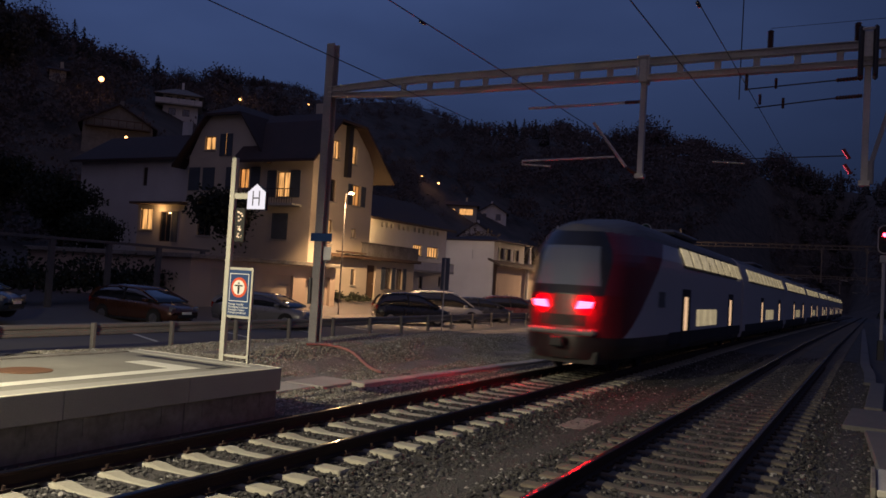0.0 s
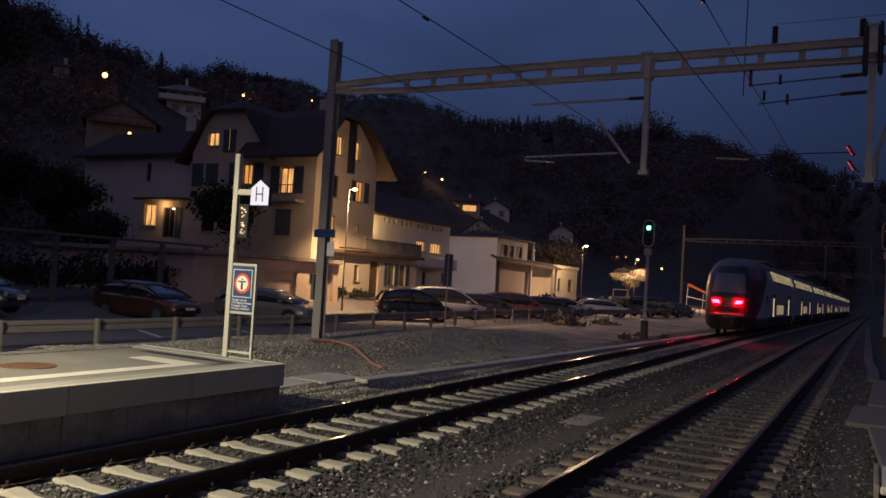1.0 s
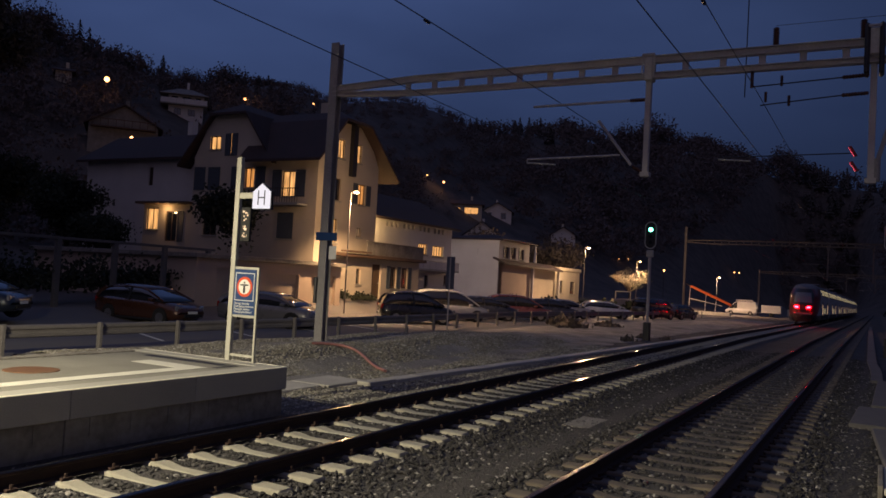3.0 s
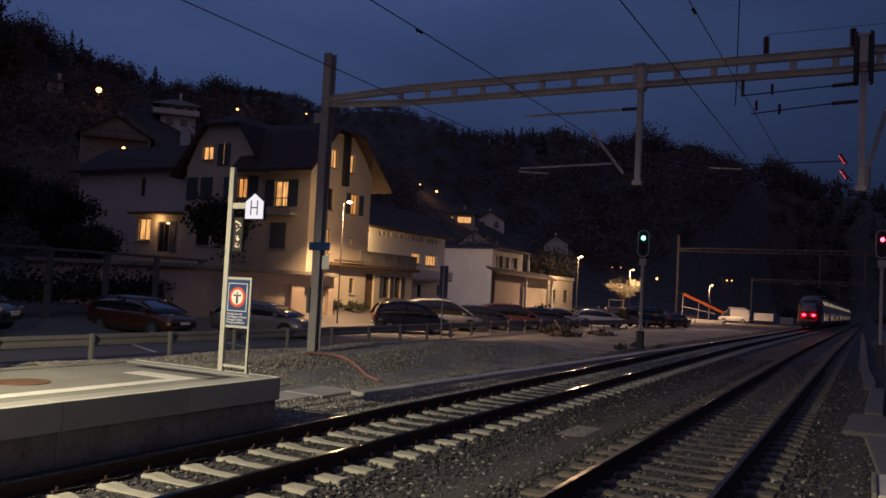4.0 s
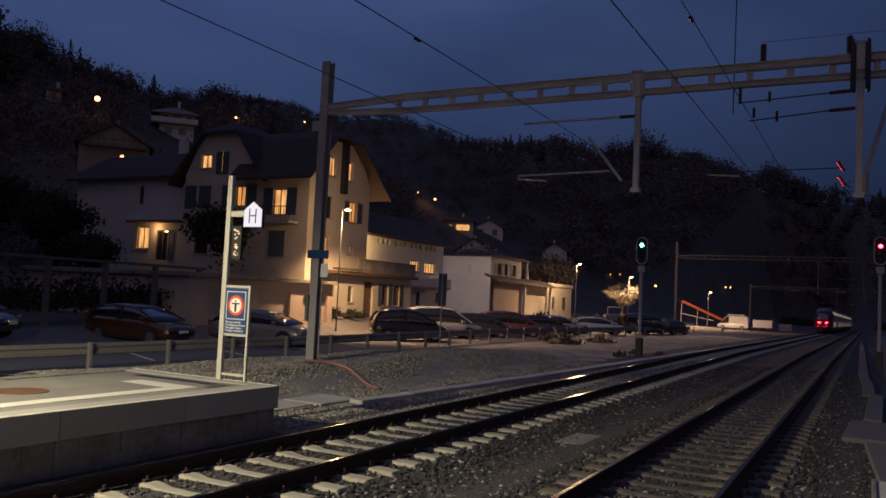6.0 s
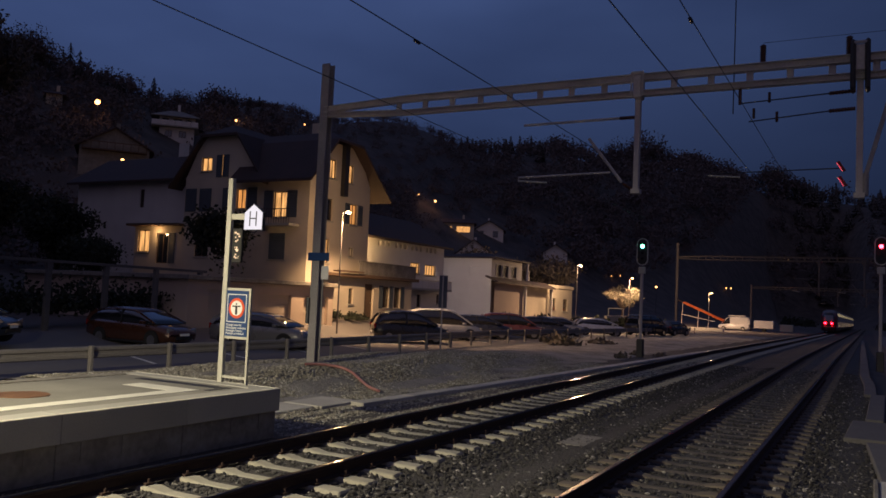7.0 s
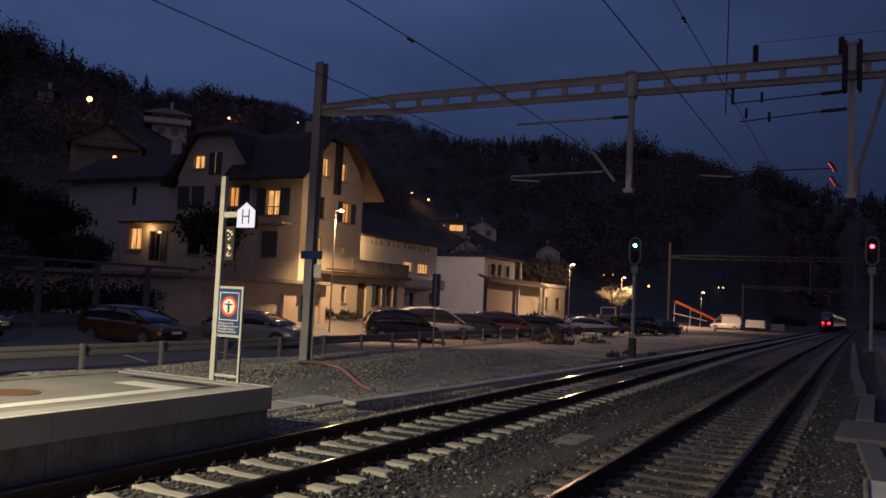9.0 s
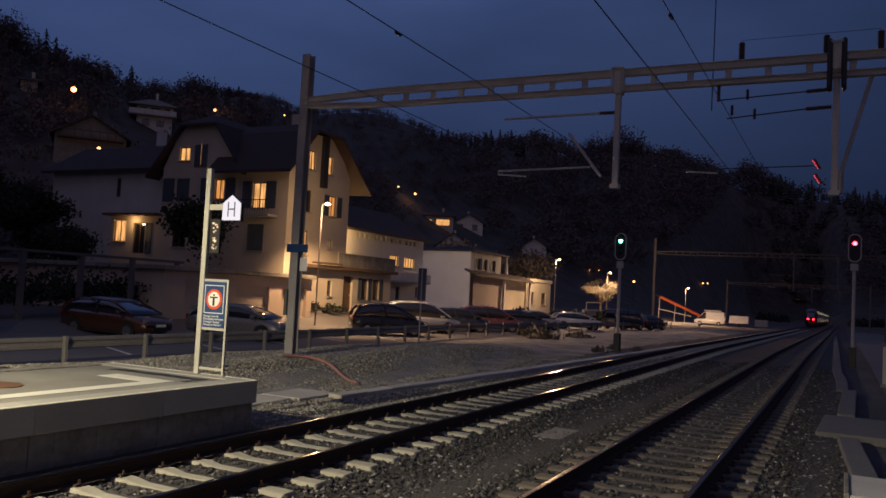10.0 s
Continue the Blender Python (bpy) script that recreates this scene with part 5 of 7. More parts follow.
def long_annex():
    bx, by, bz = -32.0, 45.5, 0.5
    h = thing("long_annex", (bx, by, bz), "white plastered annex with small vents under a tiled eave", "house")
    lit = [(9.2, 10.6, 3.55, 4.4), (11.5, 13.3, 3.5, 4.35)]
    vents = [(4.35 + 2.42 * (i // 3) + 0.66 * (i % 3), 0) for i in range(12)]
    holes = [*lit, *[(v[0], v[0] + 0.34, 5.36, 5.72) for v in vents if v[0] < 14.0], (13.7, 14.1, 1.2, 2.0), (10.4, 11.0, 0.9, 1.9)]
    w = part("wall", wall_mesh(14.7, -0.6, 6.15, holes), M["plaster_white"], h)
    placed(w, 0, 0, 0, 90)
    for a, b, c, d in lit:
        window(w, a, b, c, d, M["lit_room"], 3)
    window(w, 13.7, 14.1, 1.2, 2.0, M["glass"], 0); window(w, 10.4, 11.0, 0.9, 1.9, M["glass"], 0)
    for v in vents:
        if v[0] < 14.0:
            bm = bmesh.new()
            box(bm, v[0], v[0] + 0.34, 0.2, 0.24, 5.36, 5.72)
            part("vent", bm, M["black"], w)
    for L, x, y, r in ((7.0, -7.0, 0, 0), (7.0, 0, 14.7, 180)):
        e = part("wall", wall_mesh(L, -0.6, 6.15, []), M["plaster_white"], h)
        placed(e, x, y, 0, r)
        bm = bmesh.new()
        prism(bm, [(0.0, 6.154), (7.0, 6.154), (3.5, 8.0)], 0, 0.3)
        part("gable_top", bm, M["plaster_white"], e)
    roof_slab("roof", [[(0.6, -0.1, 5.95), (0.6, 15.3, 5.95), (-3.5, 15.3, 8.25), (-3.5, -0.1, 8.25)], [(-7.6, 15.3, 5.95), (-7.6, -0.1, 5.95), (-3.5, -0.1, 8.25), (-3.5, 15.3, 8.25)]], h)
    bm = bmesh.new()
    box(bm, 0.004, 1.2, 6.1, 14.1, 2.25, 2.4, 0.01)
    b = part("balcony", bm, M["concrete"], h)
    for i in range(8):
        bm = bmesh.new()
        box(bm, 1.13, 1.18, 6.1 + 1.0 * i + 0.01, 7.1 + 1.0 * i - 0.01, 2.404, 3.0, 0.01)
        part("balcony_panel", bm, M["plaster_white"], b)
    bm = bmesh.new()
    box(bm, 1.11, 1.20, 6.1, 14.1, 3.004, 3.06)
    part("handrail", bm, M["white_metal"], b)


def white_house():
    bx, by, bz = -37.9, 70.0, 0.45
    h = thing("white_house", (bx, by, bz), "white two-storey house with a shallow dark roof and lean-to carport", "house")
    w = part("wall", wall_mesh(5.9, -0.6, 5.85, [(3.6, 4.9, 4.0, 4.95)]), M["plaster_white"], h)
    bm = bmesh.new()
    for i in range(8):
        box(bm, 3.6, 4.9, 0.06, 0.09, 4.0 + i * 0.119, 4.11 + i * 0.119)
    part("roller_blind", bm, M["plaster_white"], w, "closed white roller blind")
    hs = [(1.4, 2.45, 4.1, 5.25), (3.0, 4.1, 4.1, 5.25), (5.2, 6.2, 4.1, 5.25)]
    w = part("wall", wall_mesh(7.6, -0.6, 5.85, hs), M["plaster_white"], h)
    placed(w, 5.9, 0, 0, 90)
    for a, b, c, d in hs:
        window(w, a, b, c, d, M["glass"])
        shutter(w, a - 0.42, a - 0.03, c, d)
    for L, x, y, r in ((5.9, 5.9, 7.6, 180), (7.6, 0, 7.6, 270)):
        placed(part("wall", wall_mesh(L, -0.6, 5.85, []), M["plaster_white"], h), x, y, 0, r)
    roof_slab("roof", [[(-0.6, -0.6, 5.86), (6.6, -0.6, 5.86), (4.0, 3.8, 6.5), (2.0, 3.8, 6.5)], [(6.6, -0.6, 5.86), (6.6, 8.2, 5.86), (4.0, 3.8, 6.5)], [(6.6, 8.2, 5.86), (-0.6, 8.2, 5.86), (2.0, 3.8, 6.5), (4.0, 3.8, 6.5)], [(-0.6, 8.2, 5.86), (-0.6, -0.6, 5.86), (2.0, 3.8, 6.5)]], h, thick=0.14)
    roof_slab("carport_roof", [[(5.6, -0.7, 4.15), (6.9, -0.7, 3.62), (6.9, 15.3, 3.42), (5.6, 15.3, 3.95)]], h)
    placed(part("wall", wall_mesh(7.2, -0.6, 3.6, []), M["plaster_pink"], h), 6.24, 0.1, 0, 90)
    w = part("wall", wall_mesh(8.0, -0.6, 3.5, []), M["plaster"], h)
    placed(w, 5.95, 7.64, 0, 90)
    for y in (7.3, 15.0):
        bm = bmesh.new()
        box(bm, 6.3, 6.55, y, y + 0.3, -0.6, 3.4)
        part("carport_post", bm, M["plaster_white"], h)
    return h


def flat_annex():
    bx, by, bz = -32.6, 85.4, 0.2
    h = thing("flat_roofed_annex", (bx, by, bz), "low cream flat-roofed annex lit by a street lamp", "house")
    hs = [(1.2, 2.6, 1.15, 2.6), (5.2, 6.7, 1.1, 2.55)]
    w = part("wall", wall_mesh(8.4, -0.6, 3.7, hs), M["plaster"], h)
    placed(w, 0.6, 0, 0, 90)
    for a, b, c, d in hs:
        window(w, a, b, c, d, M["glass"])
    placed(part("wall", wall_mesh(5.0, -0.6, 3.7, []), M["plaster"], h), -4.4, 0, 0, 0)
    placed(part("wall", wall_mesh(5.0, -0.6, 3.7, []), M["plaster"], h), 0.6, 8.4, 0, 180)
    bm = bmesh.new()
    box(bm, -4.5, 0.75, -0.15, 8.55, 3.704, 4.1, 0.03)
    part("roof_edge", bm, M["plaster"], h)
    bm = bmesh.new()
    bar(bm, (-0.6, -3.2, 3.6), (-0.6, -3.2, 6.2), 0.25, 10, 0.06)
    part("closed_parasol", bm, M["plaster_white"], h, "closed white parasol")


def plain_house(x, y, z, w, d, hgt, rz, label, lit=(), mat="plaster_white", pitch=1.6, balcony=False, holes=None, lit_holes=False, gable_holes=()):
    """A hillside house: walls with windows, gabled roof."""
    h = thing("hillside_house", (x, y, z, 0, 0, rz), label, "house", "hillside houses")
    n = max(2, int(w / 2.4))
    front, kinds = [], []
    for fl in range(int(hgt / 2.7)):
        for i in range(n):
            u = (i + 0.5) * w / n
            front.append((u - 0.55, u + 0.55, 0.9 + 2.7 * fl, 2.2 + 2.7 * fl))
            kinds.append((fl, i) in lit)
    if holes:
        front, kinds = holes, [lit_holes] * len(holes)
    f = part("wall", wall_mesh(w, -3.0, hgt, front), M[mat], h)
    for q, k in zip(front, kinds):
        window(f, *q, M["lit_room"] if k else M["glass"], 1, False)
    for L, xx, yy, r in ((d, w, 0, 90), (w, w, d, 180), (d, 0, d, 270)):
        gh = list(gable_holes) if r == 270 else []
        e = placed(part("wall", wall_mesh(L, -3.0, hgt, gh), M[mat], h), xx, yy, 0, r)
        for q in gh:
            window(e, *q, M["glass"], 1, False)
        if L == d:
            bm = bmesh.new()
            prism(bm, [(0.0, hgt + 0.004), (d, hgt + 0.004), (d / 2, hgt + pitch)], 0, 0.3)
            part("gable_top", bm, M[mat], e)
    o = 0.6
    roof_slab("roof", [[(-o, -o, hgt - 0.12), (w + o, -o, hgt - 0.12), (w + o, d / 2, hgt + pitch + 0.12), (-o, d / 2, hgt + pitch + 0.12)], [(w + o, d + o, hgt - 0.12), (-o, d + o, hgt - 0.12), (-o, d / 2, hgt + pitch + 0.12), (w + o, d / 2, hgt + pitch + 0.12)]], h)
    if balcony:
        bm = bmesh.new()
        box(bm, -0.3, w + 0.3, -1.3, -0.004, 2.55, 2.7); box(bm, -0.3, w + 0.3, -1.3, -1.22, 2.704, 3.6)
        part("balcony", bm, M[mat], h)
    bm = bmesh.new()
    box(bm, w * 0.6, w * 0.6 + 0.5, d * 0.5, d * 0.5 + 0.5, hgt + 0.3, hgt + pitch + 1.1)
    part("chimney", bm, M[mat], h)
    return h


tall_house()
garage_block()
low_wing()
long_annex()
white_house()
flat_annex()
# west wing behind the tall house, with a lit porch
wing = plain_house(-52.0, 39.6, 3.0, 11.4, 6.0, 6.6, 0, "grey plastered house wing with a narrow window", mat="plaster_white", pitch=2.0, holes=[(6.5, 6.95, 4.6, 5.9)])
p = thing("lit_porch", (-44.9, 38.9, 4.0), "plastered porch with a lit window under a flat roof", "porch")
w = part("wall", wall_mesh(4.5, -3.5, 2.2, [(0.3, 1.4, 0.45, 1.95), (2.1, 3.2, -0.3, 1.75)]), M["plaster"], p)
window(w, 0.3, 1.4, 0.45, 1.95, M["lit_room"]); window(w, 2.1, 3.2, -0.3, 1.75, M["glass"], 1, False); shutter(w, 3.3, 3.85, -0.3, 1.75)
bm = bmesh.new(); box(bm, -0.3, 4.7, -0.6, 0.9, 2.204, 2.36, 0.02); part("roof_slab", bm, M["wood"], p)
# houses and lamps on the hillside
CLEAR = []


def hill_house(cx, cy, w, d, hgt, rz, label, **k):
    CLEAR.append((cx, cy)); CLEAR.append((cx * 0.88, cy * 0.88))
    a = radians(rz)
    x, y = cx - math.cos(a) * w / 2, cy - math.sin(a) * w / 2
    return plain_house(x, y, ground_z(cx, cy) - 0.3, w, d, hgt, rz, label, **k)


def villa():
    """A villa on the hillside: narrow base, wide balcony band, set-back upper storey, low hipped roof."""
    x, y, z = -111.2, 103.5, 28.8
    CLEAR.append((x, y)); CLEAR.append((x * 0.88, y * 0.88))
    h = thing("hillside_villa", (x, y, z, 0, 0, 45), "pale villa with a wide balcony and a low hipped roof", "house", "hillside houses")
    w = placed(part("wall", wall_mesh(6.0, -4.0, 2.0, [(1.0, 2.2, 0.3, 1.5), (3.4, 4.6, 0.3, 1.5)]), M["plaster_white"], h), -2.6, 0, 0, 0)
    window(w, 1.0, 2.2, 0.3, 1.5, M["glass"], 1, False); window(w, 3.4, 4.6, 0.3, 1.5, M["glass"], 1, False)
    for L, xx, yy, r in ((5.5, 3.4, 0, 90), (6.0, 3.4, 5.5, 180), (5.5, -2.6, 5.5, 270)):
        placed(part("wall", wall_mesh(L, -4.0, 2.0, []), M["plaster_white"], h), xx, yy, 0, r)
    bm = bmesh.new(); box(bm, -3.9, 4.1, -1.5, 6.0, 2.004, 2.2, 0.02)
    b = part("balcony", bm, M["concrete"], h)
    for k in range(6):
        bm = bmesh.new(); box(bm, -3.9 + 8.0 * k / 6 + 0.02, -3.9 + 8.0 * (k + 1) / 6 - 0.02, -1.5, -1.4, 2.204, 3.05, 0.01)
        part("parapet_panel", bm, M["plaster_white"], b)
    holes = [(0.5, 1.6, 0.1, 1.5), (2.4, 3.9, 0.1, 1.5), (4.7, 5.6, 0.4, 1.5)]
    w = placed(part("wall", wall_mesh(6.2, 0.0, 1.75, holes), M["plaster_white"], h), -2.7, 0.2, 2.204, 0)
    for q in holes:
        window(w, *q, M["glass"], 1, False)
    for L, xx, yy, r in ((5.2, 3.5, 0.2, 90), (6.2, 3.5, 5.4, 180), (5.2, -2.7, 5.4, 270)):
        placed(part("wall", wall_mesh(L, 0.0, 1.75, []), M["plaster_white"], h), xx, yy, 2.204, r)
    A, B, C, D, E1, E2 = (-4.1, -1.2, 3.96), (4.3, -1.2, 3.96), (4.3, 6.4, 3.96), (-4.1, 6.4, 3.96), (-1.0, 2.6, 5.6), (1.2, 2.6, 5.6)
    # pale roof material: the sky's grey reflection is put into its colour
    roof_slab("roof", [[A, B, E2, E1], [B, C, E2], [C, D, E1, E2], [D, A, E1]], h, M["concrete_old"], 0.15)
    bm = bmesh.new(); box(bm, 0.3, 0.75, 2.9, 3.35, 4.8, 6.9); part("chimney", bm, M["plaster_white"], h)


villa()
chalet = plain_house(-96.6, 73.6, 17.2, 7.0, 8.6, 3.0, -40, "dim chalet with a broad gable and a balcony on the hillside", mat="concrete_old", pitch=2.6)
CLEAR += [(-89.5, 72.5), (-81.0, 66.0)]
bm = bmesh.new(); box(bm, 7.004, 8.2, 0.3, 8.3, 2.4, 2.55, 0.02)
b = part("balcony", bm, M["wood"], chalet)
for k in range(9):
    bm = bmesh.new(); box(bm, 8.12, 8.17, 0.4 + 0.97 * k, 0.48 + 0.97 * k, 2.55, 3.4); part("baluster", bm, M["wood"], b)
bm = bmesh.new(); box(bm, 8.08, 8.2, 0.3, 8.3, 3.4, 3.5); part("handrail", bm, M["wood"], b)
plain_house(-117.2, 82.0, 30.8, 2.3, 2.3, 1.7, 50, "small plastered outbuilding among hillside trees", mat="plaster", pitch=0.4, holes=[(0.9, 1.4, 0.6, 1.1)])
hill_house(-87.4, 171.5, 7.1, 6.0, 2.9, 26, "low hillside house with a lit window", mat="plaster", pitch=1.0, holes=[(1.3, 1.9, 0.6, 1.9), (2.9, 6.2, 0.5, 2.0)], lit_holes=True)
plain_house(-83.3, 188.6, 18.4, 7.4, 7.3, 2.0, 114, "white gabled hillside house", pitch=2.3, gable_holes=((1.2, 2.2, 0.3, 1.7), (4.6, 5.9, 0.1, 1.7)))
CLEAR += [(-86.0, 188.0), (-77.0, 168.0), (-81.0, 178.0)]
hill_house(-72.6, 159.8, 11.0, 8.0, 2.7, 112, "pale gabled house above the white house", pitch=3.2, mat="plaster_white")
hill_house(-68.6, 196.1, 7.0, 6.0, 5.0, 110, "pale house among trees at the foot of the hill", pitch=2.0, mat="plaster_white")


def hill_lamp(x, y, z, watts, r=0.16):
    g = ground_z(x, y)
    s = thing("hillside_lamp", (x, y, g), "distant warm lamp shining on the hillside", "lamp", "hillside lamps")
    h = max(0.8, z - g)
    bm = bmesh.new(); bar(bm, (0, 0, -0.5), (0, 0, h), 0.05, 6); part("pole", bm, M["dark_metal"], s)
    bm = bmesh.new(); bmesh.ops.create_icosphere(bm, subdivisions=2, radius=r, matrix=Matrix.Translation((0, 0, h + r * 0.6))); part("lit_bulb", bm, M["hill_lamp_glow"], s)
    if watts:
        point_lamp("hillside_light", (x * 0.985, y * 0.985, g + h + 0.4), watts, (1.0, 0.55, 0.24), 0.2)


# first bulb widened so that its size stands for the lamp's halo
hill_lamp(-101.6, 79.5, 28.8, 80, 0.40)
hill_lamp(-115.7, 123.9, 36.8, 60, 0.22)
hill_lamp(-123.7, 156.5, 43.5, 0, 0.16)
hill_lamp(-121.6, 158.0, 43.3, 0, 0.13)
hill_lamp(-94.6, 172.2, 25.9, 120, 0.26)
hill_lamp(-98.5, 170.6, 25.9, 0, 0.18)
hill_lamp(-82.8, 69.0, 17.6, 22, 0.20)
hill_lamp(-65.0, 224.3, 10.7, 0, 0.2)
hill_lamp(-63.0, 226.0, 10.9, 0, 0.16)
hill_lamp(-50.2, 332.7, 11.3, 0, 0.22)
hill_lamp(-48.6, 334.0, 11.3, 0, 0.22)
hill_lamp(-38.5, 165.0, 6.4, 0, 0.2)


# ---- cars ----
def car(place, rz, colour, label, L=4.2, W=1.76, H=1.48, style="hatch"):
    """A parked car whose nose points to +x before it is turned by rz."""
    x, y, z = place
    c = thing("parked_car", (x, y, z, 0, 0, rz), label, "car", "parked cars")
    k = L / 4.2
    P = car_paint(colour)
    hw = W / 2
    # lower body: stations from tail to nose: x, sill, shoulder, width
    if style == "van":
        st = [(-2.10, 0.45, 1.05, 0.92), (-2.02, 0.28, 1.12, 0.98), (-1.2, 0.24, 1.14, 1.0), (0.6, 0.24, 1.14, 1.0), (1.2, 0.24, 1.08, 1.0), (1.75, 0.26, 0.98, 0.97), (2.0, 0.30, 0.86, 0.90), (2.10, 0.42, 0.70, 0.80)]
    else:
        st = [(-2.10, 0.45, 0.86, 0.86), (-2.02, 0.28, 0.98, 0.95), (-1.5, 0.22, 1.0, 1.0), (-0.4, 0.2, 0.97, 1.0), (0.7, 0.2, 0.95, 1.0), (1.3, 0.22, 0.90, 0.99), (1.8, 0.24, 0.80, 0.94), (2.02, 0.30, 0.70, 0.84), (2.10, 0.42, 0.60, 0.72)]
    bm = bmesh.new()
    rings = []
    for sx, z0, z1, w in st:
        h = hw * w
        r = [(sx * k, h * 0.90, z0), (sx * k, h, z0 + 0.14), (sx * k, h * 1.0, (z0 + z1) / 2), (sx * k, h * 0.985, z1 - 0.12), (sx * k, h * 0.90, z1), (sx * k, h * 0.45, z1 + 0.035)]
        rings.append(r + [(a, -b, d) for a, b, d in reversed(r)])
    loft(bm, rings)
    body = part("body", bm, P, c, smooth=True)
    # cabin: a rounded greenhouse of glass with a painted roof and pillars
    shapes = {
        "van": ((-2.06, 0.0), (-2.03, 0.5), (-1.99, 0.9), (-1.75, 1.0), (-0.2, 1.0), (0.62, 0.97), (0.92, 0.80), (1.30, 0.38), (1.62, 0.0)),
        "estate": ((-2.03, 0.0), (-1.97, 0.45), (-1.82, 0.84), (-1.40, 0.98), (-0.45, 1.02), (0.22, 0.97), (0.60, 0.77), (1.05, 0.38), (1.45, 0.0)),
        "hatch": ((-1.99, 0.0), (-1.88, 0.42), (-1.64, 0.80), (-1.20, 0.96), (-0.50, 1.02), (0.15, 0.97), (0.55, 0.77), (1.00, 0.38), (1.42, 0.0)),
    }
    belt_z = 1.10 if style == "van" else 0.96
    hb, hr = hw * 0.93, hw * 0.72
    cab = [(x * k, f, belt_z + (H - belt_z) * f) for x, f in shapes[style]]

    def flank(f):
        return hb - (hb - hr) * f
    rings = []
    for sx, f, zt in cab:
        w = flank(f)
        r = [(sx, hb, belt_z - 0.05), (sx, flank(f * 0.6), belt_z + 0.6 * (zt - belt_z)), (sx, w - 0.02, zt - 0.07 * f), (sx, w * 0.80, zt), (sx, w * 0.40, zt + 0.015)]
        rings.append(r + [(a, -b, d) for a, b, d in reversed(r)])
    bm = bmesh.new()
    loft(bm, rings)
    part("window_glass", bm, M["glass"], c, smooth=True)
    rings = []
    for q, (sx, f, zt) in enumerate(cab[2:7]):
        w = flank(f)
        sx += (-0.03 if q == 0 else 0.03 if q == 4 else 0.0)
        r = [(sx, w + 0.010, zt - 0.10), (sx, w - 0.005, zt - 0.05), (sx, w * 0.80, zt + 0.014), (sx, w * 0.40, zt + 0.03)]
        rings.append(r + [(a, -b, d) for a, b, d in reversed(r)])
    bm = bmesh.new()
    loft(bm, rings)
    part("roof", bm, P, c, smooth=True)
    bm = bmesh.new()
    box(bm, -1.0 * k, 1.05 * k, -hw * 0.985, hw * 0.985, 0.17, 0.27, 0.02)
    part("sill", bm, M["black"], c)
    for s in (-1, 1):
        def side(q, lift=0.0):
            sx, f, zt = cab[q]
            return Vector((sx, s * (flank(f) + 0.004), zt - 0.06 * f + lift))
        for wide, chain in ((0.17, (0, 1, 2)), (0.07, (6, 7, 8))):
            bm = bmesh.new()
            for u, v in zip(chain, chain[1:]):
                beam(bm, side(u), side(v), wide, 0.04, (0, 1, 0))
            part("pillar", bm, P, c)
        bm = bmesh.new()
        beam(bm, (-0.28 * k, s * (hb + 0.006), belt_z - 0.02), (-0.36 * k, s * (hr + 0.012), H - 0.06), 0.08, 0.03, (0, 1, 0))
        part("pillar", bm, M["black"], c)
        bm = bmesh.new()
        loft(bm, [[(1.93 * k - q, s * (hw * 0.84 - d), z) for d, z in ((0, 0.62), (0.34, 0.60), (0.32, 0.72), (0.0, 0.80))] for q in (0.0, -0.10)])
        part("headlight", bm, M["lens"], c)
        bm = bmesh.new()
        box(bm, -2.09 * k, -1.98 * k, s * hw * 0.80 - 0.12, s * hw * 0.80 + 0.10, 0.74, 0.98, 0.02)
        part("tail_lamp", bm, M["tail"], c)
        bm = bmesh.new()
        box(bm, 0.86 * k, 1.05 * k, s * (hw + 0.07) - 0.09, s * (hw + 0.07) + 0.09, 0.93, 1.06, 0.02)
        part("wing_mirror", bm, P, c)
    bm = bmesh.new()
    box(bm, 2.0 * k, 2.13 * k, -hw * 0.5, hw * 0.5, 0.36, 0.48, 0.01)
    part("grille", bm, M["black"], c)
    for sx in (-2.115, 2.135):
        bm = bmesh.new()
        box(bm, sx * k - 0.006, sx * k + 0.006, -0.25, 0.25, 0.50, 0.60)
        part("blank_plate", bm, M["sign_white"], c)
    for sx in (-1.28, 1.32):
        for s in (-1, 1):
            bm = bmesh.new()
            bar(bm, (sx * k, s * (hw - 0.20), 0.325), (sx * k, s * (hw + 0.012), 0.325), 0.325, 22)
            wh = part("wheel", bm, M["tyre"], c)
            bm = bmesh.new()
            bar(bm, (sx * k, s * (hw + 0.004), 0.31), (sx * k, s * (hw + 0.014), 0.31), 0.20, 14)
            for q in range(5):
                a = q * 1.2566
                beam(bm, (sx * k, s * (hw + 0.016), 0.31), (sx * k + 0.19 * math.cos(a), s * (hw + 0.016), 0.31 + 0.19 * math.sin(a)), 0.05, 0.02, (0, 1, 0))
            part("rim", bm, M["rim"], wh)
            bm = bmesh.new()
            bar(bm, (sx * k, s * (hw - 0.1), 0.33), (sx * k, s * (hw + 0.002), 0.33), 0.37, 20)
            part("wheel_arch", bm, M["black"], c)
    return c


def lot(x, y):
    return (x, y, ground_z(x, y) + 0.04)


car(lot(-27.2, 16.2), 28, (0.02, 0.03, 0.05), "dark blue car parked with its nose to the guard rail")
car(lot(-25.8, 23.0), 2, (0.085, 0.034, 0.018), "dark brown car parked in the car park", L=4.5, H=1.5)
car(lot(-23.0, 27.1), 12, (0.20, 0.195, 0.20), "silver-grey car parked beside the garages", L=4.4, H=1.45)
car(lot(-21.9, 37.6), 42, (0.018, 0.018, 0.02), "black hatchback parked by the guard rail", L=4.1, H=1.66)
car(lot(-22.5, 42.6), 42, (0.42, 0.43, 0.45), "pale silver people carrier in the parking row", L=4.6, H=1.80, style="estate")
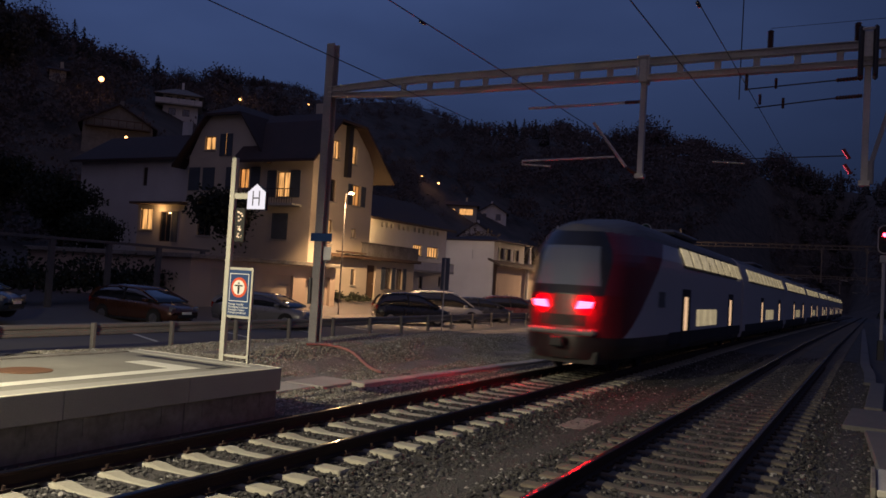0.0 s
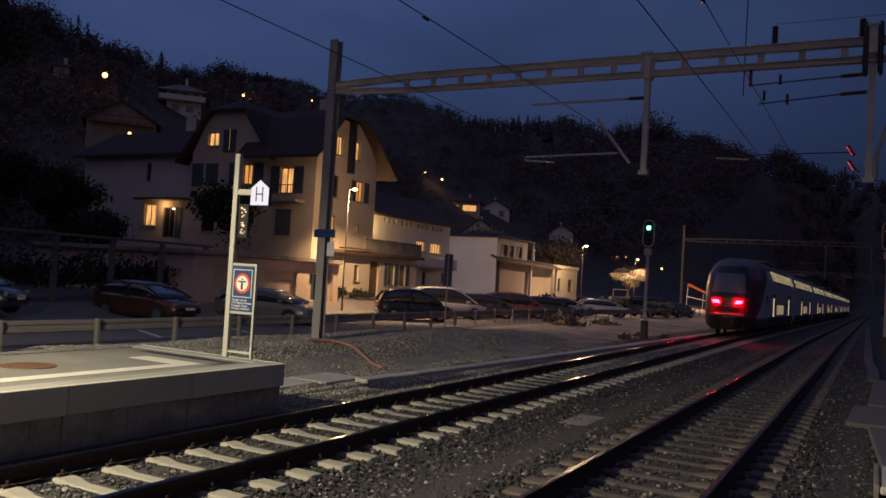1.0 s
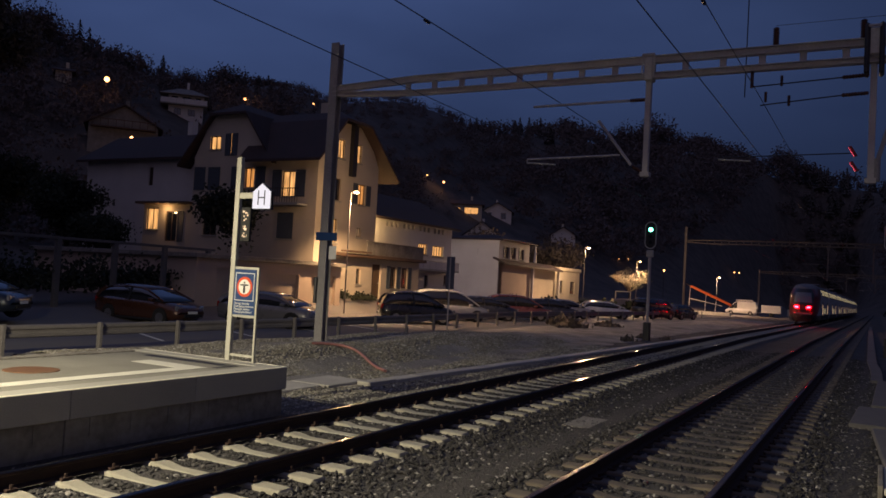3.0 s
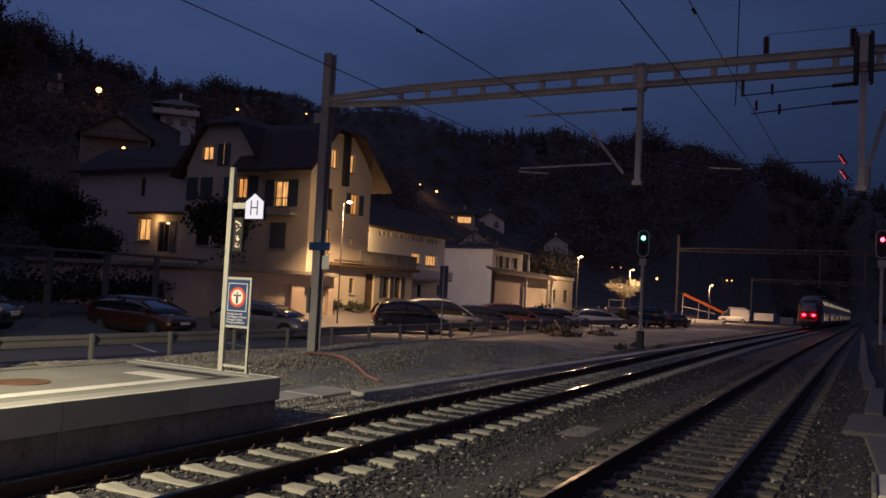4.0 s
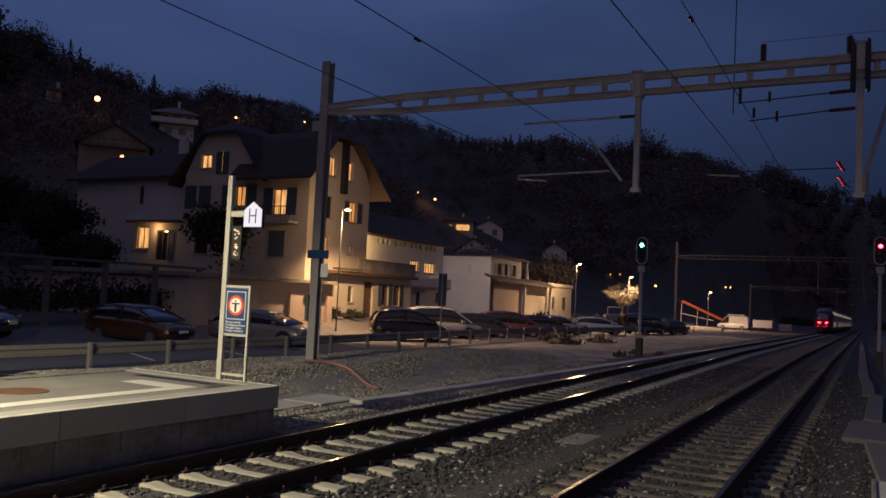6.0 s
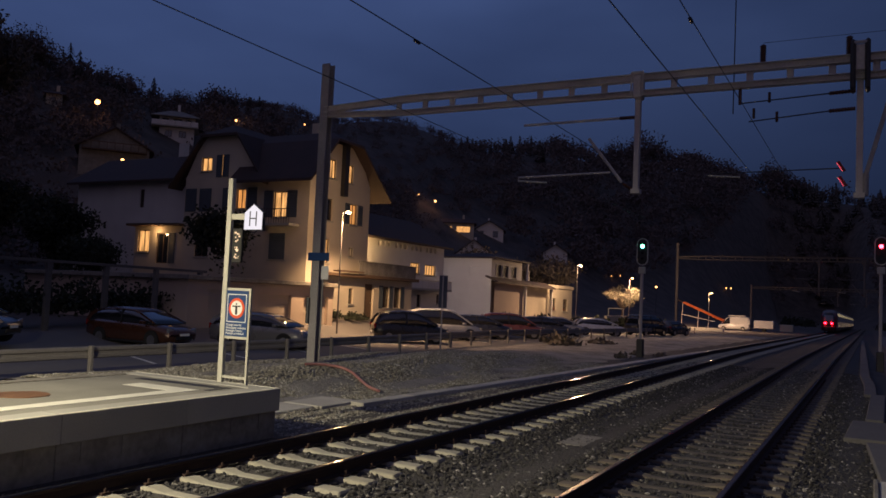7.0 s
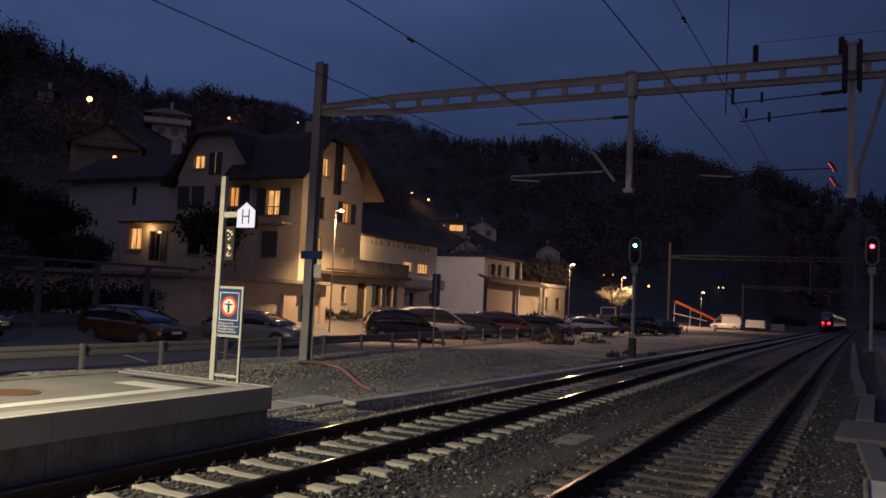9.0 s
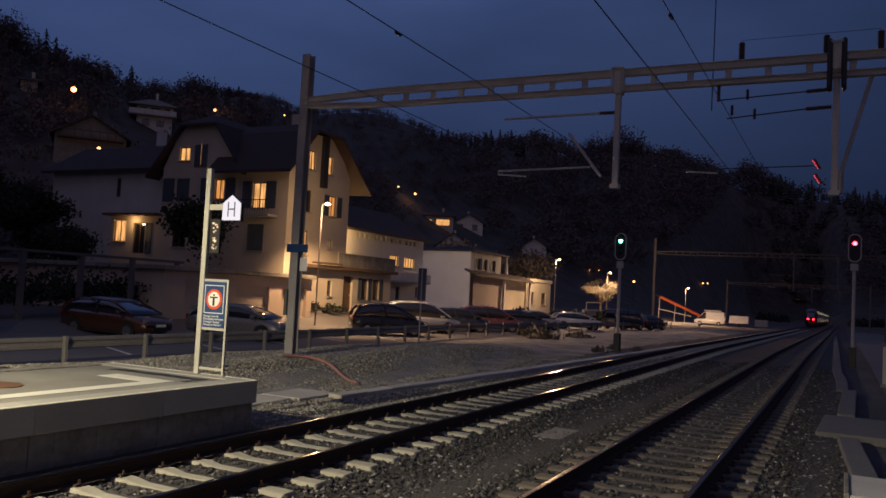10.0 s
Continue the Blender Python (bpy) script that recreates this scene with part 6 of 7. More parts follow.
car(lot(-22.3, 47.1), 42, (0.04, 0.045, 0.06), "dark grey car in the parking row")
car(lot(-21.9, 51.6), 34, (0.17, 0.055, 0.045), "dark red compact car in the parking row", L=4.5, H=1.66, style="estate")
car(lot(-21.9, 57.6), 40, (0.06, 0.06, 0.068), "dark grey car in the parking row")
car(lot(-22.4, 62.4), 40, (0.45, 0.45, 0.45), "light grey car in the parking row")
car(lot(-21.3, 70.0), 30, (0.78, 0.78, 0.75), "white hatchback parked broadside at the end of the row", L=4.5, H=1.46)
car(lot(-19.4, 79.6), 70, (0.015, 0.015, 0.018), "black van parked by the fence", L=5.0, W=1.9, H=1.95, style="van")
car(lot(-18.0, 85.0), 75, (0.02, 0.022, 0.03), "dark estate car parked by the fence", style="estate")
v = car(lot(-21.2, 150.0), 180, (0.80, 0.80, 0.78), "white delivery van with a bundle on its roof", L=5.2, W=2.0, H=2.35, style="van")
bm = bmesh.new(); box(bm, -2.52, 0.6, -0.98, 0.98, 0.45, 2.36, 0.08); part("cargo_box", bm, car_paint((0.80, 0.80, 0.78)), v, "plain white cargo box")
bm = bmesh.new(); box(bm, -1.9, 1.0, -0.45, 0.45, 2.42, 2.66, 0.10); part("roof_load", bm, M["line_paint"], v, "pale bundle tied to the roof")
tr = thing("flatbed_trailer", (*lot(-16.4, 150.4),), "low white box trailer parked behind the van", "trailer")
bm = bmesh.new(); box(bm, -1.5, 1.7, -0.95, 0.95, 0.55, 1.9, 0.08); part("trailer_body", bm, car_paint((0.80, 0.80, 0.78)), tr)
bm = bmesh.new(); beam(bm, (-2.4, 0, 0.5), (-1.4, 0, 0.55), 0.1, 0.1); part("drawbar", bm, M["galv"], tr)
for e in (-0.85, 0.85):
    bm = bmesh.new(); bar(bm, (0.1, e - 0.1, 0.30), (0.1, e + 0.1, 0.30), 0.32, 16); part("wheel", bm, M["tyre"], tr)

# orange inclined conveyor with a light frame
c = thing("inclined_conveyor", (-22.0, 125.0, ground_z(-22.0, 125) + 0.02), "orange inclined conveyor on a light steel frame", "conveyor")
g0 = ground_z(-22.0, 125)
bm = bmesh.new()
for e in (-0.32, 0.32):
    beam(bm, (-3.0, e, 3.25 - g0), (2.9, e, 0.72 - g0), 0.06, 0.34)
beam(bm, (-3.0, 0, 3.20 - g0), (2.9, 0, 0.67 - g0), 0.58, 0.10)
part("belt_arm", bm, M["orange"], c)
bm = bmesh.new(); beam(bm, (-3.9, 0, 3.62 - g0), (-3.0, 0, 3.24 - g0), 0.5, 0.16); part("arm_tip", bm, M["rust"], c)
bm = bmesh.new(); beam(bm, (-3.3, 0, 1.45 - g0), (1.6, 0, 0.55 - g0), 0.10, 0.14); part("lower_chord", bm, M["galv"], c)
for x, zt in ((-3.25, 3.3), (-0.9, 2.25), (0.6, 1.65)):
    bm = bmesh.new()
    beam(bm, (x, 0, 0.0), (x + 0.15, 0, zt - g0), 0.10, 0.10, (0, 1, 0))
    part("leg", bm, M["galv"], c)
bm = bmesh.new(); box(bm, -1.6, 2.9, -0.9, 0.9, 0.0, 0.5, 0.06); part("base_frame", bm, M["line_paint"], c)

# white tube frame on the lawn behind the cars
c = thing("goal_frame", (-28.3, 100.0, ground_z(-28.3, 100.0)), "white tube goal frame on the lawn", "goal frame")
for x in (-0.95, 0.95):
    bm = bmesh.new(); bar(bm, (x, 0, 0), (x, 0, 2.0), 0.06, 8); part("upright", bm, M["white_metal"], c)
bm = bmesh.new(); bar(bm, (-0.95, 0, 2.0), (0.95, 0, 2.0), 0.06, 8); part("crossbar", bm, M["white_metal"], c)

# low garden wall along the far edge of the car park
c = thing("garden_wall", (-28.6, 96.5, ground_z(-28.6, 100.0)), "low pale garden wall at the edge of the car park", "wall")
for i in range(10):
    bm = bmesh.new(); box(bm, -0.15, 0.15, 2.0 * i + 0.01, 2.0 * i + 1.99, -0.8, 1.0, 0.02); part("wall_panel", bm, M["plaster"], c)

# painted bays
c = thing("parking_bay_lines", (0, 0, 0), "worn white lines marking the parking bays", "road marking", kind="structure")
for i in range(13):
    y = 18.0 + 4.1 * i
    bm = bmesh.new()
    n = 6
    for k in range(n):
        xa, xb = -19.6 - 0.8 * k, -19.6 - 0.8 * (k + 1)
        vs = [bm.verts.new((x, yy, ground_z(x, yy) + 0.043)) for x, yy in ((xa, y + 0.8 * k * 0.5), (xb, y + 0.8 * (k + 1) * 0.5), (xb, y + 0.8 * (k + 1) * 0.5 + 0.16), (xa, y + 0.8 * k * 0.5 + 0.16))]
        bm.faces.new(vs)
    part("bay_line", bm, M["line_paint"], c)

# small white box by the track far off
bm = bmesh.new(); box(bm, -1.2, 1.2, -0.6, 0.6, -0.2, 1.3, 0.05)
ob = part("cable_cabinet", bm, M["white_metal"]); ob.matrix_basis = pose(-14.5, 172.0, drop(172) - 0.3)
tagged(ob, "small pale cabinet beside the track", "cabinet")

# concrete-post fence behind the first cars
f = thing("garden_fence", (-28.6, 9.0, 0.35), "old concrete-post fence with a top rail before an added hedge", "fence")
# darker concrete here: the faintness of posts and rail is put into their colour
pm = bmesh.new(); box(pm, -0.09, 0.09, -0.11, 0.11, -0.3, 2.52, 0.01); pm = mesh_of(pm, "post", [M["concrete_dark"]])
for i in range(8):
    share("post", pm, f, pose(0, 0.9 + 2.7 * i, 0))
bm = bmesh.new(); box(bm, -0.08, 0.08, 0.4, 20.2, 2.524, 2.64, 0.01); part("top_rail", bm, M["concrete_dark"], f)

# ---- trees ----
def clump_mesh(name, tips, leaf, n, mat, seed, flat=0.7):
    """A crown of many small leaf blades scattered round branch tips."""
    rng = np.random.default_rng(seed)
    tips = np.array(tips)
    c = tips[rng.integers(0, len(tips), n)] + rng.normal(0, 1, (n, 3)) * np.array([1, 1, flat]) * leaf * 3.2
    a = rng.normal(0, 1, (n, 3)); a /= np.linalg.norm(a, axis=1)[:, None]
    b = np.cross(a, rng.normal(0, 1, (n, 3))); b /= np.linalg.norm(b, axis=1)[:, None]
    s = leaf * rng.uniform(0.6, 1.3, (n, 1))
    v = np.stack([c - a * s, c + b * s * 0.5, c + a * s, c - b * s * 0.5], 1).reshape(-1, 3)
    f = np.arange(4 * n).reshape(-1, 4)
    me = bpy.data.meshes.new(name)
    me.from_pydata(v.tolist(), [], f.tolist())
    me.materials.append(mat)
    return me


def branching(bm, p, d, length, r, depth, rng, tips, spread=0.6):
    q = p + d * length
    bar(bm, p, q, r, 6 if depth > 2 else 4, r * 0.68, caps=False)
    if depth == 0:
        tips.append(tuple(q))
        return
    for k in range(3 if depth > 1 else 2):
        e = (d + Vector((rng.uniform(-1, 1), rng.uniform(-1, 1), rng.uniform(-0.35, 0.75))) * spread).normalized()
        branching(bm, q, e, length * rng.uniform(0.62, 0.85), r * 0.62, depth - 1, rng, tips, spread)
    tips.append(tuple(q))


def broad_tree(place, height, label, mat, leaf=0.16, n=2500, seed=1, depth=4, name="tree", bare=False):
    t = thing(name, place, label, "tree", "trees")
    rng = random.Random(seed)
    bm = bmesh.new()
    tips = []
    branching(bm, Vector((0, 0, -0.2)), Vector((rng.uniform(-0.06, 0.06), rng.uniform(-0.06, 0.06), 1)), height * 0.30, height * 0.028, depth, rng, tips)
    part("trunk", bm, M["bark"], t)
    if n:
        share("crown", clump_mesh("crown", tips, leaf, n, mat, seed), t)
    return t


def conifer_rows(rng, x, y, z, h, out_v, out_f):
    """Layers of drooping needle fans round a stem, added to shared lists."""
    layers = 7
    for i in range(layers):
        t = i / layers
        zc, r = z + h * (0.12 + 0.86 * t), h * 0.20 * (1 - t) + 0.25
        m = 7
        a0 = rng.random() * 6.28
        for k in range(m):
            a = a0 + 6.283 * k / m + rng.uniform(-0.2, 0.2)
            rr = r * rng.uniform(0.65, 1.25)
            b = len(out_v)
            w = 0.38
            out_v.extend([(x, y, zc + h * 0.10), (x + rr * math.cos(a - w), y + rr * math.sin(a - w), zc - h * 0.03 * rng.random()), (x + rr * 1.15 * math.cos(a), y + rr * 1.15 * math.sin(a), zc - h * 0.05), (x + rr * math.cos(a + w), y + rr * math.sin(a + w), zc - h * 0.03 * rng.random())])
            out_f.append((b, b + 1, b + 2, b + 3))
    b = len(out_v)
    for k in range(4):
        out_v.append((x + 0.25 * math.cos(k * 1.57), y + 0.25 * math.sin(k * 1.57), z - 1))
    out_v.append((x, y, z + h))
    for k in range(4):
        out_f.append((b + k, b + (k + 1) % 4, b + 4))


def bush_blades(rng, x, y, z, r, h, out_v, out_f, n, size=1.0):
    for _ in range(n):
        u, a, e = rng.random() ** 0.45, rng.random() * 6.283, math.acos(1 - 1.25 * rng.random())
        lump = 1 + 0.28 * math.sin(a * 3 + x) + 0.18 * math.sin(e * 5 + y)
        c = Vector((x + r * u * lump * math.sin(e) * math.cos(a), y + r * u * lump * math.sin(e) * math.sin(a), z + h * (0.42 + 0.5 * u * lump * math.cos(e))))
        s = r * rng.uniform(0.10, 0.26) * size
        p = Vector((rng.gauss(0, 1), rng.gauss(0, 1), rng.gauss(0, 1))).normalized() * s
        q = p.cross(Vector((rng.gauss(0, 1), rng.gauss(0, 1), rng.gauss(0, 1)))).normalized() * s * 0.6
        b = len(out_v)
        out_v.extend([tuple(c - p), tuple(c + q), tuple(c + p), tuple(c - q)])
        out_f.append((b, b + 1, b + 2, b + 3))


def woods(name, spots, mat, label, conifers, seed):
    rng = random.Random(seed)
    v, f = [], []
    for x, y, h in spots:
        z = ground_z(x, y)
        if conifers:
            conifer_rows(rng, x, y, z, h, v, f)
        else:
            bush_blades(rng, x, y, z - 0.5, h * 0.48, h, v, f, 110, 0.62)
    me = bpy.data.meshes.new(name)
    me.from_pydata(v, [], f)
    me.materials.append(mat)
    return tagged(new(name, me), label, "woods", kind="stuff")


rng = random.Random(11)
con, dec = [], []
for i in range(3400):
    az = rng.uniform(-14, 64)
    far, top = ridge(az)
    k = rng.random()
    r = far * (0.45 + 0.62 * k) if az > 12 else far * (0.62 + 0.45 * k)
    x, y = -r * math.sin(radians(az)), r * math.cos(radians(az))
    if x > -62 and az > 6 or ground_z(x, y) < 6:
        continue
    # keep the gardens of the hillside houses open
    if any((x - hx) ** 2 + (y - hy) ** 2 < 10 ** 2 for hx, hy in CLEAR):
        continue
    low = 0.36 + 0.64 * soft((32 - az) / 15)
    cluster = math.sin(x * 0.031 + 1.3) + math.sin(y * 0.027 + x * 0.011)
    if cluster + rng.uniform(-0.8, 0.8) > 0.75:
        con.append((x, y, low * rng.uniform(5, 10.5) * (0.7 + r / 700)))
    else:
        dec.append((x, y, low * rng.uniform(5, 10.5) * (0.7 + r / 700)))
for i in range(900):
    az, r = rng.uniform(30, 62), rng.uniform(66, 190)
    x, y = -r * math.sin(radians(az)), r * math.cos(radians(az))
    if x > -58 or any((x - hx) ** 2 + (y - hy) ** 2 < 7.5 ** 2 for hx, hy in CLEAR):
        continue
    dec.append((x, y, rng.uniform(2.5, 5.5)))
woods("conifer_woods", con, M["needles"], "dark conifer woods covering the hillside", True, 5)
woods("leafless_woods", dec, M["twig"], "dark broadleaf woods covering the hillside", False, 6)

# single trees
def spreading_tree(place, rx, z0, z1, label, seed):
    """A low tree with limbs that spread flat and pale leaves in tiers."""
    t = thing("tree", place, label, "tree", "trees")
    rng = random.Random(seed)
    bm, tips = bmesh.new(), []
    bar(bm, (0, 0, -0.2), (0.05, 0, z0 * 0.75), 0.15, 8, 0.11)
    for i in range(11):
        a = i * 0.571 + rng.uniform(-0.2, 0.2)
        q = rx * rng.uniform(0.5, 0.95)
        m = Vector((q * 0.5 * math.cos(a), q * 0.5 * math.sin(a), z0 + (z1 - z0) * rng.uniform(0.1, 0.45)))
        e = Vector((q * math.cos(a), q * math.sin(a), z0 + (z1 - z0) * rng.uniform(0.2, 0.85)))
        bar(bm, (0.05, 0, z0 * 0.72), m, 0.06, 5, 0.04)
        bar(bm, m, e, 0.04, 5, 0.015)
        tips.append(tuple(m))
        for k in range(9):
            w = m.lerp(e, rng.uniform(0.3, 1.1)) + Vector((rng.gauss(0, 0.42), rng.gauss(0, 0.42), rng.gauss(0, 0.18)))
            bar(bm, m.lerp(e, 0.5), w, 0.015, 4, 0.006)
            tips.append(tuple(w))
    part("trunk", bm, M["bark"], t)
    share("crown", clump_mesh("crown", tips, 0.10, 3200, M["blossom"], seed, 0.45), t)


spreading_tree(lot(-32.7, 118.8), 2.75, 2.2, 5.4, "small spreading pale-leaved tree lit by a street lamp", 8)
broad_tree((-33.0, 35.5, 2.74), 4.0, "dark evergreen tree in front of the house", M["leaf"], 0.16, 6000, 3, 4)
broad_tree((-50.0, 26.5, 1.5), 19.0, "tall dark tree at the end of the gardens", M["needles"], 0.17, 30000, 9, 5)
broad_tree((-52.0, 33.0, 2.0), 7.5, "dark garden tree beside the houses", M["leaf"], 0.15, 9000, 12, 4)
broad_tree((-40.0, 22.5, 0.8), 5.6, "dark garden tree behind the fence", M["leaf"], 0.13, 9000, 14, 4)
broad_tree((-45.0, 33.0, ground_z(-45.0, 33.0)), 7.0, "dark garden tree below the house wing", M["leaf"], 0.14, 12000, 23, 4)
broad_tree((-41.0, 32.5, ground_z(-41.0, 32.5)), 4.6, "dark garden tree below the house wing", M["leaf"], 0.12, 9000, 25, 4)
broad_tree((-34.0, 16.0, 0.5), 4.6, "dark hedge tree behind the fence", M["leaf"], 0.13, 9000, 17, 4)


def shrub(place, r, h, label, mat, n, seed):
    rng = random.Random(seed)
    v, f = [], []
    bush_blades(rng, 0, 0, -0.1, r, h, v, f, n)
    me = bpy.data.meshes.new("shrub")
    me.from_pydata(v, [], f)
    me.materials.append(mat)
    ob = new("shrub", me)
    ob.matrix_basis = pose(*place)
    return tagged(ob, label, "shrub", "shrubs")


for i, (x, y, r, h) in enumerate(((-28.9, 40.6, 0.45, 0.7), (-28.7, 42.0, 0.5, 0.7), (-28.8, 43.3, 0.4, 0.55), (-28.9, 46.6, 0.3, 0.35))):
    shrub(lot(x, y), r, h, "dark shrub in the bed before the house wall", M["leaf"], 420, 20 + i)
for i, (x, y, r, h) in enumerate(((-15.4, 44.0, 0.9, 0.6), (-14.8, 49.0, 0.8, 0.5), (-16.6, 46.0, 0.9, 0.8), (-10.3, 37.5, 0.35, 0.4), (-9.3, 41.0, 0.3, 0.3), (-10.4, 40.6, 0.3, 0.35))):
    shrub((x, y, -0.28), r, h, "low dry weeds growing on the gravel", M["twig_pale"], 260, 40 + i)
for i in range(7):
    shrub((-26.5 - 0.5 * (i % 2), 62 + 9 * i, ground_z(-26.5, 62 + 9 * i)), 1.4, 1.5, "garden shrub along the edge of the car park", M["leaf"], 320, 60 + i)
for i in range(6):
    shrub((-14.0 - 1.5 * i, 232 + 4 * i, drop(232) - 0.3), 1.8, 3.2, "shrub at the end of the cutting", M["leaf"], 260, 80 + i)
    shrub((3.0 + 1.5 * i, 236 + 3 * i, drop(236) - 0.3), 1.8, 3.2, "shrub at the end of the cutting", M["leaf"], 260, 90 + i)


# hedge added behind the fence as dark fill; only darkness lies there
def hedge():
    rng = random.Random(31)
    v, f = [], []
    for i in range(30):
        bush_blades(rng, -30.2 + rng.uniform(-0.4, 0.4), 6 + 0.75 * i, 0.1, 1.1, 2.2 + rng.uniform(-0.2, 0.3), v, f, 420, 0.5)
    me = bpy.data.meshes.new("hedge")
    me.from_pydata(v, [], f)
    me.materials.append(M["leaf"])
    return tagged(new("hedge", me), "dark hedge added to fill the unlit ground behind the concrete fence", "hedge", kind="stuff")


hedge()

# single trees that stand out on the ridge
def skyline_tree(az, k, top, width, seed):
    """A round-headed tree on the ridge whose top stands at an elevation of so many degrees; width: of its crown."""
    far_r, _ = ridge(az)
    r = far_r * k
    x, y = -r * math.sin(radians(az)), r * math.cos(radians(az))
    g = ground_z(x, y) - 0.5
    h = max(3.0, 2.1 + r * math.tan(radians(top)) - g)
    t = thing("tree", (x, y, g), "dark round-headed tree standing out on the ridge", "tree", "trees")
    rng = random.Random(seed)
    bm = bmesh.new()
    branching(bm, Vector((0, 0, 0)), Vector((0.03, 0, 1)), h * 0.28, h * 0.02, 4, rng, [], 0.55)
    part("trunk", bm, M["bark"], t)
    v, f = [], []
    bush_blades(rng, 0, 0, h * 0.10, width / 2, h * 0.80, v, f, 1500, 0.30)
    for _ in range(6):
        a, q = rng.random() * 6.283, rng.uniform(0.15, 0.32) * width
        bush_blades(rng, q * math.cos(a), q * math.sin(a), h * rng.uniform(0.05, 0.30), width * rng.uniform(0.20, 0.30), h * rng.uniform(0.5, 0.66), v, f, 420, 0.42)
    me = bpy.data.meshes.new("crown")
    me.from_pydata(v, [], f)
    me.materials.append(M["twig"])
    share("crown", me, t)


def skyline_conifer(az, k, top, seed):
    """A pointed conifer on the ridge, with its tip at an elevation of so many degrees."""
    far_r, _ = ridge(az)
    r = far_r * k
    x, y = -r * math.sin(radians(az)), r * math.cos(radians(az))
    g = ground_z(x, y) - 0.5
    h = max(4.0, 2.1 + r * math.tan(radians(top)) - g)
    t = thing("tree", (x, y, g), "dark pointed conifer standing out on the ridge", "tree", "trees")
    rng = random.Random(seed)
    bm = bmesh.new()
    bar(bm, (0, 0, 0), (0, 0, h * 0.95), h * 0.02, 6, 0.03)
    part("trunk", bm, M["bark"], t)
    v, f = [], []
    for i in range(16):
        u = i / 16
        zc, rr = h * (0.10 + 0.86 * u), h * 0.24 * (1 - u) ** 0.8 + 0.15
        for b in range(11):
            a, q = rng.random() * 6.283, rr * rng.uniform(0.55, 1.15)
            n = len(v)
            v.extend([(0, 0, zc + h * 0.05), (q * 0.8 * math.cos(a - 0.25), q * 0.8 * math.sin(a - 0.25), zc - 0.02 * h), (q * math.cos(a), q * math.sin(a), zc - h * rng.uniform(0.01, 0.05)), (q * 0.8 * math.cos(a + 0.25), q * 0.8 * math.sin(a + 0.25), zc - 0.02 * h)])
            f.append((n, n + 1, n + 2, n + 3))
    me = bpy.data.meshes.new("crown")
    me.from_pydata(v, [], f)
    me.materials.append(M["needles"])
    share("crown", me, t)


for i, (az, k, top, width) in enumerate(((46.8, 0.92, 13.4, 7.5), (44.2, 0.95, 13.85, 12.0), (45.4, 0.94, 12.8, 6.0), (42.1, 0.95, 13.0, 7.0), (41.0, 0.96, 13.0, 7.0), (15.97, 0.95, 11.8, 22.0), (14.05, 0.96, 12.35, 30.0), (5.84, 0.99, 10.25, 24.0), (4.5, 0.99, 9.1, 18.0), (11.2, 0.96, 10.8, 22.0), (56.2, 0.80, 16.2, 9.0))):
    skyline_tree(az, k, top, width, 200 + i)
for i, (az, k, top) in enumerate(((53.8, 0.9, 15.4), (53.2, 0.9, 15.0), (54.2, 0.92, 14.9), (48.55, 0.93, 13.95), (50.0, 0.95, 13.9), (39.3, 0.97, 12.0), (38.7, 0.97, 12.05), (36.0, 0.97, 12.3), (34.6, 0.97, 12.2))):
    skyline_conifer(az, k, top, 230 + i)
for i, (x, y, h) in enumerate(((-37.0, 97.0, 7.5), (-40.0, 108.0, 8.5), (-44.0, 118.0, 9.0), (-42.0, 90.0, 8.0))):
    broad_tree((x, y, ground_z(x, y)), h, "half-bare garden tree in the glow of the street lamps", M["twig_pale"], h * 0.03, 2600, 300 + i, 4)
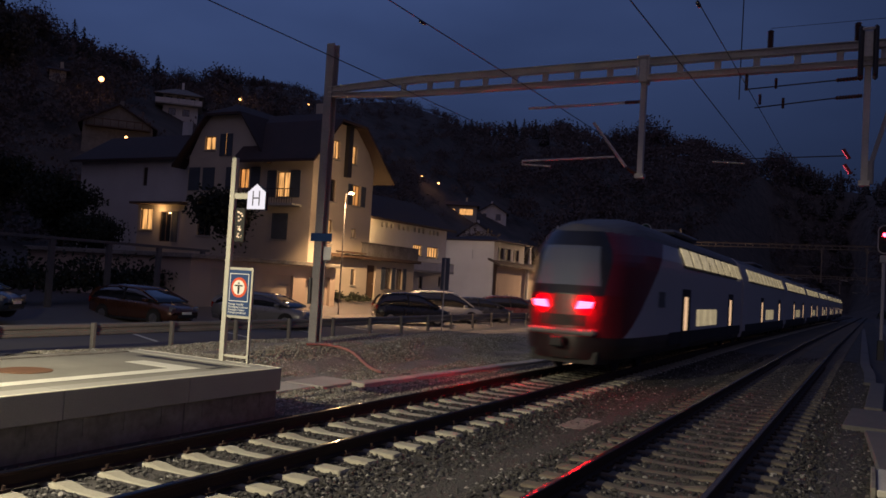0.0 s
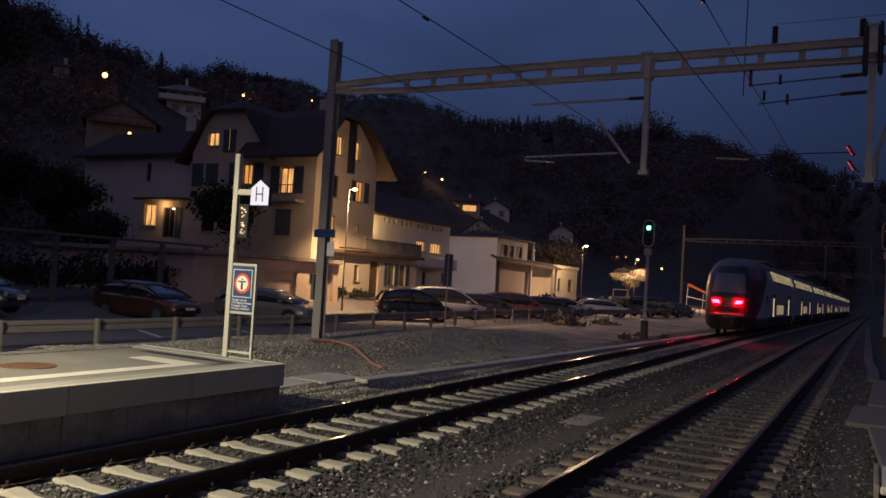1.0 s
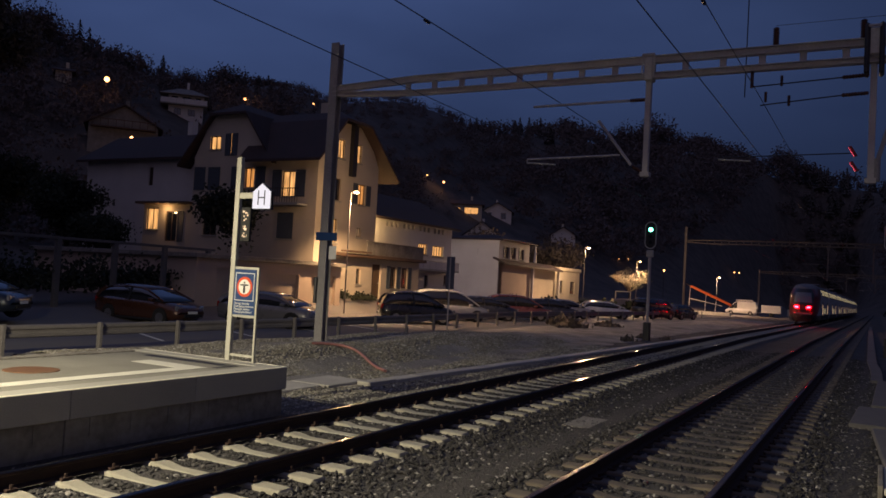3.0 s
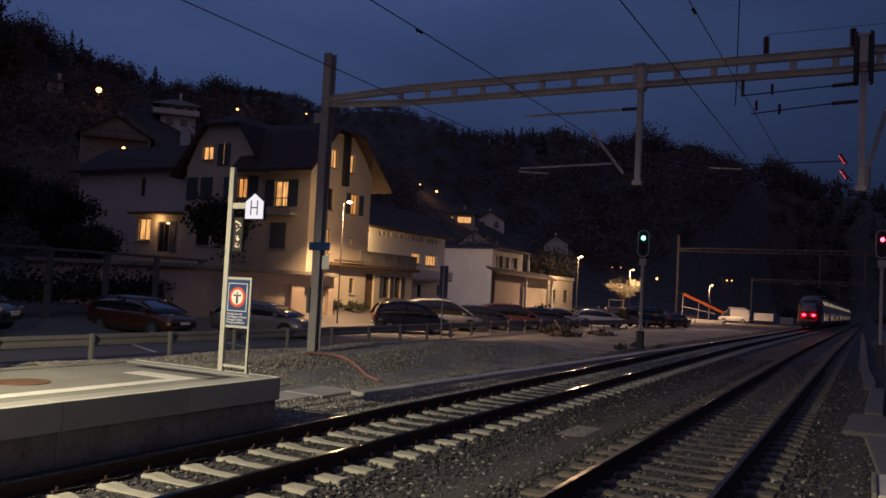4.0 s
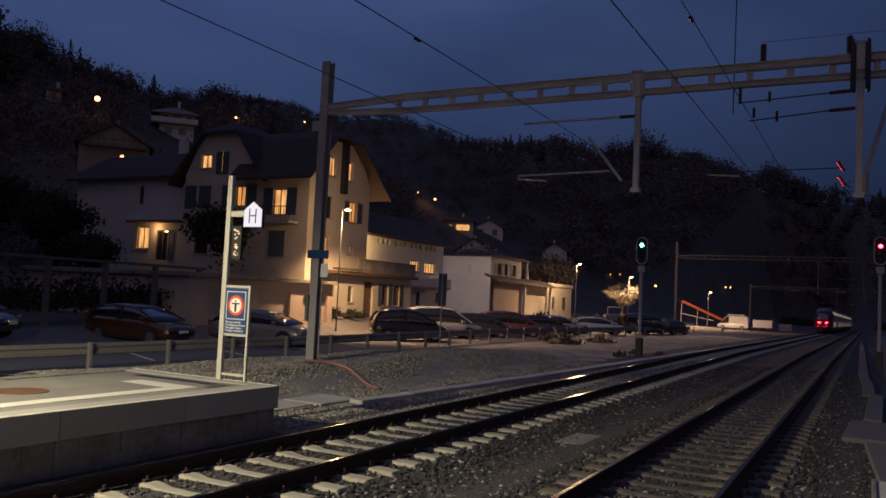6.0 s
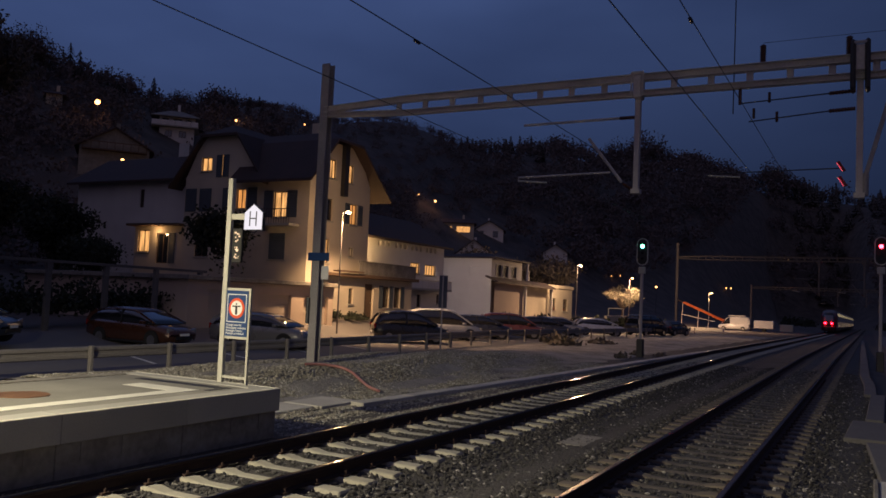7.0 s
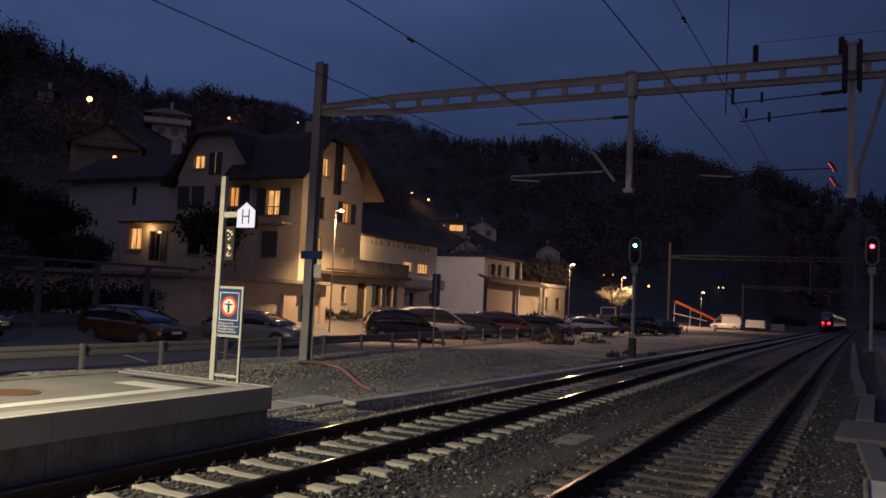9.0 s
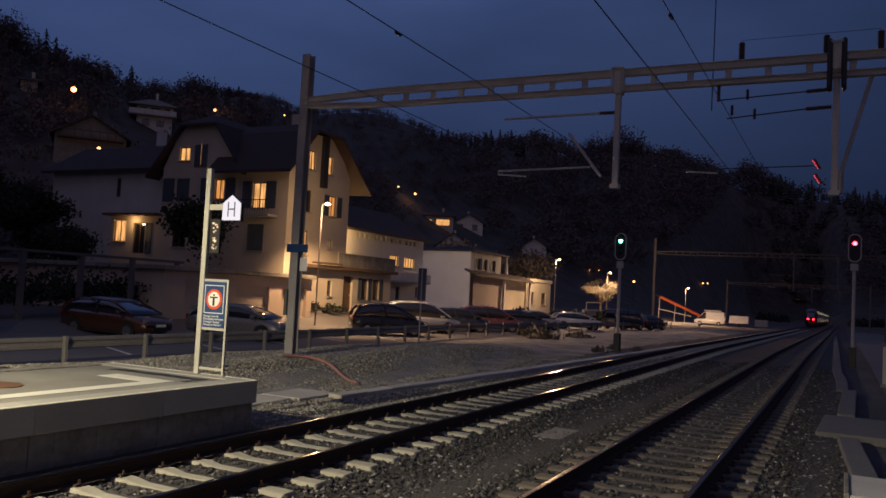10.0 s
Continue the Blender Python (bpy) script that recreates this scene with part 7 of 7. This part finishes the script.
# ---- loose ballast ----
def stones(name, count, area, size, mat, label, seed, floor):
    """Many small broken stones lying on the bed."""
    rng = np.random.default_rng(seed)
    base = np.array([(0, 0, 1), (0.9, 0, 0.35), (0.25, 0.85, 0.4), (-0.75, 0.5, 0.3), (-0.7, -0.55, 0.4), (0.3, -0.9, 0.3), (0.6, 0.4, -0.6), (-0.5, 0.4, -0.6), (0.0, -0.6, -0.6)])
    tri = [(0, 1, 2), (0, 2, 3), (0, 3, 4), (0, 4, 5), (0, 5, 1), (1, 6, 2), (2, 6, 7), (2, 7, 3), (3, 7, 4), (4, 7, 8), (4, 8, 5), (5, 8, 1), (1, 8, 6)]
    xs, ys = area(rng, count)
    k = len(xs)
    s = rng.uniform(0.55, 1.35, (k, 1, 1)) * size
    v = base[None] * rng.uniform(0.65, 1.3, (k, 9, 1)) * s * rng.uniform(0.7, 1.2, (k, 1, 3))
    a = rng.uniform(0, 6.283, k)
    ca, sa = np.cos(a)[:, None], np.sin(a)[:, None]
    x, y = v[..., 0] * ca - v[..., 1] * sa, v[..., 0] * sa + v[..., 1] * ca
    z = np.array([floor(px, py) for px, py in zip(xs, ys)])[:, None] + v[..., 2] * 0.75 + size * 0.15
    v = np.stack([x + xs[:, None], y + ys[:, None], z], -1).reshape(-1, 3)
    f = (np.array(tri)[None] + 9 * np.arange(k)[:, None, None]).reshape(-1, 3)
    me = bpy.data.meshes.new(name)
    me.from_pydata(v.tolist(), [], f.tolist())
    me.materials.append(mat)
    return tagged(new(name, me), label, "gravel", kind="stuff")


def bed_area(rng, n):
    y = 4.5 + 33 * rng.random(n) ** 1.45
    x = rng.uniform(-8.3, 0.1, n)
    keep = np.ones(n, bool)
    for c in (T1, T2):
        d = np.abs(x - c)
        keep &= ~((np.abs(d - 0.7535) < 0.10))
    return x[keep], y[keep]


def bed_floor(x, y):
    # between sleepers the stones lie lower than their tops
    for c, first in ((T1, 1.40), (T2, 1.75)):
        if abs(x - c) < 1.32:
            k = ((y - first) / 0.6) % 1.0
            if min(k, 1 - k) < 0.26:
                return -0.40
    return bed_z(x, y)


stones("loose_ballast", 60000, bed_area, 0.030, M["stone"], "loose crushed stones between the rails", 3, bed_floor)


def verge_area(rng, n):
    y = 10.6 + 22 * rng.random(n) ** 1.4
    return rng.uniform(-16.6, -8.15, n), y


stones("loose_gravel", 44000, verge_area, 0.034, M["stone_pale"], "loose pale stones on the verge", 4, lambda x, y: verge_z(x, y) if x < -10.0 else bed_z(x, y))

# ---- moving things ----
def motions():
    rows = []
    for i in range(0, 21):
        t = i * 0.5
        y = 19.04 + 25.2 * t - 0.655 * t * t
        tilt = math.degrees(math.atan2(drop(y + 60) - drop(y), 60))
        rows.append((t, pose(T1, y, drop(y), tilt)))
    walk(TRAIN, rows)


motions()
